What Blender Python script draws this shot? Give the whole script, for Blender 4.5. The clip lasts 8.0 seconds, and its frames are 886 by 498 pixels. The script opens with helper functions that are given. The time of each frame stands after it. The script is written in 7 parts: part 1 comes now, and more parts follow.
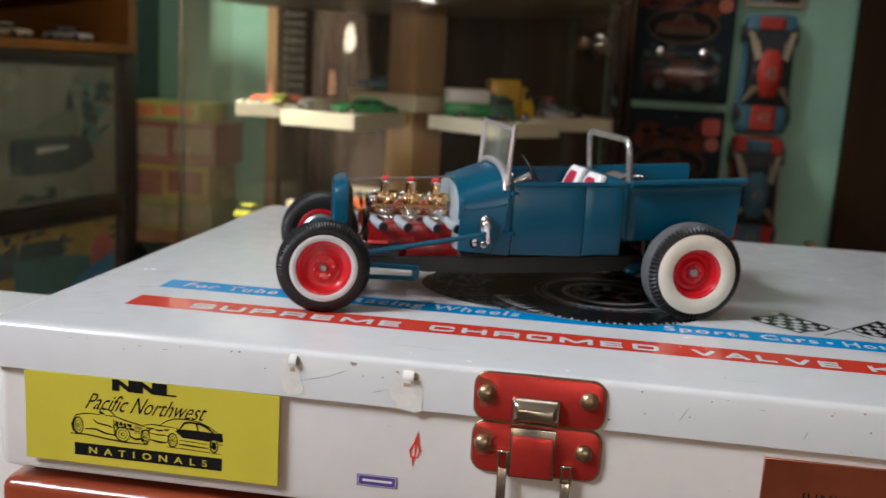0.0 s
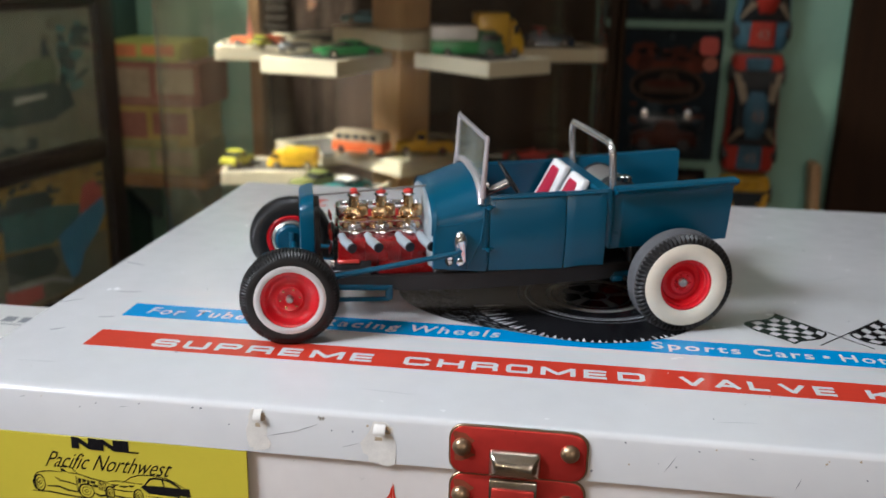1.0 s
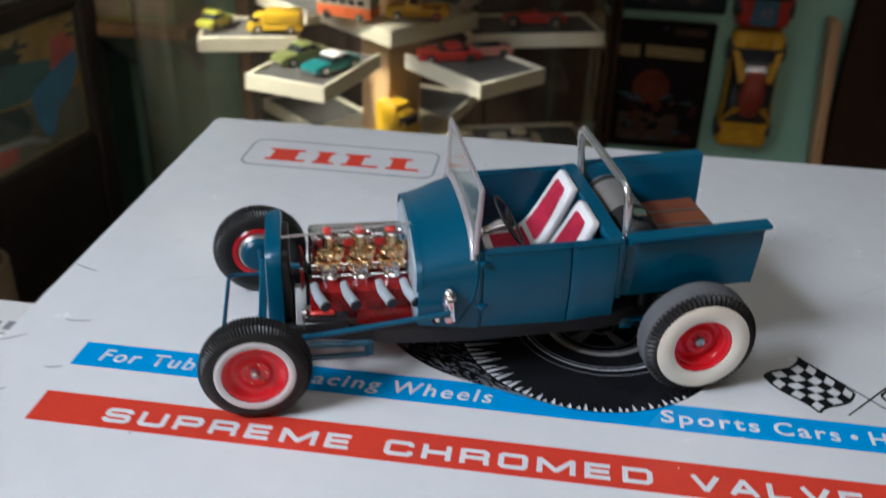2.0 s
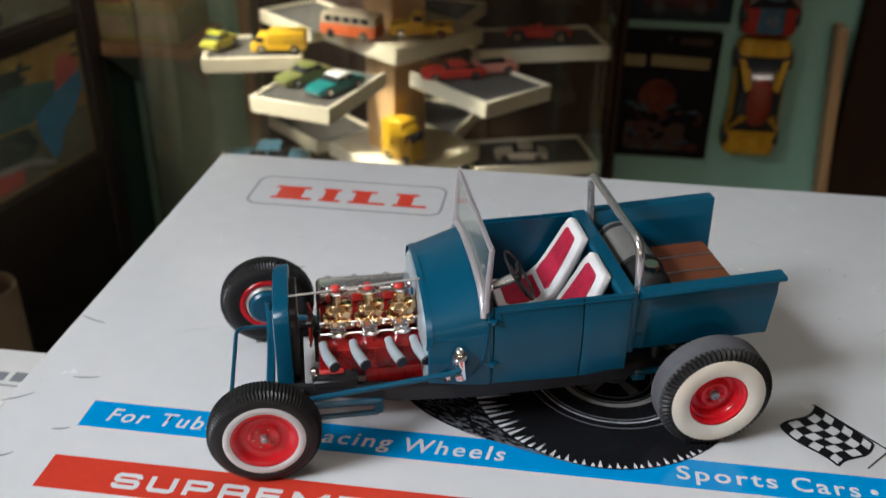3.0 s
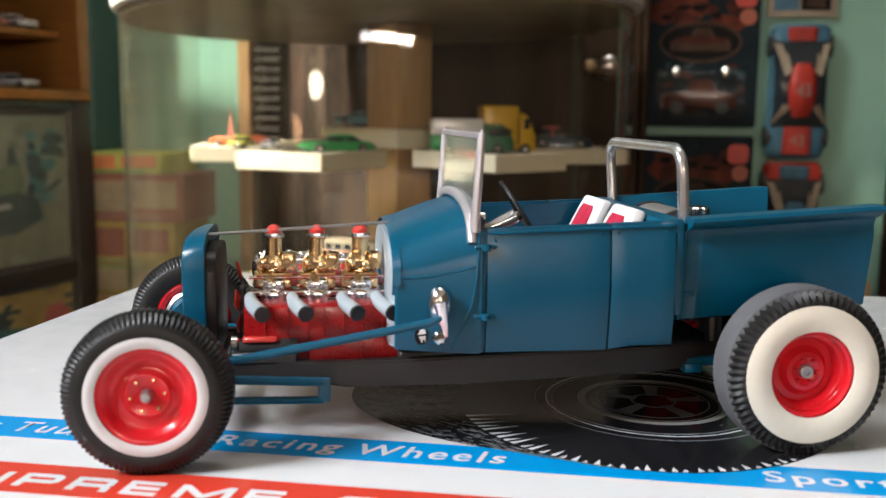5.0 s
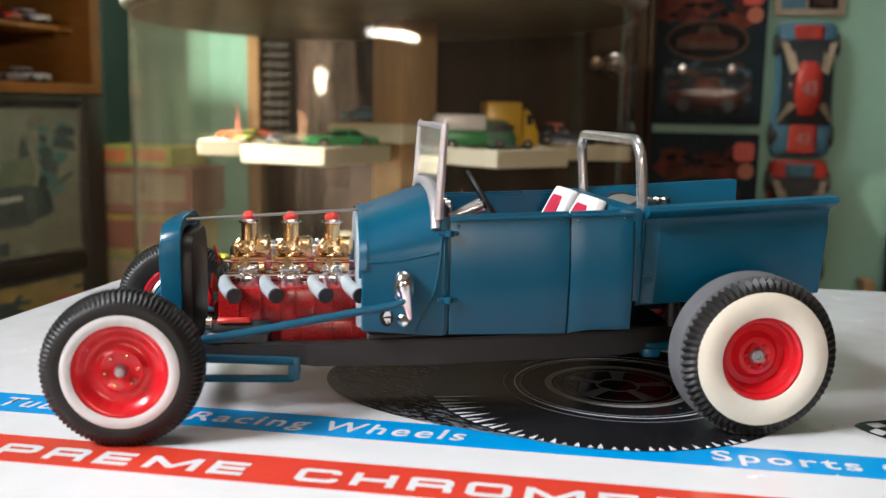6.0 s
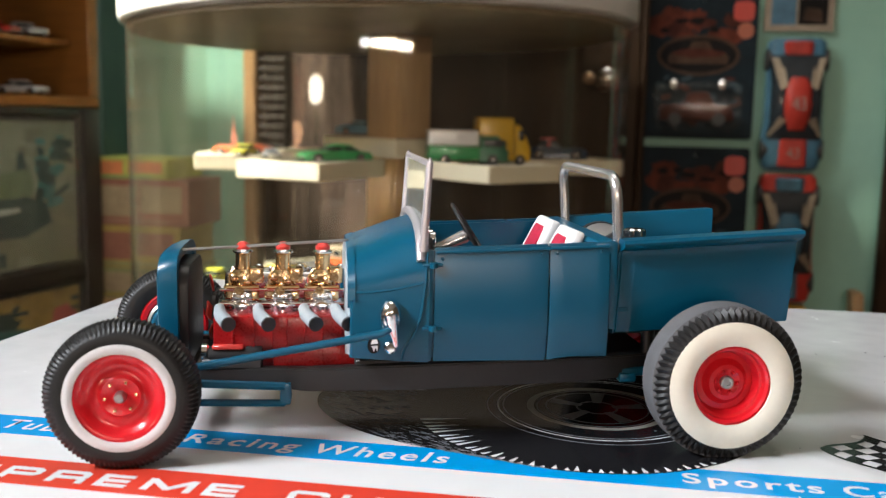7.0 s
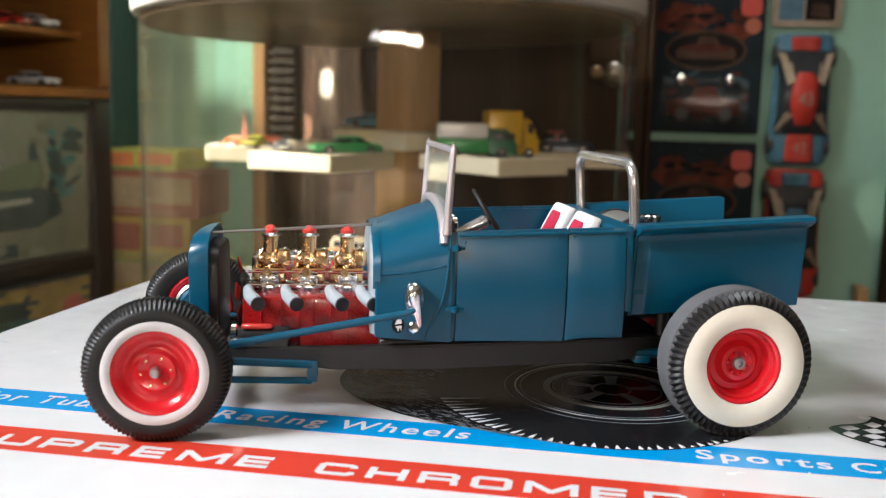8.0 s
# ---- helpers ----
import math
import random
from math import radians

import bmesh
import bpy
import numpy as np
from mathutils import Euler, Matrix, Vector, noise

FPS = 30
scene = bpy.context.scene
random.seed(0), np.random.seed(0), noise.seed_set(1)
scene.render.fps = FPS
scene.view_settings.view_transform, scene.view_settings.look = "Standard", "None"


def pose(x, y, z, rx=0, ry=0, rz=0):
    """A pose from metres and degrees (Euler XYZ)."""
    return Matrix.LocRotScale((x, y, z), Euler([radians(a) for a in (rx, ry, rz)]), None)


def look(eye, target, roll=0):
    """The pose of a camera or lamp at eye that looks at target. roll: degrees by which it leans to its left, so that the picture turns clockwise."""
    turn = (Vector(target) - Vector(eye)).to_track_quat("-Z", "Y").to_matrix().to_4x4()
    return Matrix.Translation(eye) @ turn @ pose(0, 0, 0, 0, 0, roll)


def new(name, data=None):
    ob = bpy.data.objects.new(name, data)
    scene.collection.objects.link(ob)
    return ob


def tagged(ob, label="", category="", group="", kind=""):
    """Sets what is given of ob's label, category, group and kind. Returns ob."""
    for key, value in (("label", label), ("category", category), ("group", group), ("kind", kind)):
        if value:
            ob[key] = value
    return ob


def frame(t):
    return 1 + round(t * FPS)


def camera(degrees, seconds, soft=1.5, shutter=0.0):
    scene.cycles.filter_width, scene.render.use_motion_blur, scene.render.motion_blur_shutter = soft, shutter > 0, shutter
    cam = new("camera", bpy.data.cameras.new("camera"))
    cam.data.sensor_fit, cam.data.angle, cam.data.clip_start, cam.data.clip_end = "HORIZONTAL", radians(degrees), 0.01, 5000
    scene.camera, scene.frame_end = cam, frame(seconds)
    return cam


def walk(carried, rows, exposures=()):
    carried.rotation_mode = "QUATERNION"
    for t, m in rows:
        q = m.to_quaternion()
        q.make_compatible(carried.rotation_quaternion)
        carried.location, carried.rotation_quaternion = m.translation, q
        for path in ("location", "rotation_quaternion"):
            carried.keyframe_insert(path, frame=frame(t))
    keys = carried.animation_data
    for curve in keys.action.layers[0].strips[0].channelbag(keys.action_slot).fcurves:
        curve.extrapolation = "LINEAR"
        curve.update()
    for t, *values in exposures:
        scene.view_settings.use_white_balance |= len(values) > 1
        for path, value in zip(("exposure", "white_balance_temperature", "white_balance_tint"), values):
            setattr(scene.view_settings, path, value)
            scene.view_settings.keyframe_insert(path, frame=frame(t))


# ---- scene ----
cam = camera(50.4, 8.0, 1.2, 0.4)
cam.data.dof.use_dof = True
cam.data.dof.focus_distance = 0.2
cam.data.dof.aperture_fstop = 26.0
PATH = [
    (0, look((0.06586, -0.24533, 1.06808), (0.01226, 0.15, 0.99236), 3.26)),
    (0.5, look((0.07261, -0.24123, 1.06881), (0.02121, 0.15378, 0.98999), 2.16)),
    (1, look((0.06974, -0.22198, 1.09618), (0.01759, 0.16361, 0.98001), 1.09)),
    (1.5, look((0.07187, -0.17891, 1.11348), (0.02792, 0.18545, 0.9397), 1.25)),
    (2, look((0.06291, -0.167, 1.1435), (0.01922, 0.18609, 0.94779), 1.86)),
    (2.2, look((0.06033, -0.16855, 1.1576), (0.01666, 0.17954, 0.95311), 2.03)),
    (3.3, look((0.06109, -0.14983, 1.14763), (0.01284, 0.21019, 0.96612), 0.51)),
    (3.5, look((0.05634, -0.14338, 1.12576), (0.00539, 0.23528, 0.98825), 1.11)),
    (4, look((0.05764, -0.1289, 1.06704), (0.00328, 0.26416, 0.9808), 1.12)),
    (4.5, look((0.06467, -0.12774, 1.0552), (0.00587, 0.26818, 0.98683), 0.64)),
    (5, look((0.06507, -0.12963, 1.05576), (0.00459, 0.26789, 0.99913), 0.72)),
    (5.2, look((0.07044, -0.12971, 1.0563), (0.01643, 0.26863, 0.99884), 1.15)),
    (6.3, look((0.0748, -0.13724, 1.05453), (0.00521, 0.25864, 0.99689), 1.08)),
    (6.5, look((0.0743, -0.1384, 1.05501), (0.0095, 0.2588, 1.00095), 1.24)),
    (7, look((0.0779, -0.14197, 1.0603), (0.01272, 0.25508, 1.00562), 1.25)),
    (7.5, look((0.07706, -0.14581, 1.06076), (0.01075, 0.25097, 1.00546), 1.15)),
    (8, look((0.07549, -0.14879, 1.05891), (0.00884, 0.24771, 1.002), 1.56)),
]
walk(cam, PATH, exposures=[(0.0, -0.3, 6250, 10), (0.5, 0.0, 6250, 10), (1.0, -0.2, 6100, 10), (1.5, -0.42, 5950, 10), (2.2, -0.42, 5850, 10), (3.3, -0.38, 6350, 10), (4.0, 0.26, 6350, 10), (4.5, 0.36, 6400, 10), (8.0, 0.43, 6400, 10)])

# ---- light ----
world = bpy.data.worlds.new("room_air")
scene.world = world
world.use_nodes = True
world.node_tree.nodes["Background"].inputs[0].default_value = (0.55, 0.62, 0.7, 1)
world.node_tree.nodes["Background"].inputs[1].default_value = 0.06


def area_light(name, eye, target, sx, sy, watts, colour):
    data = bpy.data.lights.new(name, "AREA")
    data.shape, data.size, data.size_y, data.energy, data.color = "RECTANGLE", sx, sy, watts, colour
    ob = new(name, data)
    ob.matrix_world = look(eye, target)
    return ob


front_window = area_light("window_light", (-1.185, -0.75, 2.05), (-0.12, 0.0, 0.98), 0.66, 0.42, 4.3, (0.92, 0.95, 1.0))
front_window.data.spread = math.radians(48)
# Fill lamp added in an unseen second window, aimed at the left background.
back_fill = area_light("back_fill_light", (-1.185, 0.09, 2.13), (-0.25, 0.66, 0.90), 0.17, 0.26, 6.0, (1.0, 0.94, 0.78))
back_fill.data.spread = math.radians(32)
# Unseen overhead lamp, added as fill for the cabinet and showcase.
area_light("ceiling_fill_light", (0.05, 0.25, 2.33), (0.05, 0.26, 0.0), 0.7, 0.5, 2.6, (1.0, 0.95, 0.88))
area_light("strip_light_glow", (0.74, -2.53, 1.345), (0.4, 0.0, 1.1), 1.18, 0.03, 9.6, (1.0, 0.80, 0.63))

# ---- materials ----
def material(name, colour, rough=0.5, metal=0.0, var=0.12, scale=40.0, bump=0.0, coat=0.0, stretch=(1, 1, 1),
             dark=None, spec=0.5, speck=0.0, speck_colour=(0.2, 0.17, 0.13), speck_scale=300.0):
    """A surface whose colour and gloss vary at two scales, with fine relief and, if wished, small specks of wear."""
    m = bpy.data.materials.new(name)
    m.use_nodes = True
    nt = m.node_tree
    b = nt.nodes["Principled BSDF"]
    b.inputs["Metallic"].default_value = metal
    b.inputs["Specular IOR Level"].default_value = spec
    b.inputs["Coat Weight"].default_value = coat
    b.inputs["Coat Roughness"].default_value = 0.06
    co = nt.nodes.new("ShaderNodeTexCoord")
    mp = nt.nodes.new("ShaderNodeMapping")
    mp.inputs["Scale"].default_value = stretch
    nt.links.new(co.outputs["Object"], mp.inputs[0])
    big = nt.nodes.new("ShaderNodeTexNoise")
    big.inputs["Scale"].default_value, big.inputs["Detail"].default_value = scale, 4
    fine = nt.nodes.new("ShaderNodeTexNoise")
    fine.inputs["Scale"].default_value, fine.inputs["Detail"].default_value = scale * 9, 3
    nt.links.new(mp.outputs[0], big.inputs["Vector"])
    nt.links.new(mp.outputs[0], fine.inputs["Vector"])
    add = nt.nodes.new("ShaderNodeMath")
    add.operation = "ADD"
    half = nt.nodes.new("ShaderNodeMath")
    half.operation = "MULTIPLY"
    half.inputs[1].default_value = 0.5
    nt.links.new(big.outputs["Fac"], add.inputs[0])
    nt.links.new(fine.outputs["Fac"], half.inputs[0])
    nt.links.new(half.outputs[0], add.inputs[1])
    ramp = nt.nodes.new("ShaderNodeMapRange")
    ramp.inputs["From Min"].default_value, ramp.inputs["From Max"].default_value = 0.45, 1.05
    nt.links.new(add.outputs[0], ramp.inputs["Value"])
    mix = nt.nodes.new("ShaderNodeMix")
    mix.data_type = "RGBA"
    low = dark if dark else tuple(c * (1 - var) for c in colour)
    mix.inputs[6].default_value = (*low, 1)
    mix.inputs[7].default_value = (*[min(1, c * (1 + var * 0.6)) for c in colour], 1)
    nt.links.new(ramp.outputs[0], mix.inputs[0])
    out = mix.outputs[2]
    if speck > 0:
        sp = nt.nodes.new("ShaderNodeTexNoise")
        sp.inputs["Scale"].default_value, sp.inputs["Detail"].default_value = speck_scale, 5
        nt.links.new(co.outputs["Object"], sp.inputs["Vector"])
        cut = nt.nodes.new("ShaderNodeMapRange")
        cut.inputs["From Min"].default_value, cut.inputs["From Max"].default_value = 0.76 - speck, 0.80 - speck
        nt.links.new(sp.outputs["Fac"], cut.inputs["Value"])
        m2 = nt.nodes.new("ShaderNodeMix")
        m2.data_type = "RGBA"
        m2.inputs[7].default_value = (*speck_colour, 1)
        nt.links.new(cut.outputs[0], m2.inputs[0])
        nt.links.new(out, m2.inputs[6])
        out = m2.outputs[2]
    nt.links.new(out, b.inputs["Base Color"])
    rr = nt.nodes.new("ShaderNodeMapRange")
    rr.inputs["To Min"].default_value, rr.inputs["To Max"].default_value = rough * 0.82, min(1, rough * 1.2)
    nt.links.new(fine.outputs["Fac"], rr.inputs["Value"])
    nt.links.new(rr.outputs[0], b.inputs["Roughness"])
    if bump:
        bp = nt.nodes.new("ShaderNodeBump")
        bp.inputs["Strength"].default_value, bp.inputs["Distance"].default_value = bump, 0.0006
        nt.links.new(add.outputs[0], bp.inputs["Height"])
        nt.links.new(bp.outputs[0], b.inputs["Normal"])
    return m


def clear_glass(name, tint, gloss=0.03, ior=1.5, film=0.0, film_colour=(0.8, 0.78, 0.7)):
    """A thin clear sheet: it lets light through and mirrors by its angle; film: a streaked veil for milky plastic or
    painted-in reflection haze.
    """
    m = bpy.data.materials.new(name)
    m.use_nodes = True
    nt = m.node_tree
    nt.nodes.remove(nt.nodes["Principled BSDF"])
    clear = nt.nodes.new("ShaderNodeBsdfTransparent")
    clear.inputs[0].default_value = (*tint, 1)
    shine = nt.nodes.new("ShaderNodeBsdfGlossy")
    shine.inputs["Roughness"].default_value = gloss
    edge = nt.nodes.new("ShaderNodeLayerWeight")
    edge.inputs["Blend"].default_value = 0.5
    power = nt.nodes.new("ShaderNodeMath")
    power.operation = "POWER"
    power.inputs[1].default_value = 5.0
    nt.links.new(edge.outputs["Facing"], power.inputs[0])
    fres = nt.nodes.new("ShaderNodeMapRange")
    base = ((ior - 1) / (ior + 1)) ** 2
    fres.inputs["To Min"].default_value, fres.inputs["To Max"].default_value = base, 1.0
    nt.links.new(power.outputs[0], fres.inputs["Value"])
    mix = nt.nodes.new("ShaderNodeMixShader")
    nt.links.new(fres.outputs[0], mix.inputs[0])
    nt.links.new(clear.outputs[0], mix.inputs[1])
    nt.links.new(shine.outputs[0], mix.inputs[2])
    last = mix
    if film:
        veil = nt.nodes.new("ShaderNodeBsdfDiffuse")
        veil.inputs[0].default_value = (*film_colour, 1)
        co = nt.nodes.new("ShaderNodeTexCoord")
        nz = nt.nodes.new("ShaderNodeTexNoise")
        nz.inputs["Scale"].default_value = 14
        sm = nt.nodes.new("ShaderNodeMapping")
        sm.inputs["Scale"].default_value = (3.4, 3.4, 0.3)
        nt.links.new(co.outputs["Object"], sm.inputs[0])
        nz.inputs["Detail"].default_value = 5
        nt.links.new(sm.outputs[0], nz.inputs["Vector"])
        mr = nt.nodes.new("ShaderNodeMapRange")
        mr.inputs["From Min"].default_value, mr.inputs["From Max"].default_value = 0.3, 0.75
        mr.inputs["To Min"].default_value, mr.inputs["To Max"].default_value = film * 0.15, film * 2.2
        nt.links.new(nz.outputs["Fac"], mr.inputs["Value"])
        last = nt.nodes.new("ShaderNodeMixShader")
        nt.links.new(mr.outputs[0], last.inputs[0])
        nt.links.new(mix.outputs[0], last.inputs[1])
        nt.links.new(veil.outputs[0], last.inputs[2])
    nt.links.new(last.outputs[0], nt.nodes["Material Output"].inputs[0])
    return m


def glow(name, colour, strength):
    m = bpy.data.materials.new(name)
    m.use_nodes = True
    b = m.node_tree.nodes["Principled BSDF"]
    b.inputs["Emission Color"].default_value = (*colour, 1)
    b.inputs["Emission Strength"].default_value = strength
    return m


def grain(name, light, dark, scale=30.0, rough=0.45, along="z", bump=0.25, coat=0.0, spec=0.4):
    """Wood with stretched grain along one axis."""
    k = {"x": (0.08, 1, 1), "y": (1, 0.08, 1), "z": (1, 1, 0.08)}[along]
    return material(name, light, rough, 0, 0.3, scale, bump, coat, k, dark, spec)


MM = 0.001
white_enamel = material("white_enamel", (0.69, 0.69, 0.69), 0.25, 0, 0.06, 14, 0.02, 0.12, speck=0.012, speck_scale=240)
# Same enamel as the lid; the front's warm light is put into its colour.
white_side_lit = material("white_side_lit_enamel", (0.80, 0.75, 0.72), 0.3, 0, 0.07, 22, 0.05, 0.1, speck=0.03, speck_scale=260)
print_blue = material("print_blue", (0.0, 0.30, 0.68), 0.22, 0, 0.06, 60, 0.02, 0.3)
print_red = material("print_red", (0.70, 0.055, 0.03), 0.22, 0, 0.08, 60, 0.02, 0.3)
print_white = material("print_white", (0.74, 0.75, 0.76), 0.22, 0, 0.06, 80, 0.02, 0.3, speck=0.03, speck_colour=(0.4, 0.45, 0.5), speck_scale=700)
print_black = material("print_black", (0.012, 0.012, 0.014), 0.2, 0, 0.3, 90, 0.02, 0.3, speck=0.02, speck_colour=(0.3, 0.3, 0.3), speck_scale=900)
print_pale_ring = material("print_pale_ring", (0.42, 0.41, 0.38), 0.3, 0, 0.15, 90)
print_grey = material("print_grey", (0.22, 0.23, 0.25), 0.3, 0, 0.1, 90)
blue_paint = material("model_blue_paint", (0.0006, 0.071, 0.130), 0.3, 0, 0.04, 160, 0.008, 0.0, spec=0.40)
wheel_red = material("wheel_red_gloss", (0.62, 0.010, 0.018), 0.24, 0, 0.12, 150, 0.06, 0.3, spec=0.35)
cap_red = material("cap_red", (0.62, 0.05, 0.04), 0.3, 0, 0.1, 300)
engine_red = material("engine_deep_red", (0.27, 0.006, 0.007), 0.28, 0, 0.35, 240, 0.06, 0.12, spec=0.3)
rubber = material("tyre_rubber", (0.012, 0.0115, 0.0115), 0.45, 0, 0.35, 260, 0.10, spec=0.36)
rubber_worn = material("tyre_tread_worn", (0.10, 0.10, 0.105), 0.75, 0, 0.2, 260, 0.2)
wall_cream = material("whitewall_cream", (0.72, 0.67, 0.55), 0.42, 0, 0.07, 120, 0.05)
wall_white = material("whitewall_white", (0.64, 0.62, 0.62), 0.4, 0, 0.06, 120, 0.04)
chrome = material("chrome_plating", (0.82, 0.82, 0.84), 0.15, 1.0, 0.05, 200, 0.05)
gold = material("gold_plating", (0.84, 0.60, 0.34), 0.2, 1.0, 0.12, 260, 0.15)
steel = material("dull_steel", (0.42, 0.42, 0.42), 0.36, 0.9, 0.15, 200, 0.1)
silver_paint = material("silver_paint", (0.40, 0.385, 0.36), 0.34, 0.65, 0.1, 200, 0.05)
frame_silver = material("bright_silver", (0.60, 0.56, 0.58), 0.34, 0.6, 0.06, 60)
pipe_grey = material("pipe_pale_grey", (0.36, 0.41, 0.44), 0.35, 0.1, 0.1, 200, 0.05)
black_plastic = material("black_plastic", (0.016, 0.016, 0.017), 0.42, 0, 0.3, 160, 0.06)
frame_black = material("frame_charcoal", (0.019, 0.018, 0.018), 0.42, 0, 0.25, 160, 0.05, spec=0.3, speck=0.01, speck_colour=(0.3, 0.3, 0.3), speck_scale=900)
seat_white = material("seat_white", (0.78, 0.77, 0.76), 0.4, 0, 0.06, 160, 0.05)
seat_red = material("seat_red_flock", (0.50, 0.012, 0.05), 0.7, 0, 0.3, 420, 0.4)
bed_wood = grain("bed_wood", (0.24, 0.075, 0.03), (0.12, 0.035, 0.015), 120, 0.4, "x", 0.1)
model_glass = clear_glass("model_clear_plastic", (0.88, 0.90, 0.88), 0.08, 1.45, 0.11, (0.62, 0.68, 0.62))
yellow_card = material("yellow_card", (0.62, 0.52, 0.045), 0.5, 0, 0.06, 40, 0.02)
latch_red = material("latch_red", (0.66, 0.05, 0.04), 0.3, 0.6, 0.14, 60, 0.03, 0.2, speck=0.03, speck_colour=(0.3, 0.16, 0.08), speck_scale=500)
latch_worn = material("latch_worn_red", (0.40, 0.10, 0.055), 0.38, 0.5, 0.35, 300, 0.05)
brass_old = material("aged_brass", (0.42, 0.30, 0.19), 0.35, 0.9, 0.25, 120, 0.03)
nickel = material("worn_nickel", (0.62, 0.58, 0.50), 0.24, 1.0, 0.12, 60, 0.015)
copper_plate = material("copper_plate", (0.30, 0.072, 0.032), 0.34, 0.55, 0.3, 20, 0.05)
purple_print = material("purple_print", (0.08, 0.05, 0.25), 0.45, 0, 0.1, 90)
rust_paint = material("chip_rust", (0.46, 0.38, 0.28), 0.8, 0, 0.4, 500, 0.3)
red_case = grain("red_varnished_wood", (0.36, 0.075, 0.03), (0.20, 0.035, 0.015), 16, 0.22, "x", 0.08, 0.4)
table_wood = grain("table_dark_wood", (0.10, 0.055, 0.03), (0.045, 0.025, 0.014), 20, 0.45, "x", 0.2)
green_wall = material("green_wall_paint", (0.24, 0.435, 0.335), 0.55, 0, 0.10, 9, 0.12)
# Unseen room walls: left made pale to bounce light, room_paint kept darker.
left_bounce_paint = material("cream_bounce_paint", (0.62, 0.54, 0.42), 0.7, 0, 0.08, 3, 0.1)
turquoise = material("turquoise_paint", (0.28, 0.55, 0.45), 0.4, 0, 0.2, 18, 0.1)
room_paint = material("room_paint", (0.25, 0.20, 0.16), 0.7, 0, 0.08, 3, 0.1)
ceiling_paint = material("ceiling_paint", (0.70, 0.69, 0.65), 0.8, 0, 0.05, 3, 0.1)
floor_wood = grain("floor_boards", (0.20, 0.11, 0.06), (0.10, 0.05, 0.03), 6, 0.4, "y", 0.2)
dark_door = grain("dark_stained_door", (0.036, 0.020, 0.010), (0.013, 0.007, 0.004), 24, 0.6, "z", 0.3, 0.0, 0.15)
brown_wood = grain("brown_cabinet_wood", (0.026, 0.013, 0.007), (0.013, 0.007, 0.004), 24, 0.7, "z", 0.2, 0.0, 0.06)
streaked_door = material("streaked_door_panel", (0.12, 0.085, 0.065), 0.6, 0, 0.3, 60, 0.3, 0.0, (1, 1, 0.12), (0.002, 0.0015, 0.0015), 0.1)
slat_wood = material("grey_slat_wood", (0.022, 0.016, 0.011), 0.6, 0, 0.5, 30, 0.1)
trim_wood = grain("pale_trim_wood", (0.36, 0.22, 0.10), (0.24, 0.13, 0.06), 40, 0.5, "z", 0.2)
post_wood = grain("post_oak", (0.60, 0.40, 0.20), (0.42, 0.26, 0.12), 44, 0.5, "z", 0.25)
cubby_wood = grain("orange_cubby_wood", (0.24, 0.102, 0.021), (0.15, 0.056, 0.012), 30, 0.4, "y", 0.15)
shelf_cream = material("shelf_cream_paint", (0.78, 0.72, 0.53), 0.5, 0, 0.08, 40, 0.08)
felt_grey = material("felt_grey", (0.10, 0.095, 0.085), 0.95, 0, 0.2, 400, 0.4)
disc_white = material("white_laminate", (0.76, 0.75, 0.72), 0.35, 0, 0.04, 12)
# The warm streaked film paints in the room's reflected haze on the cover.
case_glass = clear_glass("showcase_clear_plastic", (0.98, 0.97, 0.94), 0.02, 1.6, 0.019, (0.70, 0.60, 0.42))
frame_dark = material("cabinet_black_frame", (0.024, 0.018, 0.016), 0.4, 0, 0.3, 40, 0.1)
shade_teal = material("teal_painted_shade", (0.035, 0.075, 0.07), 0.6, 0, 0.15, 10, 0.1)
disc_underside = material("brown_underside", (0.22, 0.175, 0.11), 0.6, 0, 0.3, 14, 0.1, spec=0.2)
polished_bar = material("polished_aluminium", (0.66, 0.65, 0.65), 0.24, 0.85, 0.08, 160, 0.05)
tape_white = material("old_clear_tape", (0.80, 0.77, 0.72), 0.35, 0, 0.12, 300, 0.15, 0.2)
tape_stain = material("tape_glue_stain", (0.50, 0.40, 0.27), 0.6, 0, 0.35, 400, 0.2)
kraft = material("brown_card_tube", (0.15, 0.105, 0.06), 0.75, 0, 0.15, 30, 0.1)
blue_tag = material("deep_blue_plastic", (0.03, 0.03, 0.42), 0.35, 0, 0.1, 90)
# Film paints reflection haze over the cabinet prints.
pane_glass = clear_glass("cabinet_glass", (0.92, 0.94, 0.93), 0.02, 1.5, 0.03)


# ---- shapes, in millimetres ----
def bm_new():
    return bmesh.new()


def add_box(bm, x0, x1, y0, y1, z0, z1, bevel=0.0, seg=2, m=None):
    r = bmesh.ops.create_cube(bm, size=1.0)
    vs = r["verts"]
    for v in vs:
        v.co = Vector((x0 + (v.co.x + 0.5) * (x1 - x0), y0 + (v.co.y + 0.5) * (y1 - y0), z0 + (v.co.z + 0.5) * (z1 - z0)))
    if bevel:
        es = list({e for v in vs for e in v.link_edges})
        r = bmesh.ops.bevel(bm, geom=es, offset=bevel, segments=seg, profile=0.5, affect="EDGES")
        vs = list({v for f in r["faces"] for v in f.verts} | {v for v in vs if v.is_valid})
    if m:
        bmesh.ops.transform(bm, matrix=m, verts=vs)
    return vs


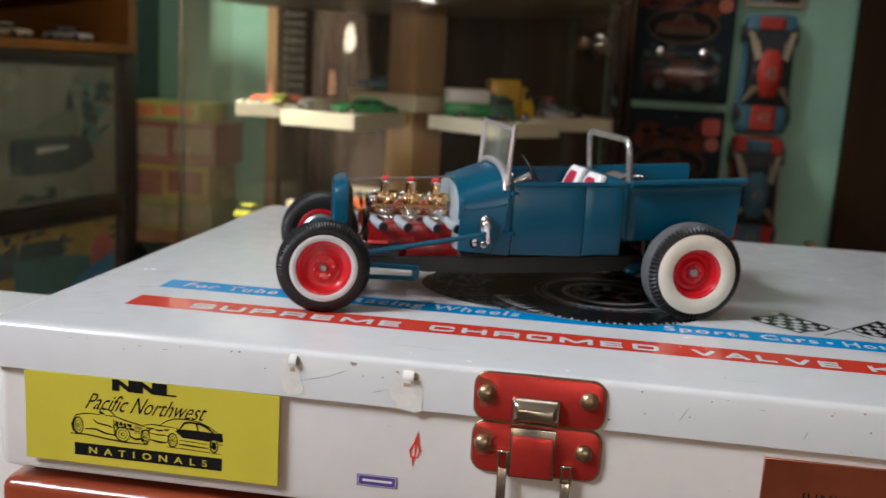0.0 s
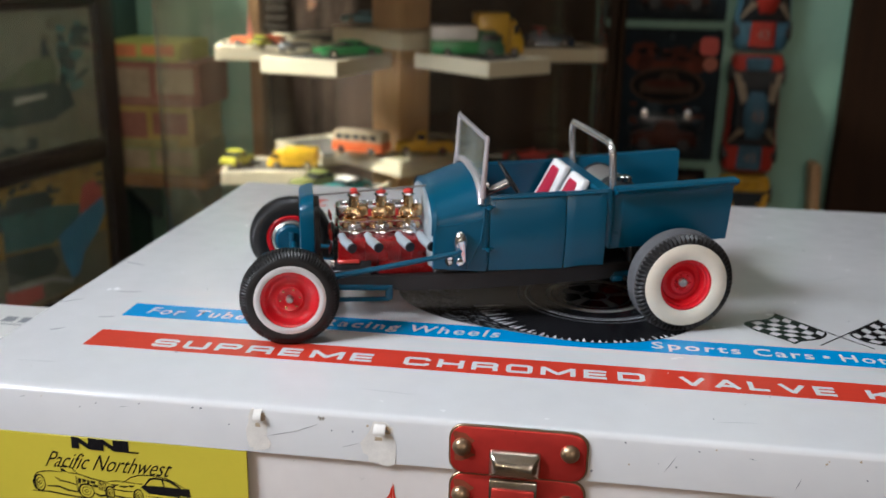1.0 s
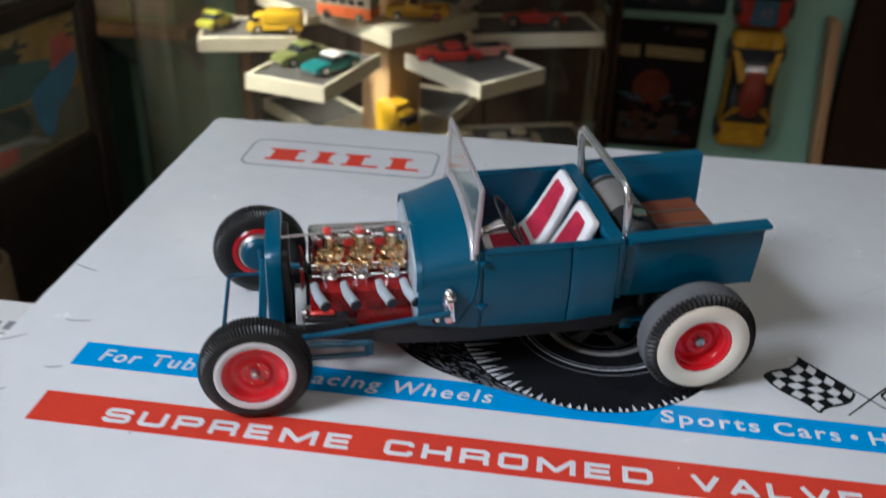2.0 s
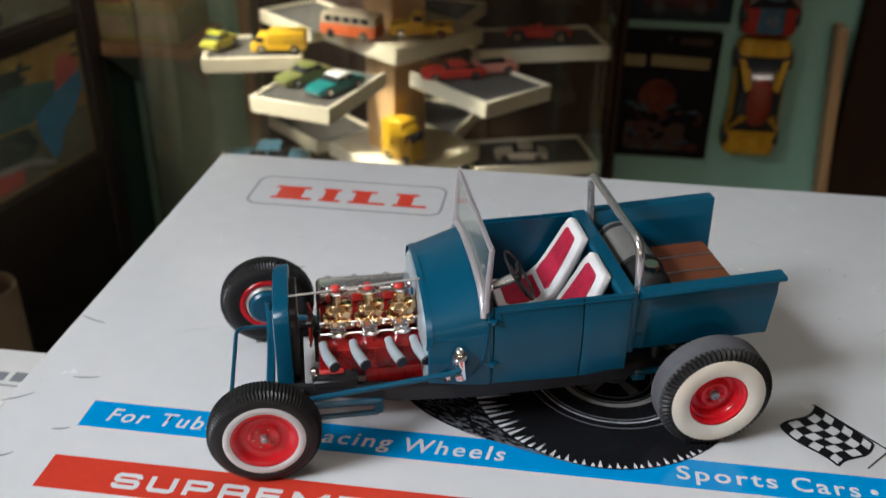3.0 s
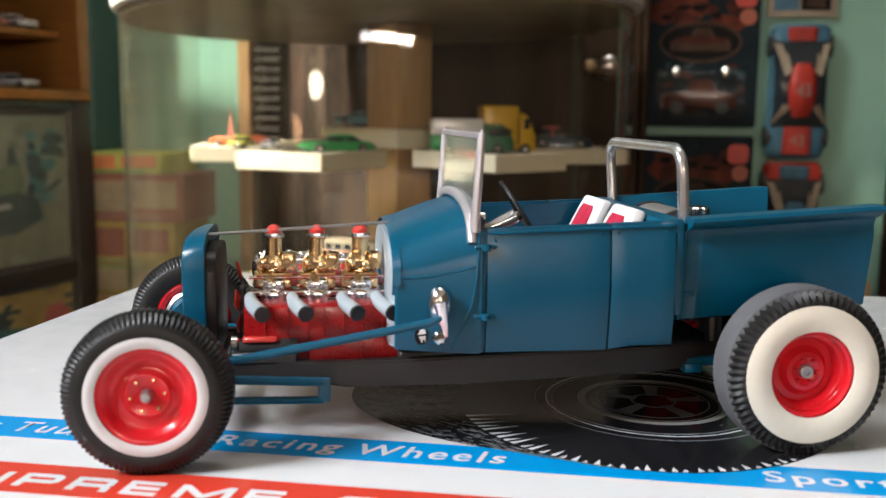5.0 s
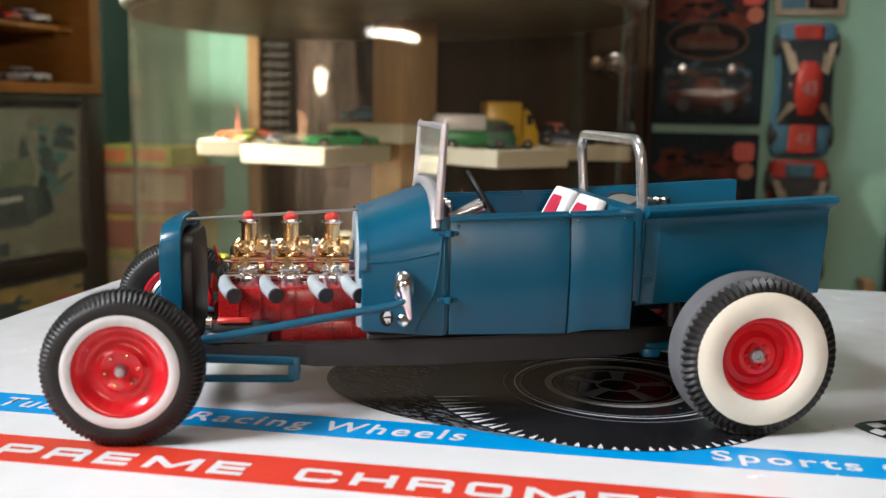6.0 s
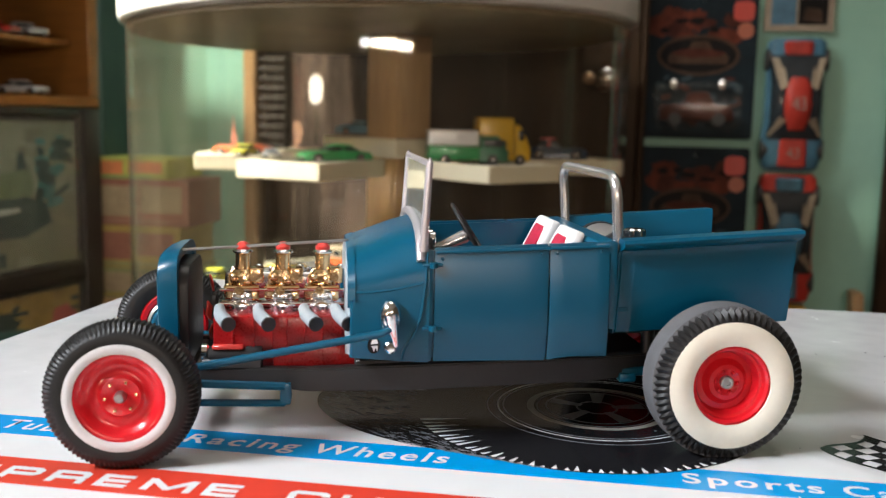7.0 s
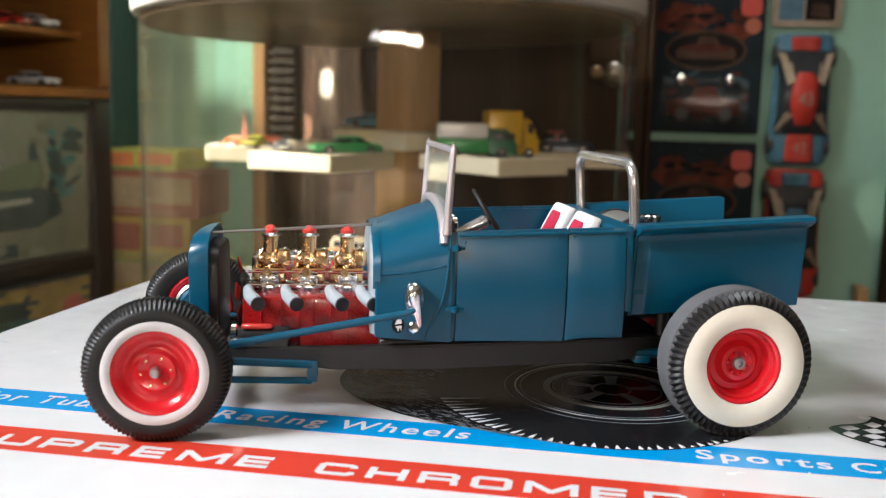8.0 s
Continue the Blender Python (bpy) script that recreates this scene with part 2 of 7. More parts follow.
def add_lathe(bm, profile, n=32, axis="z", centre=(0, 0, 0), close=False):
    """Turns (radius, height) points round an axis."""
    rings = []
    for r, h in profile:
        ring = []
        for i in range(n):
            a = 2 * math.pi * i / n
            c, s = r * math.cos(a), r * math.sin(a)
            p = {"z": (c, s, h), "y": (c, h, s), "x": (h, c, s)}[axis]
            ring.append(bm.verts.new(Vector(p) + Vector(centre)))
        rings.append(ring)
    pairs = list(zip(rings, rings[1:])) + ([(rings[-1], rings[0])] if close else [])
    for a, b in pairs:
        for i in range(n):
            j = (i + 1) % n
            bm.faces.new((a[i], a[j], b[j], b[i]))
    if not close:
        bm.faces.new(rings[0][::-1])
        bm.faces.new(rings[-1])
    return rings


def add_tube(bm, pts, r, n=10):
    """A round bar along points; r may be a list."""
    pts = [Vector(p) for p in pts]
    rad = r if isinstance(r, (list, tuple)) else [r] * len(pts)
    rings, side = [], None
    for i, p in enumerate(pts):
        d = (pts[min(i + 1, len(pts) - 1)] - pts[max(i - 1, 0)]).normalized()
        if side is None:
            side = d.cross(Vector((0, 0, 1)) if abs(d.z) < 0.9 else Vector((1, 0, 0))).normalized()
        side = (side - d * side.dot(d)).normalized()
        up = d.cross(side)
        rings.append([bm.verts.new(p + (side * math.cos(2 * math.pi * k / n) + up * math.sin(2 * math.pi * k / n)) * rad[i]) for k in range(n)])
    for a, b in zip(rings, rings[1:]):
        for i in range(n):
            j = (i + 1) % n
            bm.faces.new((a[i], a[j], b[j], b[i]))
    bm.faces.new(rings[0][::-1])
    bm.faces.new(rings[-1])


def bend(pts, r=3.0, n=5):
    """Rounds the inner corners of a line of points."""
    pts = [Vector(p) for p in pts]
    out = [pts[0]]
    for a, b, c in zip(pts, pts[1:], pts[2:]):
        d0, d1 = (a - b), (c - b)
        k = min(r, d0.length * 0.45, d1.length * 0.45)
        p0, p1 = b + d0.normalized() * k, b + d1.normalized() * k
        for i in range(n + 1):
            t = i / n
            out.append(p0 * (1 - t) ** 2 + b * 2 * t * (1 - t) + p1 * t * t)
    out.append(pts[-1])
    return out


def add_prism(bm, poly, lo, hi, axis="y", bevel=0.0, seg=2):
    """A flat outline drawn out along an axis. poly: (x, z) for y, (x, y) for z, (y, z) for x."""
    def at(p, h):
        return {"y": (p[0], h, p[1]), "z": (p[0], p[1], h), "x": (h, p[0], p[1])}[axis]
    a = [bm.verts.new(at(p, lo)) for p in poly]
    b = [bm.verts.new(at(p, hi)) for p in poly]
    n = len(poly)
    fs = [bm.faces.new(a[::-1]), bm.faces.new(b)]
    fs += [bm.faces.new((a[i], a[(i + 1) % n], b[(i + 1) % n], b[i])) for i in range(n)]
    bmesh.ops.recalc_face_normals(bm, faces=fs)
    if bevel:
        es = list({e for f in fs[:2] for e in f.edges})
        bmesh.ops.bevel(bm, geom=es, offset=bevel, segments=seg, profile=0.5, affect="EDGES")


def add_loft(bm, rings, caps=True, closed=True):
    vr = [[bm.verts.new(p) for p in ring] for ring in rings]
    n = len(vr[0])
    for a, b in zip(vr, vr[1:]):
        for i in range(n if closed else n - 1):
            j = (i + 1) % n
            bm.faces.new((a[i], a[j], b[j], b[i]))
    if caps:
        bm.faces.new(vr[0][::-1])
        bm.faces.new(vr[-1])


def add_ball(bm, centre, r, squash=(1, 1, 1), n=12):
    vs = bmesh.ops.create_uvsphere(bm, u_segments=n, v_segments=max(6, n // 2), radius=r)["verts"]
    for v in vs:
        v.co = Vector((v.co.x * squash[0], v.co.y * squash[1], v.co.z * squash[2])) + Vector(centre)


def rounded(x0, x1, y0, y1, r, n=4):
    """A rectangle's outline with round corners."""
    out = []
    for cx, cy, a0 in ((x1 - r, y1 - r, 0), (x0 + r, y1 - r, 90), (x0 + r, y0 + r, 180), (x1 - r, y0 + r, 270)):
        for i in range(n + 1):
            a = radians(a0 + 90 * i / n)
            out.append((cx + r * math.cos(a), cy + r * math.sin(a)))
    return out


def add_sheet(bm, outer, inner, lo, hi):
    """A flat frame between two outlines of as many points, from height lo to hi along z."""
    n = len(outer)
    rows = [[bm.verts.new((*p, h)) for p in poly] for poly, h in ((outer, lo), (outer, hi), (inner, hi), (inner, lo))]
    for a, b in zip(rows, rows[1:] + rows[:1]):
        for i in range(n):
            j = (i + 1) % n
            bm.faces.new((a[i], a[j], b[j], b[i]))


def finish(name, bm, mat, parent=None, label="", unit=MM, at=None, angle=38):
    bmesh.ops.recalc_face_normals(bm, faces=bm.faces[:])
    me = bpy.data.meshes.new(name)
    if unit != 1:
        bmesh.ops.scale(bm, vec=(unit, unit, unit), verts=bm.verts[:])
    bm.to_mesh(me)
    bm.free()
    me.materials.append(mat)
    for p in me.polygons:
        p.use_smooth = True
    me.set_sharp_from_angle(angle=radians(angle))
    ob = new(name, me)
    if parent:
        ob.parent = parent
    if at is not None:
        ob.matrix_basis = at
    if label:
        ob["label"] = label
    return ob


def part(name, bm, mat, parent, label="", at=None, unit=MM):
    return finish(name, bm, mat, parent, label, unit, at)


def thing(name, m, label, category, group="", kind=""):
    ob = new(name)
    ob.empty_display_size = 0.02
    ob.matrix_basis = m
    return tagged(ob, label, category, group, kind)


def structure(name, bm, mat, label, m=None, unit=1):
    ob = finish(name, bm, mat, None, label, unit, m)
    return tagged(ob, label, "", "", "structure")


def lettering(name, text, mat, parent, x, y, z, width, height, label="", shear=0.0, bold=0.0, turn=None, gap=1.0, fat=0.0):
    """A word as a flat raised mesh that fills width by height millimetres from (x, y)."""
    cu = bpy.data.curves.new(name, "FONT")
    cu.body, cu.extrude, cu.shear, cu.resolution_u = text, 0.0, shear, 3
    cu.space_character, cu.offset = gap, fat
    tmp = new(name, cu)
    dg = bpy.context.evaluated_depsgraph_get()
    me = bpy.data.meshes.new_from_object(tmp.evaluated_get(dg))
    bpy.data.objects.remove(tmp)
    xs, ys = [v.co.x for v in me.vertices], [v.co.y for v in me.vertices]
    kx, ky = width / (max(xs) - min(xs)), height / (max(ys) - min(ys))
    x_lo, y_lo = min(xs), min(ys)
    for v in me.vertices:
        v.co = Vector(((x + (v.co.x - x_lo) * kx) * MM, (y + (v.co.y - y_lo) * ky) * MM, z * MM))
    if bold:
        bm = bm_new()
        for k, d in enumerate((-bold, -bold * 0.35, bold * 0.35, bold)):
            n0 = len(bm.verts)
            bm.from_mesh(me)
            bm.verts.ensure_lookup_table()
            for v in bm.verts[n0:]:
                v.co += Vector((d * MM, 0, k * 0.000012))
        bm.to_mesh(me)
        bm.free()
    me.materials.clear()
    me.materials.append(mat)
    ob = new(name, me)
    ob.parent = parent
    if turn is not None:
        ob.matrix_basis = turn
    if label:
        ob["label"] = label
    return ob



def glyph_strokes(ch, W):
    """Centre lines of a wide square capital in a box W by 1, and whether each line closes on itself."""
    a, b, lo, hi = 0.115, W - 0.115, 0.105, 0.895
    bowl = [(a, hi), (b - 0.12, hi), (b, 0.80), (b, 0.56), (b - 0.12, 0.45), (a, 0.45)]
    return {
        "S": [([(b, 0.68), (b, 0.80), (b - 0.11, hi), (a + 0.11, hi), (a, 0.80), (a, 0.60), (a + 0.11, 0.5), (b - 0.11, 0.5), (b, 0.40), (b, 0.20), (b - 0.11, lo), (a + 0.11, lo), (a, 0.20), (a, 0.32)], False)],
        "U": [([(a, 1), (a, 0.20), (a + 0.11, lo), (b - 0.11, lo), (b, 0.20), (b, 1)], False)],
        "P": [([(a, 0), (a, 1)], False), (bowl, False)],
        "R": [([(a, 0), (a, 1)], False), (bowl, False), ([(b - 0.2, 0.45), (b - 0.06, 0.40), (b, 0.30), (b, 0)], False)],
        "E": [([(b, hi), (a, hi), (a, lo), (b, lo)], False), ([(a, 0.5), (b - 0.05, 0.5)], False)],
        "M": [([(a, 0), (a, 1)], False), ([(b, 0), (b, 1)], False), ([(a, 0.93), (W / 2 + 0.03, 0.16)], False), ([(b, 0.93), (W / 2 - 0.03, 0.16)], False)],
        "C": [([(b, 0.66), (b, 0.80), (b - 0.11, hi), (a + 0.11, hi), (a, 0.80), (a, 0.20), (a + 0.11, lo), (b - 0.11, lo), (b, 0.20), (b, 0.34)], False)],
        "H": [([(a, 0), (a, 1)], False), ([(b, 0), (b, 1)], False), ([(a, 0.5), (b, 0.5)], False)],
        "O": [([(a, 0.80), (a + 0.11, hi), (b - 0.11, hi), (b, 0.80), (b, 0.20), (b - 0.11, lo), (a + 0.11, lo), (a, 0.20)], True)],
        "D": [([(a, lo), (a, hi), (b - 0.15, hi), (b, 0.76), (b, 0.24), (b - 0.15, lo)], True)],
        "V": [([(0.10, 1), (W / 2 + 0.02, 0.02)], False), ([(W - 0.10, 1), (W / 2 - 0.02, 0.02)], False)],
        "A": [([(0.10, 0), (W / 2 + 0.02, 0.98)], False), ([(W - 0.10, 0), (W / 2 - 0.02, 0.98)], False), ([(W * 0.26, 0.27), (W * 0.74, 0.27)], False)],
        "L": [([(a, 1), (a, lo), (b, lo)], False)],
        "K": [([(a, 0), (a, 1)], False), ([(a + 0.08, 0.42), (b, 0.98)], False), ([(W * 0.42, 0.56), (b, 0.02)], False)],
        "I": [([(W / 2, 0), (W / 2, 1)], False)],
        "T": [([(0, hi), (W, hi)], False), ([(W / 2, 0), (W / 2, hi)], False)],
    }[ch]


def wide_word(text, mat, parent, x0, x1, y0, height, z, weight=0.26):
    """A word in wide square capitals, each letter a flat mesh of its own."""
    share = {"M": 1.3, "I": 0.35, "L": 0.92, "E": 0.95, "K": 1.05, "V": 1.1, "A": 1.1, "T": 1.0}
    gap = 0.33
    total = sum(share.get(c, 1.0) for c in text) + gap * (len(text) - 1)
    unit = (x1 - x0) / total
    x = x0
    for c in text:
        W = share.get(c, 1.0) * unit / height
        bm = bm_new()
        for k, (line, closed) in enumerate(glyph_strokes(c, W)):
            pts = [Vector(p) for p in line]
            n = len(pts)
            sides = []
            for i, p in enumerate(pts):
                before = pts[i - 1] if i or closed else None
                after = pts[(i + 1) % n] if i < n - 1 or closed else None
                d0 = (p - before).normalized() if before is not None else (after - p).normalized()
                d1 = (after - p).normalized() if after is not None else d0
                mid = (d0 + d1).normalized()
                normal = Vector((-mid.y, mid.x)) * (weight / 2 / max(0.5, mid.dot(d1)))
                sides.append([bm.verts.new((x + q.x * height, y0 + q.y * height, z + 0.004 * k)) for q in (p - normal, p + normal)])
            for i in range(n if closed else n - 1):
                (a, b), (c0, d) = sides[i], sides[(i + 1) % n]
                bm.faces.new((a, c0, d, b))
        part("letter", bm, mat, parent)
        x += (share.get(c, 1.0) + gap) * unit


# ---- the room ----
def wall_box(name, x0, x1, y0, y1, z0, z1, mat, label):
    bm = bm_new()
    add_box(bm, x0, x1, y0, y1, z0, z1)
    return structure(name, bm, mat, label)


wall_box("floor", -1.5, 2.2, -2.8, 0.95, -0.1, 0.0, floor_wood, "brown board floor of the small room")
wall_box("ceiling", -1.5, 2.2, -2.8, 0.95, 2.4, 2.5, ceiling_paint, "off-white plain ceiling")
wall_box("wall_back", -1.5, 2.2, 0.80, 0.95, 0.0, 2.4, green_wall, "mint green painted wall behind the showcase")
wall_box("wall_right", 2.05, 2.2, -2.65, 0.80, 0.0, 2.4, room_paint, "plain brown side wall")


def pierced_wall(name, m, x0, x1, holes, wz0, wz1, thick, label):
    """A wall along x with window openings right through it."""
    bm = bm_new()
    edge = x0
    for wx0, wx1 in holes:
        for a, b, c, d in ((edge, wx0, 0, 2.4), (wx0, wx1, 0, wz0), (wx0, wx1, wz1, 2.4)):
            add_box(bm, a, b, 0, thick, c, d)
        edge = wx1
    add_box(bm, edge, x1, 0, thick, 0, 2.4)
    return structure(name, bm, left_bounce_paint, label, m)


def window(name, m, x0, x1, z0, z1):
    root = tagged(new(name), "white painted window with clear panes", "window", "", "structure")
    root.matrix_basis = m
    bm = bm_new()
    for a, b, c, d in ((x0, x0 + 0.02, z0, z1), (x1 - 0.02, x1, z0, z1), (x0 + 0.02, x1 - 0.02, z0, z0 + 0.02), (x0 + 0.02, x1 - 0.02, z1 - 0.02, z1)):
        add_box(bm, a, b, 0.04, 0.09, c, d, 0.004, 1)
    part("window_frame", bm, disc_white, root, unit=1)
    for a, b in ((x0 + 0.02, x1 - 0.02), ):
        bm = bm_new()
        add_box(bm, a, b, 0.062, 0.066, z0 + 0.02, z1 - 0.02)
        ob = part("pane", bm, pane_glass, root, unit=1)
        ob.visible_shadow = False


left_m = pose(-1.05, 0, 0, 0, 0, 90)
pierced_wall("wall_left", left_m, -2.65, 0.80, ((-1.15, -0.35), (-0.02, 0.20)), 1.76, 2.33, 0.15, "pale cream bounce wall with a window and an added fill window")
window("window_1", left_m, -1.15, -0.35, 1.76, 2.33)
# Unseen window, added only to house the back fill lamp.
window("fill_window", left_m, -0.02, 0.20, 1.76, 2.33)
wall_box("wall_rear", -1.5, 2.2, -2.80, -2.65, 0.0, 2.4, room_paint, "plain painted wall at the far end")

# wood on the back wall
bm = bm_new()
add_box(bm, -0.262, 0.112, 0.782, 0.80, 0.0, 2.1, 0.002, 1)
for x in (-0.195, -0.125, -0.02, 0.05):
    add_box(bm, x - 0.004, x + 0.004, 0.779, 0.783, 0.02, 2.08, 0.001, 1)
structure("door_1", bm, dark_door, "dark brown boarded wooden door in the green wall")
door = bpy.data.objects["door_1"]
# Lighter panel; its pale streaks stand in for reflections in the showcase cover.
bm = bm_new()
add_box(bm, -0.232, -0.128, 0.7775, 0.7805, 0.3, 2.0, 0.001, 1)
part("door_panel", bm, streaked_door, door, "grey-brown door panel with painted reflection streaks", unit=1)
for k in range(19):
    bm = bm_new()
    z = 1.02 + 0.0095 * k
    add_box(bm, -0.262, -0.235, 0.770, 0.779, z, z + 0.0055, 0.0008, 1)
    part("slat", bm, slat_wood, door, unit=1)
bm = bm_new()
add_lathe(bm, [(0.012, 0.0), (0.012, -0.003), (0.005, -0.005), (0.005, -0.014), (0.009, -0.018), (0.011, -0.024), (0.009, -0.030), (0.004, -0.033)], 24, "y", (0.081, 0.781, 1.103))
part("door_knob", bm, chrome, bpy.data.objects["door_1"], "polished metal door knob", unit=1)
bm = bm_new()
add_lathe(bm, [(0.006, 0.0), (0.006, -0.004), (0.003, -0.006)], 16, "y", (0.064, 0.781, 1.104))
part("key_plate", bm, brass_old, bpy.data.objects["door_1"], unit=1)
bm = bm_new()
add_box(bm, -0.0275, -0.0175, 0.772, 0.7755, 1.128, 1.166, 0.001, 1)
part("blue_tag", bm, blue_tag, door, "narrow deep blue tag", unit=1)
bm = bm_new()
add_box(bm, -0.327, -0.283, 0.792, 0.80, 0.0, 2.15, 0.001, 1)
structure("trim", bm, turquoise, "turquoise painted board on the green wall")
bm = bm_new()
add_box(bm, -0.281, -0.267, 0.775, 0.80, 0.0, 2.15, 0.002, 1)
structure("trim", bm, trim_wood, "pale wooden door moulding")
bm = bm_new()
add_box(bm, 0.112, 0.118, 0.772, 0.80, 0.0, 2.15, 0.002, 1)
structure("trim", bm, dark_door, "dark wooden door moulding")
bm = bm_new()
add_box(bm, 0.338, 1.1, 0.775, 0.797, 0.0, 2.0, 0.004, 2)
structure("door_2", bm, brown_wood, "brown wooden door leaf beside the green wall")
bm = bm_new()
add_box(bm, -0.005, 0.005, 0.772, 0.797, -0.9, 0.015, 0.002, 1, pose(0.3215, 0, 0.895, 0, -4.4, 0))
structure("trim", bm, trim_wood, "short pale wooden batten on the green wall")
# Dark block in place of the back wall's shade beside the cabinet.
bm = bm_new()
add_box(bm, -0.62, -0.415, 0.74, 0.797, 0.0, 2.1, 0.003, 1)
structure("wall_shade", bm, shade_teal, "dark blue-green block painted as wall shade")

# lamps at the far end of the room
def tube_lamp():
    root = thing("strip_light", pose(0.74, -2.56, 1.345), "white fluorescent strip light on the far wall", "lamp")
    bm = bm_new()
    add_box(bm, -0.66, 0.66, -0.088, -0.05, -0.03, 0.03, 0.006, 2)
    part("housing", bm, frame_dark, root, unit=1)
    bm = bm_new()
    add_lathe(bm, [(0.008, -0.60), (0.014, -0.59), (0.014, 0.59), (0.008, 0.60)], 20, "x", (0, -0.02, 0))
    part("tube", bm, glow("tube_glow", (1.0, 0.97, 0.92), 22.0), root, "glowing white tube", unit=1)


def globe_lamp():
    root = thing("globe_lamp", pose(-0.84, -2.56, 1.168), "warm glowing oval wall lamp", "lamp")
    bm = bm_new()
    add_lathe(bm, [(0.045, -0.088), (0.045, -0.075), (0.02, -0.065), (0.02, -0.045)], 24, "y")
    part("base", bm, nickel, root, unit=1)
    bm = bm_new()
    add_ball(bm, (0, 0, 0), 0.052, (3.3, 1, 1.05), n=24)
    part("globe", bm, glow("globe_glow", (1.0, 0.86, 0.62), 34.0), root, "glowing opal globe", unit=1)


tube_lamp()
globe_lamp()


def amber_lamp():
    root = thing("amber_lamp", pose(-0.93, -1.47, 0.96), "small amber glass lamp on the side shelf", "lamp")
    bm = bm_new()
    add_lathe(bm, [(0.04, 0.0), (0.04, 0.008), (0.015, 0.012), (0.012, 0.03)], 24)
    part("stand", bm, frame_dark, root, unit=1)
    bm = bm_new()
    add_ball(bm, (0, 0, 0.055), 0.03, (4.5, 6.0, 1.3), 24)
    part("shade", bm, glow("amber_glow", (1.0, 0.5, 0.25), 8.0), root, "glowing amber glass shade", unit=1)


amber_lamp()


def side_shelves():
    """Open shelves with stacked boxes along the window wall."""
    root = thing("side_shelves", pose(-1.045, -1.30, 0), "open dark shelves below the window", "shelf")
    for z in (0.45, 0.94, 1.26):
        bm = bm_new()
        add_box(bm, 0.0, 0.22, -0.6, 0.85, z, z + 0.02, 0.002, 1)
        part("board", bm, table_wood, root, unit=1)
    for y in (-0.588, 0.15, 0.838):
        bm = bm_new()
        add_box(bm, 0.0, 0.22, y - 0.012, y + 0.012, 0.0, 1.30, 0.002, 1)
        part("upright", bm, table_wood, root, unit=1)
    y = -0.57
    while y < 0.75:
        w = random.uniform(0.02, 0.09)
        if not (0.12 < y + w and y < 0.18) and not (-0.33 < y + w and y < 0.0):
            box = thing("storage_box", pose(-1.035, -1.30 + y, 0.9605), "upright cardboard storage box on the side shelf", "box", "boxes on the side shelves")
            bm = bm_new()
            add_box(bm, 0, random.uniform(0.12, 0.19), 0, w, 0, random.uniform(0.16, 0.28), 0.002, 1)
            part("box", bm, random.choice(SIDE), box, unit=1)
        y += w + random.uniform(0.002, 0.03)


SIDE = [material("storage_" + n, c, 0.55, 0, 0.2, 20) for n, c in (("cream", (0.66, 0.60, 0.48)), ("grey", (0.50, 0.50, 0.50)), ("black", (0.03, 0.03, 0.03)), ("pink", (0.55, 0.30, 0.26)), ("brown", (0.26, 0.14, 0.08)), ("white", (0.75, 0.74, 0.72)))]
side_shelves()


# ---- table, wooden case and the metal kit case ----
def side_table():
    root = thing("side_table", pose(0.06, 0.06, 0), "dark wooden side table under the cases", "table")
    bm = bm_new()
    add_box(bm, -0.24, 0.24, -0.10, 0.20, 0.755, 0.785, 0.004, 2)
    part("tabletop", bm, table_wood, root, unit=1)
    for x in (-0.21, 0.21):
        for y in (-0.075, 0.175):
            bm = bm_new()
            add_loft(bm, [[(x + a * k, y + b * k, z) for a, b in ((-1, -1), (1, -1), (1, 1), (-1, 1))] for k, z in ((0.014, 0.0), (0.021, 0.755))])
            part("leg", bm, table_wood, root, unit=1)


side_table()


def wooden_case():
    root = thing("wooden_case", pose(0, 0, 0.785), "red-brown varnished wooden case under the white case", "case")
    bm = bm_new()
    add_box(bm, -76, 206, -34, 188, 0, 172.5, 3, 3)
    part("body", bm, red_case, root)
    bm = bm_new()
    add_box(bm, -76.4, 206.4, -34.6, 188.4, 128, 129.2, 0.3, 1)
    part("seam", bm, black_plastic, root)


wooden_case()


def white_box():
    """A white carton with a printed line beside the metal case."""
    root = thing("white_carton", pose(-0.1215, 0.026, 0.785), "white cardboard carton beside the metal case", "box")
    bm = bm_new()
    add_box(bm, -38, 38, -30, 45, 0, 193, 0.6, 2)
    box = part("carton", bm, disc_white, root)
    bm = bm_new()
    add_box(bm, -38.2, 38.2, 6.8, 7.4, 186, 193.15)
    part("flap_seam", bm, print_grey, box)
    for k, (x, w, h) in enumerate(((2, 4.2, 4.6), (8, 4.2, 4.6), (14, 4.6, 4.2), (20.5, 4.2, 4.6))):
        bm = bm_new()
        add_box(bm, x, x + w, 29, 29 + h, 193.0, 193.08)
        part("word_bar", bm, print_grey, box)
    bm = bm_new()
    add_box(bm, 2, 25, 26.6, 27.2, 193.0, 193.08)
    part("rule", bm, print_grey, box)


def card_tube():
    root = thing("card_tube", pose(-0.374, 0.410, 0), "open brown cardboard tube standing on the floor", "tube")
    bm = bm_new()
    add_lathe(bm, [(0.024, 0.0), (0.026, 0.0), (0.026, 0.772), (0.0255, 0.774), (0.0225, 0.774), (0.022, 0.772), (0.022, 0.02)], 40)
    part("tube", bm, kraft, root, unit=1)


white_box()
card_tube()


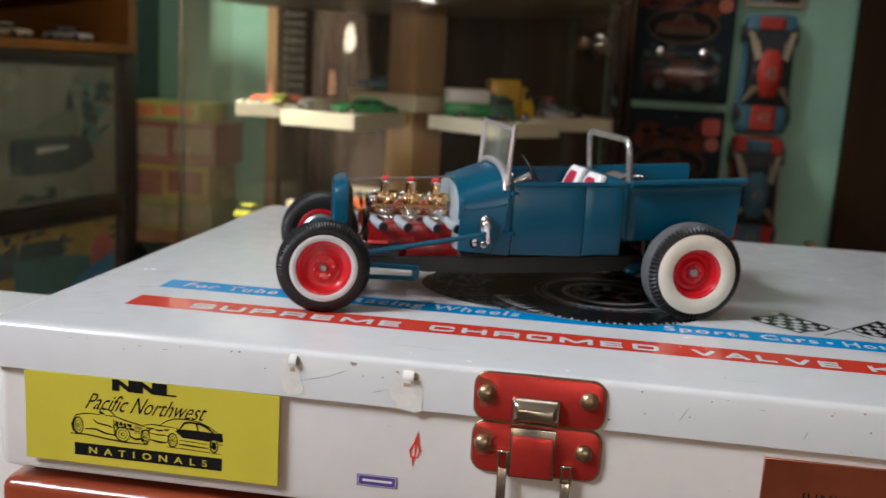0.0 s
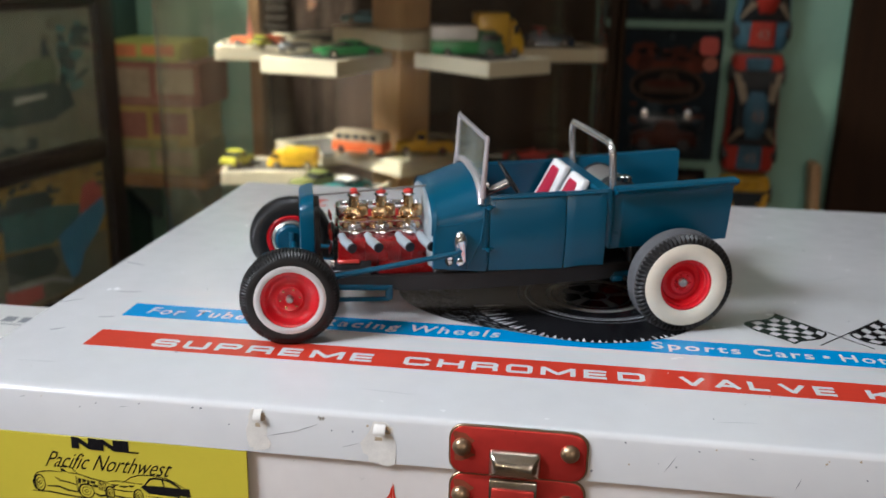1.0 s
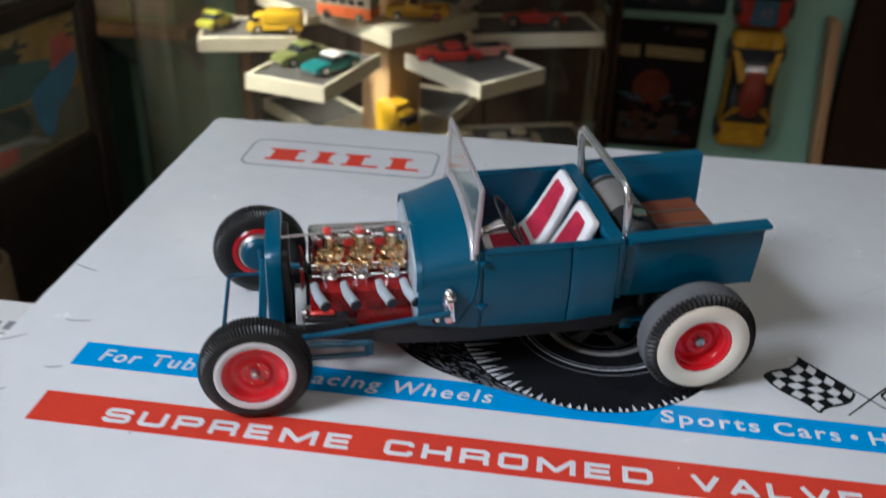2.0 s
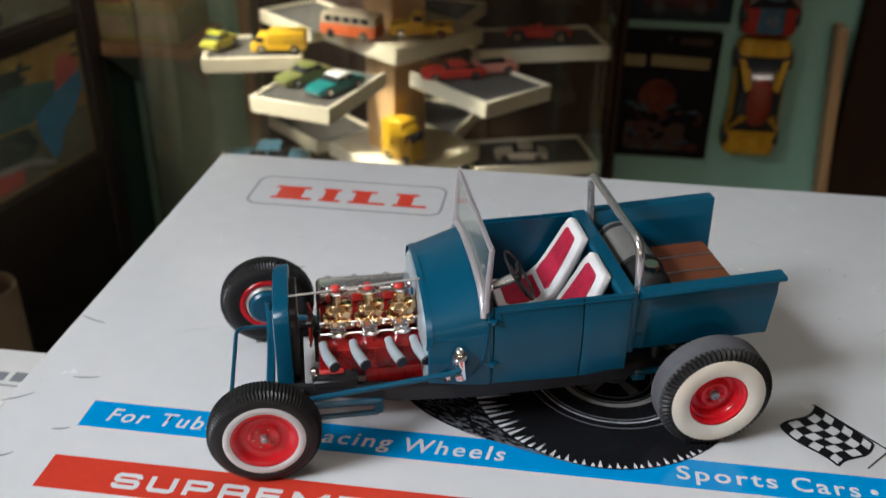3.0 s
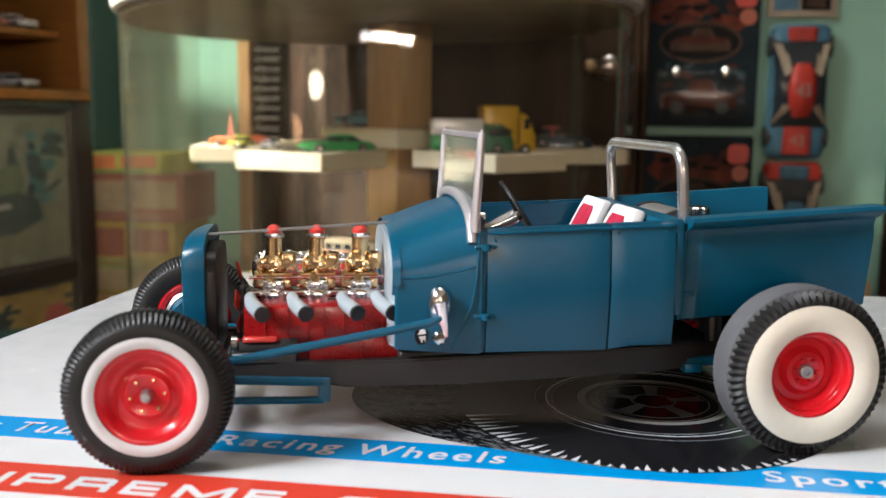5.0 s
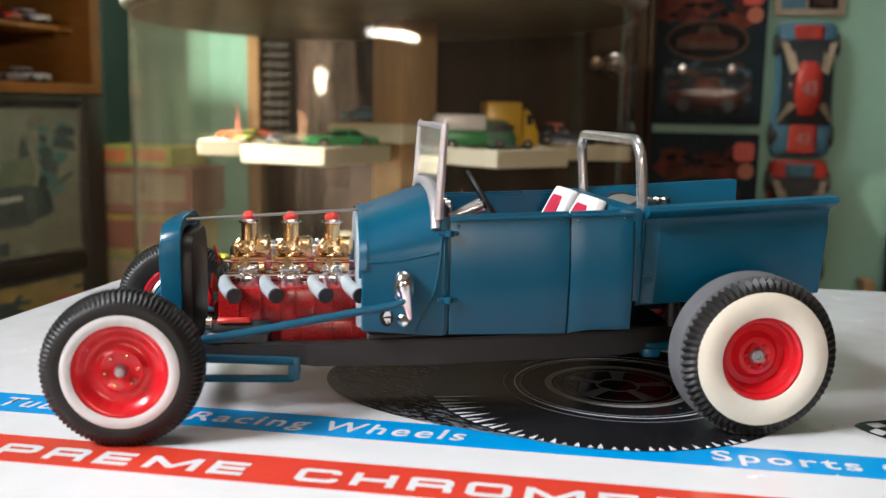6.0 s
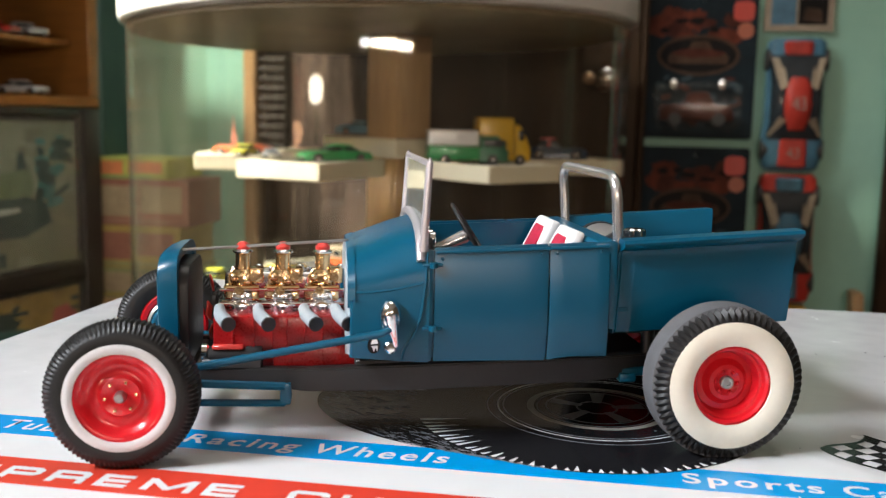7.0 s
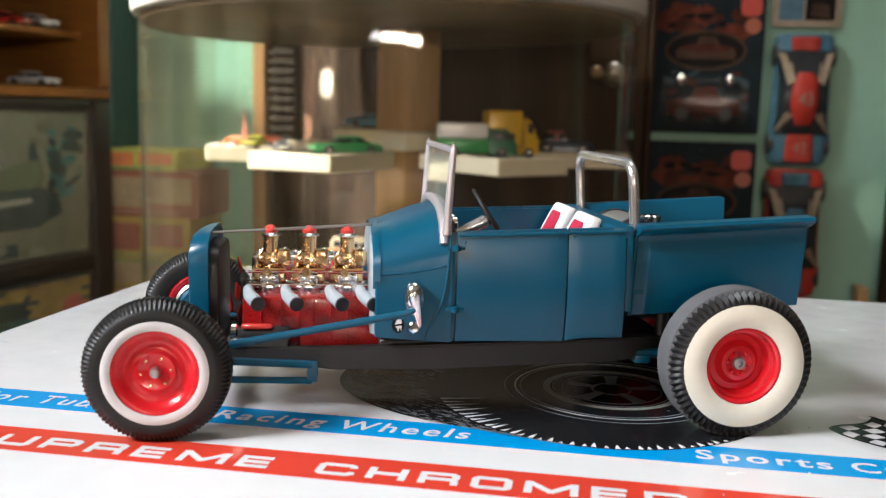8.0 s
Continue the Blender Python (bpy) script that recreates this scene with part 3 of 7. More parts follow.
def chip(parent, x, z, w, h):
    """A spot on the rim where tape was torn off: pale film, a curled flap and a glue stain."""
    def patch(name, mat, cx, cz, rx, rz, lo, n=14, rough=0.25):
        pts = [(cx + rx * random.uniform(1 - rough, 1 + rough) * math.copysign(abs(math.cos(2 * math.pi * i / n)) ** 0.6, math.cos(2 * math.pi * i / n)),
                cz + rz * random.uniform(1 - rough, 1 + rough) * math.copysign(abs(math.sin(2 * math.pi * i / n)) ** 0.6, math.sin(2 * math.pi * i / n))) for i in range(n)]
        bm = bm_new()
        add_prism(bm, pts, -34.5 - lo, -34.42, "y")
        part(name, bm, mat, parent)
    patch("tape_film", tape_white, x - 0.3, z - 4.0, w * 1.9, 4.6, 0.05)
    patch("tape_film", tape_white, x + 0.4, z - 7.2, w * 1.5, 1.9, 0.09)
    patch("glue_stain", tape_stain, x + w * 0.7, z - 0.4, w * 0.55, h * 0.6, 0.11)
    patch("glue_stain", tape_stain, x - w * 0.2, z - 2.6, w * 0.5, h * 0.35, 0.11)
    bm = bm_new()
    rows = []
    for i in range(7):
        t = i / 6
        yy = -34.55 - 1.5 * math.sin(t * 1.9)
        zz = z + h * (0.7 - 1.5 * t)
        rows.append([(x - w * 0.75, yy, zz), (x + w * 0.65, yy + 0.25, zz + 0.2), (x + w * 0.65, yy + 0.37, zz + 0.2), (x - w * 0.75, yy + 0.12, zz)])
    add_loft(bm, rows)
    part("tape_flap", bm, tape_white, parent, "curled flap of old tape")
    for k in range(4):
        patch("paint_flake", rust_paint if k == 1 else white_enamel, x + random.uniform(-1.6, 1.8) * w, z + random.uniform(-1, 0.6) * h, 0.35, 0.28, 0.14, 9)


def flag(parent, flip):
    """One of two crossed checkered flags printed flat; flip mirrors it about the crossing."""
    A, B, end, cloth, cross = Vector((132.5, 49.8)), Vector((143.4, 36.7)), Vector((153.6, 27.0)), Vector((-10.2, -10.6)), 146.7
    d = (B - A).normalized()

    def warp(u, v, z=0.10):
        p = A + (B - A) * u + cloth * v + d * 1.1 * math.sin(v * 5.4) + cloth.normalized() * 0.7 * math.sin(u * 5.5) * v
        return (cross + flip * (p.x - cross), p.y, z)
    nx, ny, steps = 6, 5, 3
    for i in range(nx):
        for j in range(ny):
            if (i + j) % 2:
                continue
            bm = bm_new()
            for s in range(steps):
                v0, v1 = (j + s / steps) / ny, (j + (s + 1) / steps) / ny
                bm.faces.new([bm.verts.new(warp(u / nx, v)) for u, v in ((i - 0.04, v0), (i + 1.04, v0), (i + 1.04, v1), (i - 0.04, v1))])
            part("check_square", bm, print_black, parent)
    bm = bm_new()
    for lo, hi in ((-0.03, 0.02), (0.98, 1.03)):
        for s in range(12):
            bm.faces.new([bm.verts.new(warp(u, v, 0.105)) for u, v in ((lo, s / 12), (hi, s / 12), (hi, (s + 1) / 12), (lo, (s + 1) / 12))])
            bm.faces.new([bm.verts.new(warp(u, v, 0.108)) for u, v in ((s / 12, lo), ((s + 1) / 12, lo), ((s + 1) / 12, hi), (s / 12, hi))])
    part("flag_border", bm, print_black, parent)
    bm = bm_new()
    n = Vector((-d.y, d.x)) * 0.28
    bm.faces.new([bm.verts.new((cross + flip * (q.x - cross), q.y, 0.112)) for q in (A - n - d, A + n - d, end + n * 0.7, end - n * 0.7)])
    part("flag_staff", bm, print_black, parent)


def ellipse(cx, cy, rx, ry, n=72, a0=0, a1=360):
    return [(cx + rx * math.cos(radians(a0 + (a1 - a0) * i / n)), cy + ry * math.sin(radians(a0 + (a1 - a0) * i / n))) for i in range(n + (a1 - a0 < 360))]


def ring_print(name, parent, cx, cy, rx, ry, w, z, mat):
    bm = bm_new()
    n = 72
    add_sheet(bm, ellipse(cx, cy, rx, ry, n)[:n], ellipse(cx, cy, rx - w, ry - w, n)[:n], z - 0.02, z)
    return part(name, bm, mat, parent)


def ink(bm, pts, w, x, y, z=1.30):
    """A drawn line of width w through pts, swelling a little in its middle."""
    n = len(pts)
    for i in range(n - 1):
        p, q = Vector(pts[i]), Vector(pts[i + 1])
        side = Vector((p.y - q.y, q.x - p.x)).normalized()
        wa, wb = [w * 0.5 * (0.65 + 0.5 * math.sin(math.pi * k / (n - 1))) for k in (i, i + 1)]
        run = (q - p).normalized() * w * 0.2
        bm.faces.new([bm.verts.new((x + c.x, y + c.y, z)) for c in (p - run - side * wa, q + run - side * wb, q + run + side * wb, p - run + side * wa)])


def ink_fill(bm, pts, x, y, z=1.295):
    bm.faces.new([bm.verts.new((x + a, y + b, z)) for a, b in pts])


def ink_wheel(bm, cx, cy, rx, ry, x, y, rim):
    for k, w in ((1.0, 0.34), (rim, 0.16), (rim * 0.35, 0.2)):
        pts = [(cx + k * rx * math.cos(a * math.pi / 9), cy + k * ry * math.sin(a * math.pi / 9)) for a in range(19)]
        ink(bm, pts, w, x, y, 1.302)


def show_rod(card, x, y):
    bm = bm_new()
    ink(bm, [(0.9, 4.4), (1.6, 5.6), (3.2, 6.2), (5.4, 6.5), (8.0, 6.4)], 0.24, x, y)
    ink(bm, [(8.2, 6.5), (8.1, 7.9), (9.4, 8.2), (10.8, 7.9), (12.2, 6.5)], 0.3, x, y)
    ink_fill(bm, [(8.2, 6.6), (8.3, 7.6), (9.6, 6.6)], x, y)
    ink(bm, [(9.6, 6.4), (12.2, 6.4), (15.4, 5.5), (18.6, 4.9), (20.2, 4.5)], 0.28, x, y)
    ink(bm, [(4.2, 2.3), (7.0, 2.5), (9.6, 1.6), (12.2, 1.4)], 0.42, x, y)
    ink(bm, [(6.4, 4.9), (7.6, 4.1), (10.0, 3.8), (11.6, 3.4)], 0.34, x, y)
    ink(bm, [(11.8, 5.6), (11.9, 3.6), (12.0, 1.4)], 0.3, x, y)
    for a, b, c, d in ((12.2, 13.0, 3.9, 5.3), (13.3, 14.2, 4.2, 5.2), (14.5, 15.1, 3.8, 5.0), (15.4, 16.6, 4.1, 4.9), (16.0, 17.2, 3.2, 3.9), (12.3, 17.0, 3.5, 3.75)):
        ink_fill(bm, [(a, c), (b, c - 0.1), (b, d - 0.2), (a, d)], x, y)
    for i in range(5):
        ink(bm, [(17.5 + 0.42 * i, 2.4), (17.5 + 0.42 * i, 4.8 - 0.08 * i)], 0.24, x, y)
    ink_wheel(bm, 2.3, 3.0, 1.3, 2.2, x, y, 0.62)
    ink(bm, [(1.2, 4.6), (0.6, 3.2), (1.0, 1.6), (2.6, 0.7)], 0.5, x, y)
    ink_wheel(bm, 14.2, 1.9, 1.9, 1.9, x, y, 0.6)
    ink_wheel(bm, 20.2, 1.9, 1.1, 1.8, x, y, 0.6)
    ink(bm, [(16.2, 1.5), (17.6, 0.9), (19.0, 1.2), (20.8, 0.6)], 0.5, x, y)
    ink(bm, [(0.2, 0.7), (4.5, 0.8), (10.0, 0.2), (15.0, -0.2), (20.8, -0.1)], 0.36, x, y)
    part("car_drawing", bm, print_black, card, "black line drawing of a hot rod")


def show_saloon(card, x, y):
    bm = bm_new()
    ink(bm, [(0.4, 5.0), (2.6, 5.4), (4.4, 5.3), (9.4, 5.1)], 0.24, x, y)
    ink(bm, [(4.6, 5.4), (6.6, 6.8), (8.6, 7.5), (12.0, 7.7), (15.0, 7.3), (17.6, 6.3), (19.6, 5.0), (21.0, 4.8)], 0.26, x, y)
    ink_fill(bm, [(9.4, 4.9), (14.0, 5.0), (20.9, 4.8), (21.2, 2.8), (20.2, 2.6), (18.9, 3.4), (17.6, 2.5), (10.6, 2.7), (9.2, 3.9), (8.6, 4.2)], x, y)
    ink(bm, [(9.8, 4.9), (11.0, 6.6), (12.2, 7.0), (14.2, 6.9), (14.6, 5.0)], 0.5, x, y)
    ink(bm, [(14.4, 6.9), (16.2, 6.5), (17.4, 5.8), (18.6, 4.9)], 0.6, x, y)
    for a, b, c in ((1.2, 3.0, 4.3), (3.4, 5.4, 4.1), (5.8, 7.0, 4.4), (1.0, 2.0, 3.7)):
        ink(bm, [(a, c), (0.5 * (a + b), c - 0.15), (b, c + 0.05)], 0.45, x, y)
    ink(bm, [(1.8, 3.1), (4.4, 2.8), (6.6, 2.9)], 0.3, x, y)
    ink(bm, [(2.2, 1.3), (4.6, 0.9), (6.4, 1.0)], 0.5, x, y)
    ink(bm, [(9.8, 2.0), (13.4, 1.9), (17.2, 1.7)], 0.22, x, y)
    ink(bm, [(9.6, 1.0), (13.4, 0.8), (17.2, 0.7)], 0.4, x, y)
    ink(bm, [(20.0, 1.9), (21.0, 2.0)], 0.3, x, y)
    ink_wheel(bm, 8.0, 1.8, 1.2, 1.8, x, y, 0.6)
    ink_wheel(bm, 18.8, 1.5, 1.0, 1.7, x, y, 0.55)
    ink_fill(bm, [(18.0, 1.0), (19.2, 0.2), (19.4, 2.4), (18.4, 2.6)], x, y)
    ink(bm, [(6.6, -0.1), (12.0, -0.2), (20.8, -0.5)], 0.22, x, y)
    part("car_drawing", bm, print_black, card, "black line drawing of a saloon car")


def metal_case():
    root = thing("metal_kit_case", pose(0, 0, 1.0), "white enamelled metal kit case with red and blue print", "case")
    X0, X1, Y0, Y1 = -78.0, 206.5, -34.5, 188.0
    bm = bm_new()
    add_loft(bm, [[(x, y, z) for x, y in rounded(X0 + k, X1 - k, Y0 + k, Y1 - k, 3.4 - k * 0.5, 6)] for z, k in ((-11.8, 0.5), (-11.8, 0.0), (-1.4, 0.0), (-0.7, 0.22), (-0.2, 0.7), (0.0, 1.5))])
    lid = part("lid", bm, white_enamel, root, "white lid with worn edges and printed bands")
    bm = bm_new()
    add_loft(bm, [[(x, y, z) for x, y in rounded(X0 + 1.6 + k, X1 - 1.6 - k, Y0 + 1.6 + k, Y1 - 1.6 - k, 3, 6)] for z, k in ((-39.5, 1.5), (-38.8, 0.4), (-37.5, 0.0), (-11.85, 0.0))])
    body = part("case_body", bm, white_side_lit, root, "white enamelled lower case")
    # bands
    bm = bm_new()
    add_box(bm, -54, 199, 14.0, 24.0, 0.01, 0.05)
    part("blue_band", bm, print_blue, lid, "blue printed band with white words")
    bm = bm_new()
    add_box(bm, -54, 199, -8.0, 3.0, 0.01, 0.05)
    part("red_band", bm, print_red, lid, "red printed band with white words")
    z = 0.09
    for word, x0, x1 in (("SUPREME", -36.3, 23.1), ("CHROMED", 30.8, 91.0), ("VALVE", 99.4, 136.7), ("KIT", 143.5, 164.0)):
        wide_word(word, print_white, lid, x0, x1, -5.8, 4.9, z)
    for word, x0, x1, h, y in (("For Tube", -47.8, -19.0, 5.0, 16.6), ("Racing", 3.2, 25.6, 6.2, 15.3), ("Wheels", 28.6, 53.4, 5.0, 16.5)):
        lettering("lettering", word, print_white, lid, x0, y, z, x1 - x0, h, shear=0.16, gap=1.2, bold=0.06, fat=0.008)
    for word, x0, x1, h, y in (("Sports", 94.2, 117.4, 6.2, 15.2), ("Cars", 120.7, 136.0, 4.9, 16.5), ("Hot", 142.9, 154.5, 4.9, 16.5), ("R", 157.8, 161.4, 4.9, 16.5)):
        lettering("lettering", word, print_white, lid, x0, y, z, x1 - x0, h, gap=1.2, fat=0.016)
    bm = bm_new()
    add_prism(bm, ellipse(139.3, 18.8, 0.9, 0.9, 16)[:16], 0.06, z, "z")
    part("dot", bm, print_white, lid)
    # tyre picture
    cx, cy, rx, ry = 77.0, 53.8, 36.0, 36.2
    bm = bm_new()
    add_prism(bm, ellipse(cx, cy, rx, ry, 90)[:90], 0.055, 0.10, "z")
    part("tyre_print", bm, print_black, lid, "black printed picture of a racing tyre")
    bm = bm_new()
    out = [(cx - 12 + 46 * math.cos(radians(a)), cy + 1 + 33 * math.sin(radians(a))) for a in range(110, 284, 4)]
    back = [(cx + (rx - 1) * math.cos(radians(a)), cy + (ry - 1) * math.sin(radians(a))) for a in range(268, 111, -4)]
    add_prism(bm, out + back, 0.055, 0.085, "z")
    part("tread_print", bm, print_black, lid)
    hx, hy = 79.5, 56.5
    for rad_, w, m_ in ((23.6, 0.22, print_grey), (21.4, 0.34, print_white), (20.2, 0.25, print_grey), (15.0, 1.5, print_pale_ring), (13.0, 0.35, print_grey), (11.0, 0.3, print_grey), (4.5, 0.5, print_grey)):
        ring_print("tyre_ring", lid, hx, hy, rad_, rad_, w, 0.13, m_)
    for i in range(5):
        a = radians(90 + 72 * i)
        bm = bm_new()
        bm.faces.new([bm.verts.new((hx + 36 * r_ * math.cos(a + d), hy + 36 * r_ * math.sin(a + d), 0.128)) for r_, d in ((0.10, 0.25), (0.29, 0.16), (0.29, -0.16), (0.10, -0.25))])
        part("spoke_print", bm, print_grey, lid)
    for i in range(34):
        a = radians(203 + i * 3.3 + random.uniform(-0.5, 0.5))
        slant = max(0.0, 1 - i / 16)
        ln = (2.3 + 4.2 * slant) * random.uniform(0.8, 1.15) * (1.0 if i % 2 == 0 else 0.5)
        ca, sa = math.cos(a), math.sin(a)
        bx, by = cx + rx * ca * 0.99, cy + ry * sa * 0.99
        tx, ty = -sa * 0.55, ca * 0.55
        lean = 2.6 * slant
        bm = bm_new()
        bm.faces.new([bm.verts.new(p) for p in ((bx + tx, by + ty, 0.115), (bx - tx, by - ty, 0.115), (bx - ca * ln + lean, by - sa * ln, 0.115))])
        part("tread_tooth", bm, print_white, lid)
    bm = bm_new()
    for i in range(420):
        a = radians(random.uniform(150, 262))
        k = random.uniform(0.06, 0.96)
        x = (cx - 12 + 46 * math.cos(a)) * k + (cx + rx * math.cos(a)) * (1 - k)
        y = (cy + 1 + 33 * math.sin(a)) * k + (cy + ry * math.sin(a)) * (1 - k)
        ln = random.uniform(0.7, 2.4)
        dx, dy = math.cos(radians(-22)) * ln, math.sin(radians(-22)) * ln
        bm.faces.new([bm.verts.new(p) for p in ((x, y, 0.11), (x + dx, y + dy, 0.11), (x + dx + 0.06, y + dy + 0.16, 0.11), (x + 0.06, y + 0.16, 0.11))])
    part("tread_dash", bm, print_grey, lid)["kind"] = "stuff"
    # flags
    flag(lid, 1)
    flag(lid, -1)
    # maker's badge: grey outlined lozenge with red bars
    bm = bm_new()
    add_sheet(bm, rounded(-54, 19.8, 143.2, 168.2, 5, 6), rounded(-53.1, 18.9, 144.1, 167.3, 4.3, 6), 0.02, 0.06)
    part("badge_outline", bm, print_grey, lid, "grey outlined badge")
    for x0, x1, stem in ((-45.5, -30, 0.62), (-27, -19, 0.6), (-16, -2, 0.42), (1, 13.5, 0.44)):
        bm = bm_new()
        w = x1 - x0
        add_box(bm, x0 + w * 0.12, x0 + w * (0.12 + stem), 149.9, 159.1, 0.02, 0.06)
        add_box(bm, x0, x1, 149.0, 150.8, 0.021, 0.062)
        add_box(bm, x0, x0 + w * (stem + 0.26), 158.2, 160.0, 0.021, 0.062)
        part("badge_bar", bm, print_red, lid)
    # scuffs on the top
    for x, y, w, a in ((-74.5, 22.3, 4.2, 32), (-61, 33, 4.2, 8), (-57.5, 12, 2.6, 14), (-72, 60, 5.0, -20), (-66, 1, 2.2, 30), (-20, 100, 1.6, 10)):
        bm = bm_new()
        pts = [(w * math.cos(t) * random.uniform(0.8, 1.1), 0.32 * math.sin(t) + 0.5 * math.cos(t) ** 2) for t in [2 * math.pi * i / 12 for i in range(12)]]
        add_prism(bm, pts, 0.01, 0.04, "z")
        part("scuff", bm, print_grey, lid, at=pose(x * MM, y * MM, 0, 0, 0, a))
    chip(lid, 2.6, -2.2, 1.3, 1.7)
    chip(lid, 31.0, -3.2, 1.9, 1.5)
    for x, z, w, a in ((8, -6.5, 9, 14), (14, -4.5, 6, 22), (-30, -3.0, 2.2, 4), (95, -6, 4.5, 60), (112, -3.2, 1.8, -8), (122, -8.2, 3.0, 70), (-55, -2.4, 1.6, 10), (24, -8, 4, 18)):
        bm = bm_new()
        add_prism(bm, [(-w / 2, 0), (0, 0.07), (w / 2, 0.02), (0, -0.07)], -34.56, -34.45, "y")
        part("scratch", bm, print_grey, lid, at=pose(x * MM, 0, z * MM, 0, -a, 0))
    for k in range(24):
        x, z = random.uniform(-70, 150), -1.7 - 8.0 * random.random() ** 4
        bm = bm_new()
        r_ = random.uniform(0.12, 0.32)
        add_prism(bm, [(x + r_ * random.uniform(0.6, 1.4) * math.cos(a * 1.05), z + r_ * random.uniform(0.5, 1.2) * math.sin(a * 1.05)) for a in range(6)], -34.56, -34.45, "y")
        part("speck", bm, print_grey if k % 4 else rust_paint, lid)
    for k in range(46):
        x, y = random.uniform(-74, 200), random.uniform(-30, 180)
        r_ = random.uniform(0.10, 0.30)
        bm = bm_new()
        add_prism(bm, [(x + r_ * random.uniform(0.5, 1.4) * math.cos(a * 1.05), y + r_ * random.uniform(0.5, 1.3) * math.sin(a * 1.05)) for a in range(6)], 0.005, 0.16, "z")
        part("speck", bm, print_grey if k % 3 else white_enamel, lid)
    for x, y, w, a in ((-40, 60, 14, 24), (-25, 120, 9, -12), (160, 90, 16, 40), (175, 60, 8, 15), (130, 140, 12, -30), (60, 130, 10, 5), (-60, -20, 10, 3), (30, -22, 14, -4), (110, -24, 9, 6)):
        bm = bm_new()
        add_prism(bm, [(-w / 2, 0), (0, 0.06), (w / 2, 0.01), (0, -0.05)], 0.004, 0.02, "z")
        part("scratch", bm, print_grey, lid, at=pose(x * MM, y * MM, 0, 0, 0, a))
    # front of the case: card, latch, plate, small marks
    front = pose(0, -32.95 * MM, 0, 90, 0, 0)
    bm = bm_new()
    add_box(bm, -67.5, -0.6, -35.4, -11.9, 0.75, 1.25, 0.1, 1)
    card = part("yellow_card", bm, yellow_card, root, "yellow show card tucked under the lid", at=pose(0, -33.35 * MM, 0, 90, 0, 0))
    bm = bm_new()
    add_box(bm, -54.2, -15.1, -33.1, -29.8, 1.26, 1.30)
    part("black_bar", bm, print_black, card)
    lettering("lettering", "N  A  T  I  O  N  A  L  S", yellow_card, card, -50.2, -32.4, 1.34, 31.2, 1.75, bold=0.05)
    lettering("lettering", "NNL", print_black, card, -43.3, -15.0, 1.32, 15.6, 3.05, bold=0.62)
    lettering("lettering", "Pacific Northwest", print_black, card, -51.2, -20.5, 1.32, 32.2, 4.3, shear=0.75, fat=-0.004)
    show_rod(card, -55.4, -28.2)
    show_saloon(card, -36.0, -28.2)
    # latch
    bm = bm_new()
    add_prism(bm, rounded(47.0, 77.0, -11.9, -0.5, 3.2, 5), 1.5, 2.5, "z", 0.25, 2)
    up = part("latch_plate", bm, latch_red, root, "red painted latch plate with worn edges", at=front)
    bm = bm_new()
    add_prism(bm, rounded(47.0, 77.0, -25.2, -13.0, 3.2, 5), 0.2, 1.0, "z", 0.25, 2)
    low = part("latch_plate", bm, latch_red, root, "red painted latch plate with worn edges", at=front)
    for par, y0_, y1_, lo_ in ((up, -11.9, -0.5, 1.45), (low, -25.2, -13.0, 0.15)):
        bm = bm_new()
        add_prism(bm, rounded(46.6, 77.4, y0_ - 0.4, y1_ + 0.4, 3.5, 5), lo_, lo_ + 0.7, "z", 0.15, 1)
        part("plate_rim", bm, brass_old, par, "worn bare brass edge")
        bm = bm_new()
        zt = lo_ + 1.07
        pts = [(47.6 + random.uniform(0, 0.5), y1_ - 1.2 - 0.9 * k) for k in range(9)] + [(49.6 + 2.4 * math.sin(k * 0.8) ** 2 + random.uniform(0, 0.8), y1_ - 8.4 + 0.85 * k) for k in range(9)]
        bm.faces.new([bm.verts.new((a, b, zt)) for a, b in pts])
        part("worn_patch", bm, latch_worn, par, "worn brown patch")
    for par, pts, h in ((up, ((49.6, -5.4), (73.4, -5.0)), 2.45), (low, ((49.4, -18.2), (73.2, -18.4)), 0.95)):
        for x, y in pts:
            bm = bm_new()
            add_lathe(bm, [(2.15, 0), (2.15, 0.35), (1.9, 0.95), (1.3, 1.4), (0.6, 1.62), (0.05, 1.66)], 20, "z", (x, y, h))
            part("rivet", bm, brass_old, par, "domed brass rivet")
    bm = bm_new()
    add_loft(bm, [[(x, y, z) for x, y in p] for p, z in ((rounded(55.6, 67.2, -11.6, -5.4, 0.8, 3), 2.4), (rounded(55.9, 66.9, -11.4, -5.9, 0.8, 3), 4.0), (rounded(57.4, 65.4, -10.2, -7.6, 0.6, 3), 5.4))])
    part("catch", bm, nickel, up, "worn bright metal catch")
    bm = bm_new()
    add_box(bm, 55.8, 66.6, -25.6, -13.2, 1.0, 2.6, 0.3, 2)
    part("clasp_frame", bm, nickel, low, "worn bright metal clasp")
    bm = bm_new()
    add_box(bm, 56.4, 66.0, -25.0, -15.0, 2.5, 3.3, 0.35, 2)
    part("clasp", bm, latch_red, low, "red painted clasp tongue")
    for xa, xb, top_ in ((53.2, 55.8, -19.4), (68.2, 70.8, -21.6)):
        bm = bm_new()
        add_box(bm, xa, xa + 0.55, top_ - 4.6, top_, 1.0, 2.2, 0.12, 1)
        add_box(bm, xb - 0.55, xb, top_ - 4.6, top_, 1.0, 2.2, 0.12, 1)
        add_box(bm, xa + 0.5, xb - 0.5, top_ - 0.6, top_, 1.0, 2.2, 0.12, 1)
        part("bail_eye", bm, nickel, low, "bright bent metal eye")
        bm = bm_new()
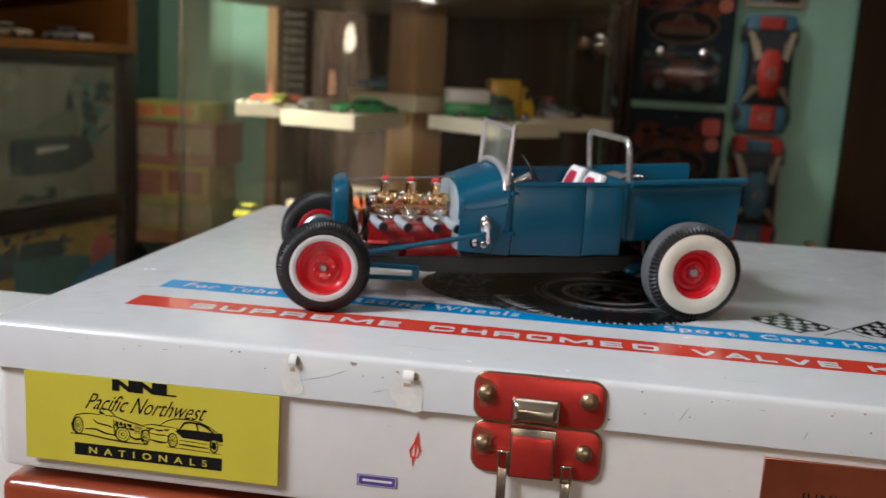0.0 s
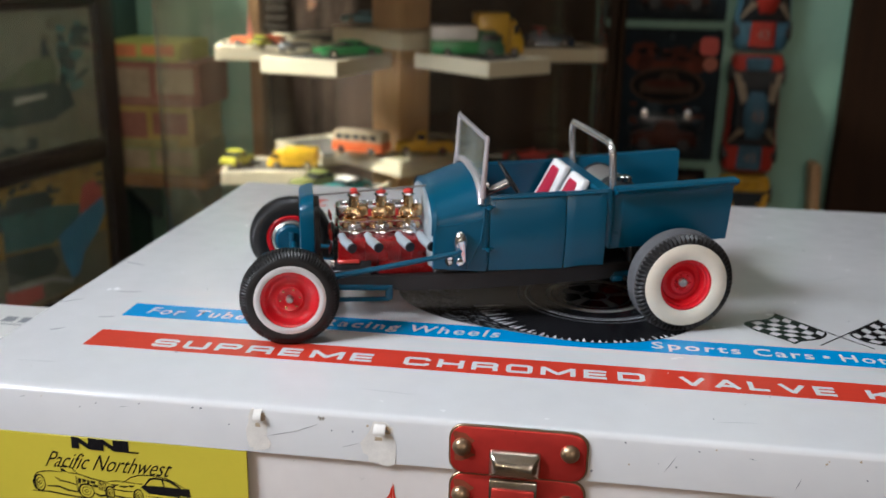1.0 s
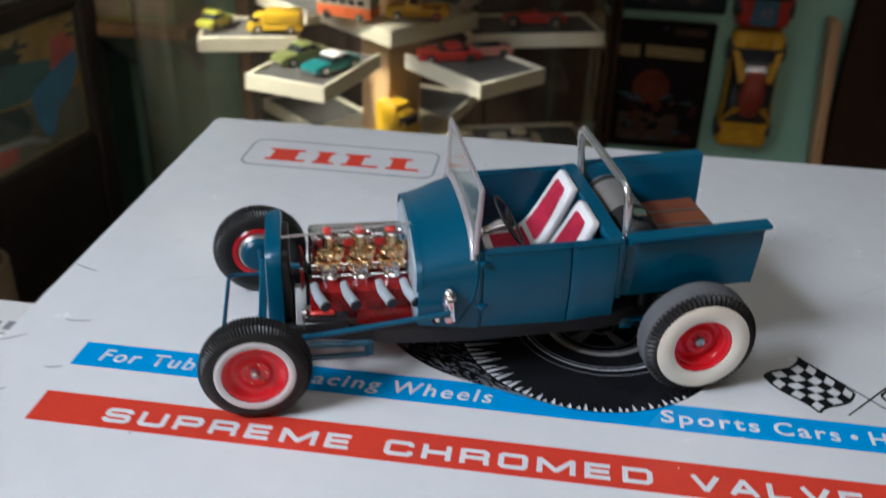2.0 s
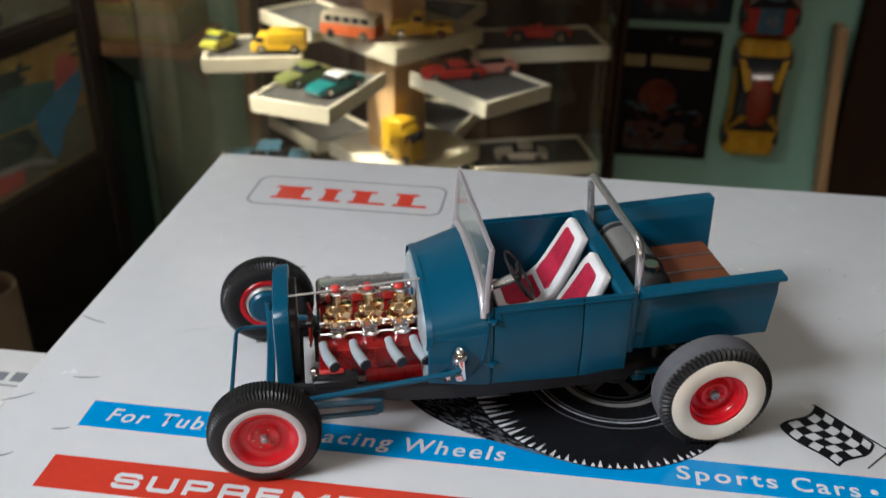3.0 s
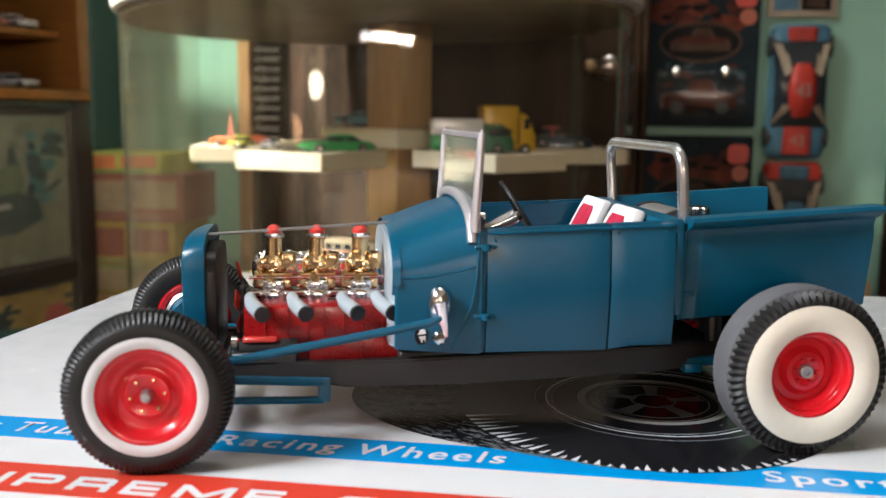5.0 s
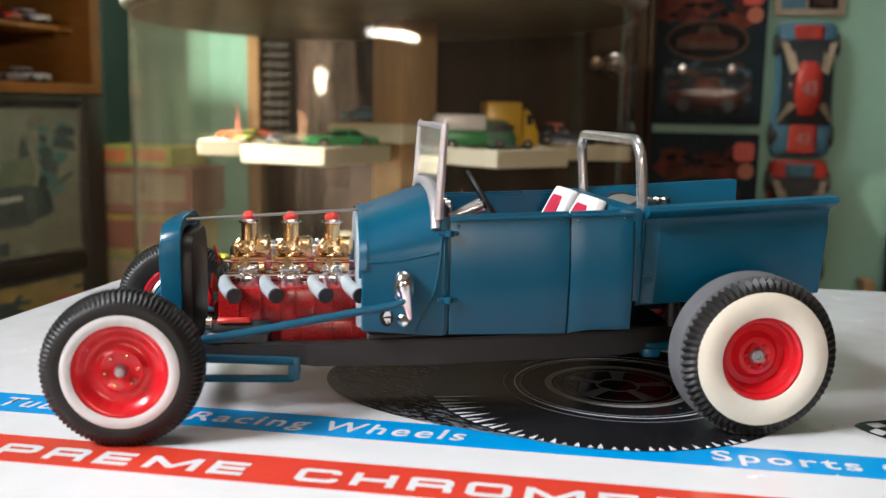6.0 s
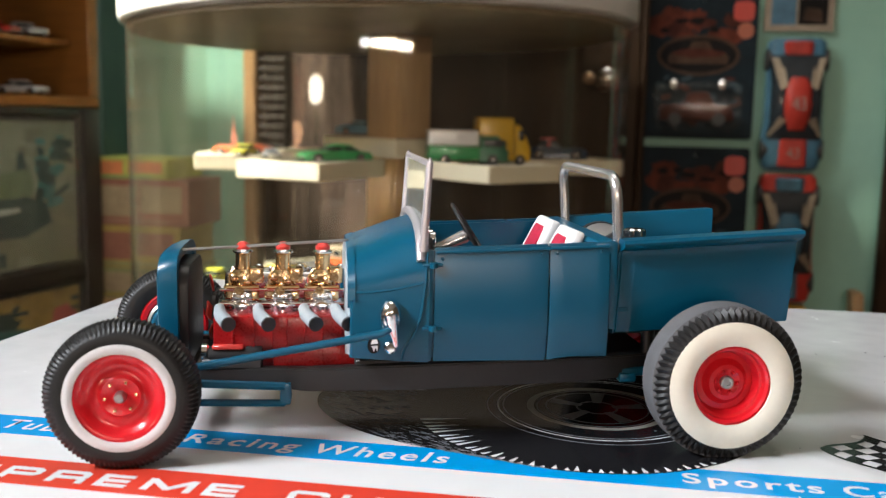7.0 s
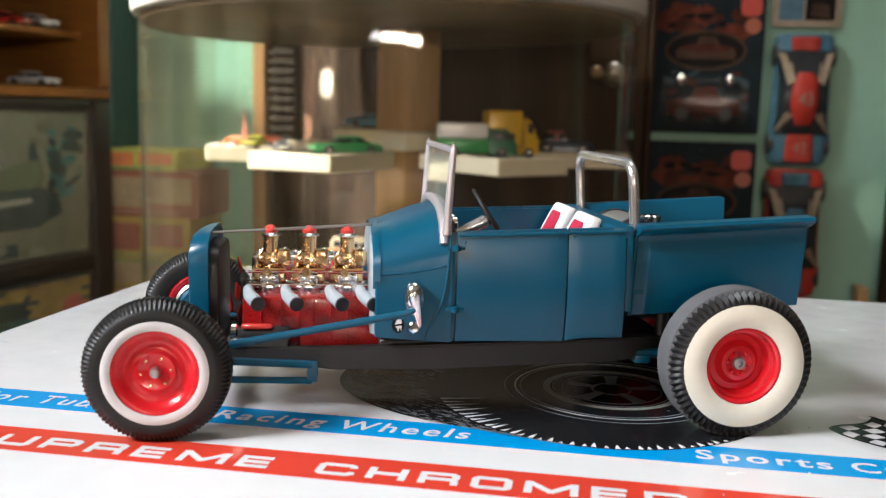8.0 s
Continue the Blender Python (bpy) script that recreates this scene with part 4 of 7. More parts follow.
        add_loft(bm, [[(x, y, z) for x, z in rounded(xa + 0.15, xb - 0.15, z0 - 0.5, z0 + 0.5, 0.4, 3)] for y, z0 in ((top_ - 4.3, 1.9), (top_ - 6.5, 2.5), (top_ - 16.5, 2.9))])
        part("bail_strap", bm, nickel, low, "bright flat bail strap")
    # copper plate
    bm = bm_new()
    add_box(bm, 114.0, 176.0, -38.0, -14.6, 0.1, 1.0, 0.12, 1)
    plate = part("copper_plate", bm, copper_plate, root, "copper coloured award plate", at=front)
    for word, x0, x1 in (("JUNIOR", 122.8, 136.5), ("DIVISION", 139.4, 157.6)):
        lettering("lettering", word, print_black, plate, x0, -24.6, 1.04, x1 - x0, 2.6, gap=1.15)
    bm = bm_new()
    add_box(bm, 19.0, 29.0, -33.2, -30.2, 0.02, 0.12)
    dec = part("purple_label", bm, purple_print, root, "small purple label", at=front)
    bm = bm_new()
    for a, b, c, d in ((19.3, 28.7, -30.5, -30.38), (19.3, 28.7, -33.0, -32.88), (19.3, 19.42, -32.88, -30.5), (28.58, 28.7, -32.88, -30.5)):
        add_box(bm, a, b, c, d, 0.12, 0.15)
    part("pale_edge", bm, tape_white, dec)
    bm = bm_new()
    add_box(bm, 20.4, 27.8, -32.0, -31.4, 0.12, 0.15)
    part("pale_bar", bm, tape_white, dec)
    bm = bm_new()
    for pts in ([(33.6, -17.6), (32.7, -20.6), (31.6, -22.6), (32.0, -24.6), (32.3, -24.4), (32.1, -22.8), (33.1, -20.8)], [(33.7, -17.8), (33.0, -20.8), (32.9, -24.2), (33.2, -24.2), (33.5, -20.8)],
                [(33.7, -17.8), (33.6, -21.0), (34.0, -22.8), (33.5, -24.6), (33.8, -24.6), (34.5, -22.6), (34.0, -20.6)], [(32.3, -24.2), (33.6, -24.3), (33.0, -25.0), (32.6, -27.0), (32.4, -25.0)]):
        add_prism(bm, pts, 0.02, 0.1, "z")
    part("red_mark", bm, print_red, body, "small red flame mark", at=front)
    return root


metal_case()

# ---- round showcase with star-shaped shelves ----
CX, CY = -0.086, 0.591
LEVELS = (1.0205, 0.917, 0.8135)
ANGLES = (-105, -43, -165, 17, 77, 137)


def showcase():
    root = thing("round_showcase", pose(CX, CY, 0), "round clear showcase with cream star-shaped shelves on an oak post", "showcase")
    bm = bm_new()
    add_lathe(bm, [(0.17, 0.0), (0.185, 0.01), (0.185, 0.03), (0.205, 0.04), (0.205, 0.68), (0.2, 0.69), (0.05, 0.69)], 64)
    part("base", bm, disc_white, root, "white round base", unit=1)
    bm = bm_new()
    add_lathe(bm, [(0.05, 0.0), (0.191, 0.0), (0.195, 0.002), (0.196, 0.006), (0.196, 0.030), (0.194, 0.034), (0.05, 0.035)], 96)
    top = part("top_disc", bm, disc_white, root, "white round top board", pose(-0.008, 0, 1.1285, 0, -1.1, 0), unit=1)
    bm = bm_new()
    add_lathe(bm, [(0.02, -0.0045), (0.188, -0.0045), (0.1895, -0.0035), (0.1895, -0.0004), (0.02, -0.0004)], 96)
    part("underside_board", bm, disc_underside, top, "brown underside", unit=1)
    bm = bm_new()
    n = 96
    r = 0.1905
    rows = [[bm.verts.new((-0.008 + r * math.cos(2 * math.pi * i / n), r * math.sin(2 * math.pi * i / n), z)) for i in range(n)] for z in (0.69, 1.128)]
    for i in range(n):
        j = (i + 1) % n
        if 13 <= i < 35:
            continue
        bm.faces.new((rows[0][i], rows[0][j], rows[1][j], rows[1][i]))
    cover = part("clear_cover", bm, case_glass, root, "curved clear plastic cover, open at the back", unit=1)
    cover.visible_shadow = False
    bm = bm_new()
    add_box(bm, -0.018, 0.018, -0.018, 0.018, 0.69, 1.128, 0.002, 2)
    part("post", bm, post_wood, root, "square oak centre post", at=pose(0.006, 0.0, 0, 0, 0, 52), unit=1)
    for z in LEVELS:
        bm = bm_new()
        add_box(bm, -0.047, 0.047, -0.047, 0.047, z + 0.012, z + 0.026, 0.0015, 2)
        part("core_shelf", bm, shelf_cream, root, "cream square core shelf", at=pose(0.012, 0.002, 0, 0, 0, 50), unit=1)
        for a in ANGLES:
            m = pose(0, 0, z, 0, 0, a)
            bm = bm_new()
            x0, x1, w, t = 0.070, {-165: 0.148, 17: 0.180}.get(a, 0.158), 0.032, 0.012
            add_box(bm, x0, x1, -w, w, 0.0, 0.009, 0.0008, 1)
            for b0, b1, c0, c1 in ((x0, x1, -w, -w + 0.003), (x0, x1, w - 0.003, w), (x1 - 0.003, x1, -w + 0.003, w - 0.003)):
                add_box(bm, b0, b1, c0, c1, 0.008, t, 0.0006, 1)
            tray = part("tray", bm, shelf_cream, root, "cream tray with a grey felt bottom", at=m, unit=1)
            bm = bm_new()
            add_box(bm, x0 + 0.002, x1 - 0.0032, -w + 0.0032, w - 0.0032, 0.0088, 0.0098)
            part("felt", bm, felt_grey, tray, unit=1)
    return root


showcase()


def toy_paint(name, colour):
    return material(name, colour, 0.28, 0.05, 0.1, 120, 0.03, 0.3)


TOY = {n: toy_paint("toy_" + n, c) for n, c in dict(
    sand=(0.42, 0.36, 0.26), green=(0.03, 0.28, 0.08), dark_green=(0.02, 0.14, 0.07), white=(0.80, 0.79, 0.76), yellow=(0.72, 0.44, 0.02), red=(0.55, 0.035, 0.025),
    orange=(0.62, 0.13, 0.04), lime=(0.50, 0.50, 0.05), teal=(0.01, 0.20, 0.20), olive=(0.20, 0.22, 0.07), blue=(0.03, 0.10, 0.22),
    navy=(0.02, 0.05, 0.10), pink=(0.60, 0.24, 0.18), silver=(0.45, 0.46, 0.48), lightblue=(0.12, 0.28, 0.38), cream=(0.62, 0.55, 0.40)).items()}
toy_window = material("toy_window", (0.02, 0.025, 0.03), 0.12, 0, 0.2, 100)
toy_tyre = material("toy_tyre", (0.02, 0.02, 0.02), 0.6, 0, 0.2, 200)


def toy_wheels(root, xs, y, r, w, hub=None):
    for x in xs:
        for s in (-1, 1):
            bm = bm_new()
            add_lathe(bm, [(r * 0.5, -w), (r * 0.9, -w), (r, -w * 0.7), (r, w * 0.7), (r * 0.9, w), (r * 0.5, w)], 18, "y", (x, s * y, r))
            wh = part("wheel", bm, toy_tyre, root)
            bm = bm_new()
            add_lathe(bm, [(r * 0.5, 0), (r * 0.48, w * 0.5), (r * 0.15, w * 0.8), (0.02, w * 0.85)][::1], 14, "y", (x, s * y + (w * 0.55 if s > 0 else -w * 1.35), r))
            part("hub", bm, hub or chrome, wh)


def section(hw, z0, z1, x, crown=0.25, n=5):
    """A body section: flat bottom, upright sides and a crowned top."""
    pts = [(x, -hw, z0), (x, -hw, z0 + (z1 - z0) * (1 - crown))]
    for i in range(1, n):
        t = i / n
        a = math.pi * (1 - t)
        pts.append((x, hw * math.copysign(abs(math.cos(a)) ** 0.5, math.cos(a)), z0 + (z1 - z0) * (1 - crown) + (z1 - z0) * crown * math.sin(a) ** 0.6))
    return pts + [(x, hw, z0 + (z1 - z0) * (1 - crown)), (x, hw, z0)]


def toy_saloon(m, paint, label, roof=None, length=66, width=26, open_top=False, r=4.6, hood=11.5, top=19, cab=(0.34, 0.80), nose=0.75):
    root = thing("toy_car", m, label, "toy car", "toy cars in the showcase")
    L, h = length, width / 2
    bm = bm_new()
    add_loft(bm, [section(h * k, 3, z, x * L - L / 2) for x, k, z in ((0, 0.72, hood * nose), (0.04, 0.9, hood * 0.86), (0.16, 0.98, hood * 0.97), (0.34, 1, hood), (0.6, 1, hood * 1.04), (0.82, 0.99, hood), (0.95, 0.92, hood * 0.9), (1, 0.8, hood * 0.72))])
    part("body", bm, TOY[paint], root)
    c0, c1 = cab[0] * L - L / 2, cab[1] * L - L / 2
    if not open_top:
        d = (c1 - c0)
        bm = bm_new()
        add_loft(bm, [section(h * k, hood * 0.9, z, c0 + d * x, 0.3) for x, k, z in ((0, 0.86, hood + 0.5), (0.22, 0.80, top - 1.3), (0.75, 0.80, top - 1.3), (1, 0.86, hood + 0.5))])
        part("glasshouse", bm, toy_window, root)
        bm = bm_new()
        add_loft(bm, [section(h * k, z0, z, c0 + d * x, 0.5) for x, k, z0, z in ((0.18, 0.80, top - 2.4, top - 1.4), (0.28, 0.82, top - 2.2, top), (0.7, 0.82, top - 2.2, top), (0.8, 0.8, top - 2.4, top - 1.4))])
        for x in (0.48, ):
            add_box(bm, c0 + d * x - 0.8, c0 + d * x + 0.8, -h * 0.845, h * 0.845, hood, top - 1.2)
        part("roof", bm, TOY[roof or paint], root)
    else:
        bm = bm_new()
        add_box(bm, c0, c1, -h * 0.7, h * 0.7, hood * 0.9, hood * 1.07, 0.8, 2)
        part("cockpit", bm, toy_window, root)
        bm = bm_new()
        add_box(bm, c0 - 1, c0, -h * 0.7, h * 0.7, hood, top - 2, 0.3, 1)
        part("windscreen", bm, model_glass, root)
    for x, k in ((-L / 2 - 0.7, 0.8), (L / 2 - 0.6, 0.85)):
        bm = bm_new()
        add_box(bm, x, x + 1.4, -h * k, h * k, 3.6, 5.6, 0.5, 2)
        part("bumper", bm, chrome, root)
    toy_wheels(root, (-L * 0.31, L * 0.30), h - 1.6, r, 1.8)
    return root


def toy_van(m, cab_paint, box_paint, label, length=68, width=28, top=34, low=None, r=5, tank=False, cab_len=0.3, sill=10):
    root = thing("toy_truck", m, label, "toy truck", "toy cars in the showcase")
    L, h = length, width / 2
    x1 = -L / 2 + cab_len * L
    bm = bm_new()
    add_loft(bm, [section(h * k, 3.5, z, x) for x, k, z in ((-L / 2, 0.86, top * 0.42), (-L / 2 + 2, 0.95, top * 0.5), (-L / 2 + 7, 0.97, top * 0.78), (-L / 2 + 10, 0.97, top * 0.86), (x1, 0.97, top * 0.86))])
    part("cab", bm, TOY[cab_paint], root)
    bm = bm_new()
    add_box(bm, -L / 2 + 6, x1 - 3, -h * 0.985, h * 0.985, top * 0.52, top * 0.74, 0.8, 2)
    add_box(bm, -L / 2 + 1.6, -L / 2 + 7, -h * 0.8, h * 0.8, top * 0.53, top * 0.72, 0.8, 2, Matrix.Translation((0.6, 0, 0)))
    part("glasshouse", bm, toy_window, root)
    bm = bm_new()
    add_box(bm, x1, L / 2, -h, h, 4.5, sill, 0.8, 2)
    part("chassis", bm, TOY[low or cab_paint], root)
    bm = bm_new()
    if tank:
        add_loft(bm, [[(x, k * h * 0.98 * math.cos(2 * math.pi * i / 24), 20 + k * (top - 20) * math.sin(2 * math.pi * i / 24)) for i in range(24)] for x, k in ((x1 + 1, 0.7), (x1 + 3, 0.97), (x1 + 6, 1), (L / 2 - 5, 1), (L / 2 - 2, 0.97), (L / 2, 0.7))])
    else:
        add_box(bm, x1 + 1, L / 2, -h, h, sill, top, 2.4, 3)
    part("load_box", bm, TOY[box_paint], root)
    toy_wheels(root, (-L * 0.30, L * 0.29), h - 1.8, r, 2)
    return root


def toy_bus(m, low_paint, top_paint, label, length=62, width=26, top=30):
    root = thing("toy_bus", m, label, "toy bus", "toy cars in the showcase")
    L, h = length, width / 2
    prof = ((0, 0.84, 0.9), (0.05, 0.95, 0.98), (0.2, 1, 1), (0.8, 1, 1), (0.95, 0.95, 0.98), (1, 0.84, 0.9))
    bm = bm_new()
    add_loft(bm, [section(h * k, 3.5, 15 * z + 1, x * L - L / 2, 0.1) for x, k, z in prof])
    part("body", bm, TOY[low_paint], root)
    bm = bm_new()
    add_loft(bm, [section(h * k * 0.97, 14, top * z, x * L * 0.98 - L * 0.49, 0.45) for x, k, z in prof])
    part("roof", bm, TOY[top_paint], root)
    for s in (-1, 1):
        for i in range(5):
            bm = bm_new()
            x = -L * 0.40 + i * L * 0.165
            add_box(bm, x, x + L * 0.13, s * h * 0.96 - 0.5, s * h * 0.96 + 0.5, 16.8, 22.8, 0.4, 1)
            part("window", bm, toy_window, root)
    toy_wheels(root, (-L * 0.30, L * 0.30), h - 1.5, 4.8, 1.8)
    return root


def toy_pickup(m, paint, label):
    root = thing("toy_pickup", m, label, "toy truck", "toy cars in the showcase")
    bm = bm_new()
    add_loft(bm, [section(12 * k, 3.5, z, x) for x, k, z in ((-33, 0.75, 11), (-31, 0.9, 14), (-20, 0.95, 16), (-14, 1, 16), (-9, 0.95, 26), (2, 0.95, 26.5), (4, 0.98, 14))])
    part("cab", bm, TOY[paint], root)
    bm = bm_new()
    add_box(bm, -8.5, 1, -12.2, 12.2, 17, 23.5, 0.6, 1)
    part("glasshouse", bm, toy_window, root)
    bm = bm_new()
    add_box(bm, 4, 33, -12.5, 12.5, 4, 7, 0.6, 1)
    for a, b, c, d in ((4, 33, -12.5, -11), (4, 33, 11, 12.5), (4, 5.5, -11, 11), (31.5, 33, -11, 11)):
        add_box(bm, a, b, c, d, 7, 13, 0.3, 1)
    part("bed", bm, TOY[paint], root)
    toy_wheels(root, (-21, 20), 11, 5, 2)
    return root


def toy_rod(m, paint, label):
    """A long low open racer with big outer wheels."""
    root = thing("toy_racer", m, label, "toy car", "toy cars in the showcase")
    bm = bm_new()
    add_loft(bm, [section(8 * k, 6, z, x, 0.4) for x, k, z in ((-36, 0.5, 11), (-32, 0.8, 14), (-10, 0.95, 16), (0, 1, 20), (8, 1, 16), (28, 0.95, 17), (36, 0.5, 13))])
    part("body", bm, TOY[paint], root)
    bm = bm_new()
    add_box(bm, -6, 6, -6, 6, 14, 18, 1, 2)
    part("cockpit", bm, toy_window, root)
    for x in (-24, 23):
        bm = bm_new()
        add_tube(bm, [(x, -13, 8), (x, 13, 8)], 1, 8)
        part("axle", bm, steel, root)
    toy_wheels(root, (-24, 23), 13, 8, 2.6, brass_old)
    return root


def toy_boat(m):
    root = thing("toy_sail_racer", m, "orange toy racer with a pale pink sail", "toy car", "toy cars in the showcase")
    bm = bm_new()
    add_loft(bm, [section(9 * k, 4, z, x, 0.4) for x, k, z in ((-30, 0.4, 8), (-24, 0.9, 11), (0, 1, 12), (20, 1, 13), (30, 0.6, 11))])
    part("body", bm, TOY["orange"], root)
    bm = bm_new()
    add_prism(bm, [(-12, 12), (-5, 12), (-9, 42)], -0.5, 0.5, "y", 0.2, 1)
    part("sail", bm, TOY["pink"], root)
    toy_wheels(root, (-20, 18), 9.5, 4, 1.8)
    return root


def spot(level, angle, dist, side, heading, lift=0.0098):
    """A pose on a tray: distance from the post and sideways along the tray, in metres; heading of the car's nose in the world."""
    a = radians(angle)
    x = CX + dist * math.cos(a) - side * math.sin(a)
    y = CY + dist * math.sin(a) + side * math.cos(a)
    return pose(x, y, LEVELS[level] + lift, 0, 0, heading) @ Matrix.Scale(0.76, 4)


# upper shelf
toy_saloon(spot(0, -105, 0.106, 0.012, 38), "green", "bright green low toy sports car", length=66, width=27, top=17)
toy_van(spot(0, -43, 0.103, -0.006, 196), "dark_green", "white", "green toy milk truck with a white load box", length=74, width=30, top=32, low="green", cab_len=0.36, sill=17)
toy_van(spot(0, -43, 0.110, 0.020, 200), "yellow", "yellow", "yellow toy delivery van", length=50, width=26, top=44)
toy_boat(spot(0, -165, 0.115, 0.008, 5))
toy_saloon(spot(0, -165, 0.112, 0.022, 80), "lime", "small yellow toy car", length=30, width=18, top=13, hood=8, r=3)
toy_saloon(spot(0, 17, 0.132, -0.008, 190), "navy", "dark blue vintage toy car with a red seat", length=64, width=25, top=25, hood=15, r=6.5, cab=(0.45, 0.85), roof="red")
toy_saloon(spot(0, 137, 0.03, 0.0, 160, 0.0265), "lightblue", "pale blue toy saloon car", length=78, width=24, top=16)
toy_saloon(spot(0, -150, 0.10, 0.028, 120), "silver", "small silver toy racer", length=26, width=14, top=10, hood=7, r=3)
# middle shelf
toy_saloon(spot(1, -105, 0.108, -0.016, 55), "olive", "olive green toy saloon car", length=60, width=23, top=18)
toy_saloon(spot(1, -105, 0.116, 0.014, 60), "teal", "teal and white toy convertible", length=62, width=24, top=17, roof="white")
toy_saloon(spot(1, -43, 0.096, -0.010, 20), "red", "red low toy sports car", length=64, width=26, top=16)
toy_saloon(spot(1, -43, 0.104, 0.018, 24), "pink", "faded pink open toy roadster", length=58, width=22, top=16, open_top=True)
toy_saloon(spot(1, -165, 0.137, -0.004, 255), "lime", "lime yellow toy car seen from its nose", length=44, width=22, top=19, hood=12)
toy_van(spot(1, -165, 0.088, 0.010, 10), "yellow", "yellow", "yellow toy camper van with a white raised roof", length=58, width=24, top=24)
toy_bus(spot(1, -165, 0.030, 0.030, -14, 0.0265), "orange", "sand", "orange and cream toy bus", top=27)
toy_pickup(spot(1, -10, 0.036, -0.020, 8, 0.0265), "yellow", "yellow toy tow truck")
toy_rod(spot(1, 17, 0.126, -0.004, 8), "red", "red open-wheel toy racer with brass hubs")
# lowest shelf
toy_van(spot(2, -60, 0.036, 0.0, 150, 0.0265), "yellow", "yellow", "yellow toy van on the lowest tray", length=44, width=26, top=46)
toy_saloon(spot(2, -105, 0.115, 0.0, 10), "blue", "dark blue toy saloon car", length=62, width=24, top=18)
toy_saloon(spot(2, 17, 0.115, -0.01, 10), "cream", "cream toy saloon car", length=62, width=24, top=18)
toy_saloon(spot(2, -165, 0.108, 0.0, 6), "lightblue", "long pale blue toy saloon car on the lowest tray", length=96, width=34, top=27, hood=17, r=6)

# ---- the model hot rod; x runs from the front axle to the tail, y to its far side, millimetres ----
YC = 33.0


def tyre_mesh(R, rim, y0, y1, lugs, groove, shoulder):
    """A tyre turned round y with cut shoulders: every other segment of the shoulder is sunk."""
    bm = bm_new()
    n = lugs * 2
    w = y1 - y0
    prof = [(rim, y0 + w * 0.10), (rim + (R - rim) * 0.35, y0 + 0.02), (R - shoulder * 1.35, y0 + 0.05), (R - shoulder, y0 + 0.30), (R - shoulder * 0.35, y0 + 0.85), (R, y0 + 1.7),
            (R + 0.05, (y0 + y1) / 2), (R, y1 - 1.7), (R - shoulder * 0.35, y1 - 0.85), (R - shoulder, y1 - 0.30), (R - shoulder * 1.35, y1 - 0.05), (rim + (R - rim) * 0.35, y1 - 0.02), (rim, y1 - w * 0.10)]
    cut = {3: groove * 0.6, 4: groove, 5: groove * 0.7, 7: groove * 0.7, 8: groove, 9: groove * 0.6}
    rings = []
    for k, (r, h) in enumerate(prof):
        ring = []
        for i in range(n):
            a = 2 * math.pi * (i + (0.5 if k in (5, 7) else 0)) / n
            rr = r - (cut.get(k, 0) if i % 2 else 0)
            ring.append(bm.verts.new((rr * math.cos(a), h, rr * math.sin(a))))
        rings.append(ring)
    for a, b in zip(rings, rings[1:] + rings[:1]):
        for i in range(n):
            j = (i + 1) % n
            bm.faces.new((a[i], a[j], b[j], b[i]))
    return bm


def ring_band(bm, r0, r1, y, bulge, n=64):
    add_lathe(bm, [(r0, y), (r0, y - bulge * 0.4), (r0 * 0.7 + r1 * 0.3, y - bulge), (r0 * 0.3 + r1 * 0.7, y - bulge), (r1, y - bulge * 0.35), (r1, y + 0.25)], n, "y", close=True)


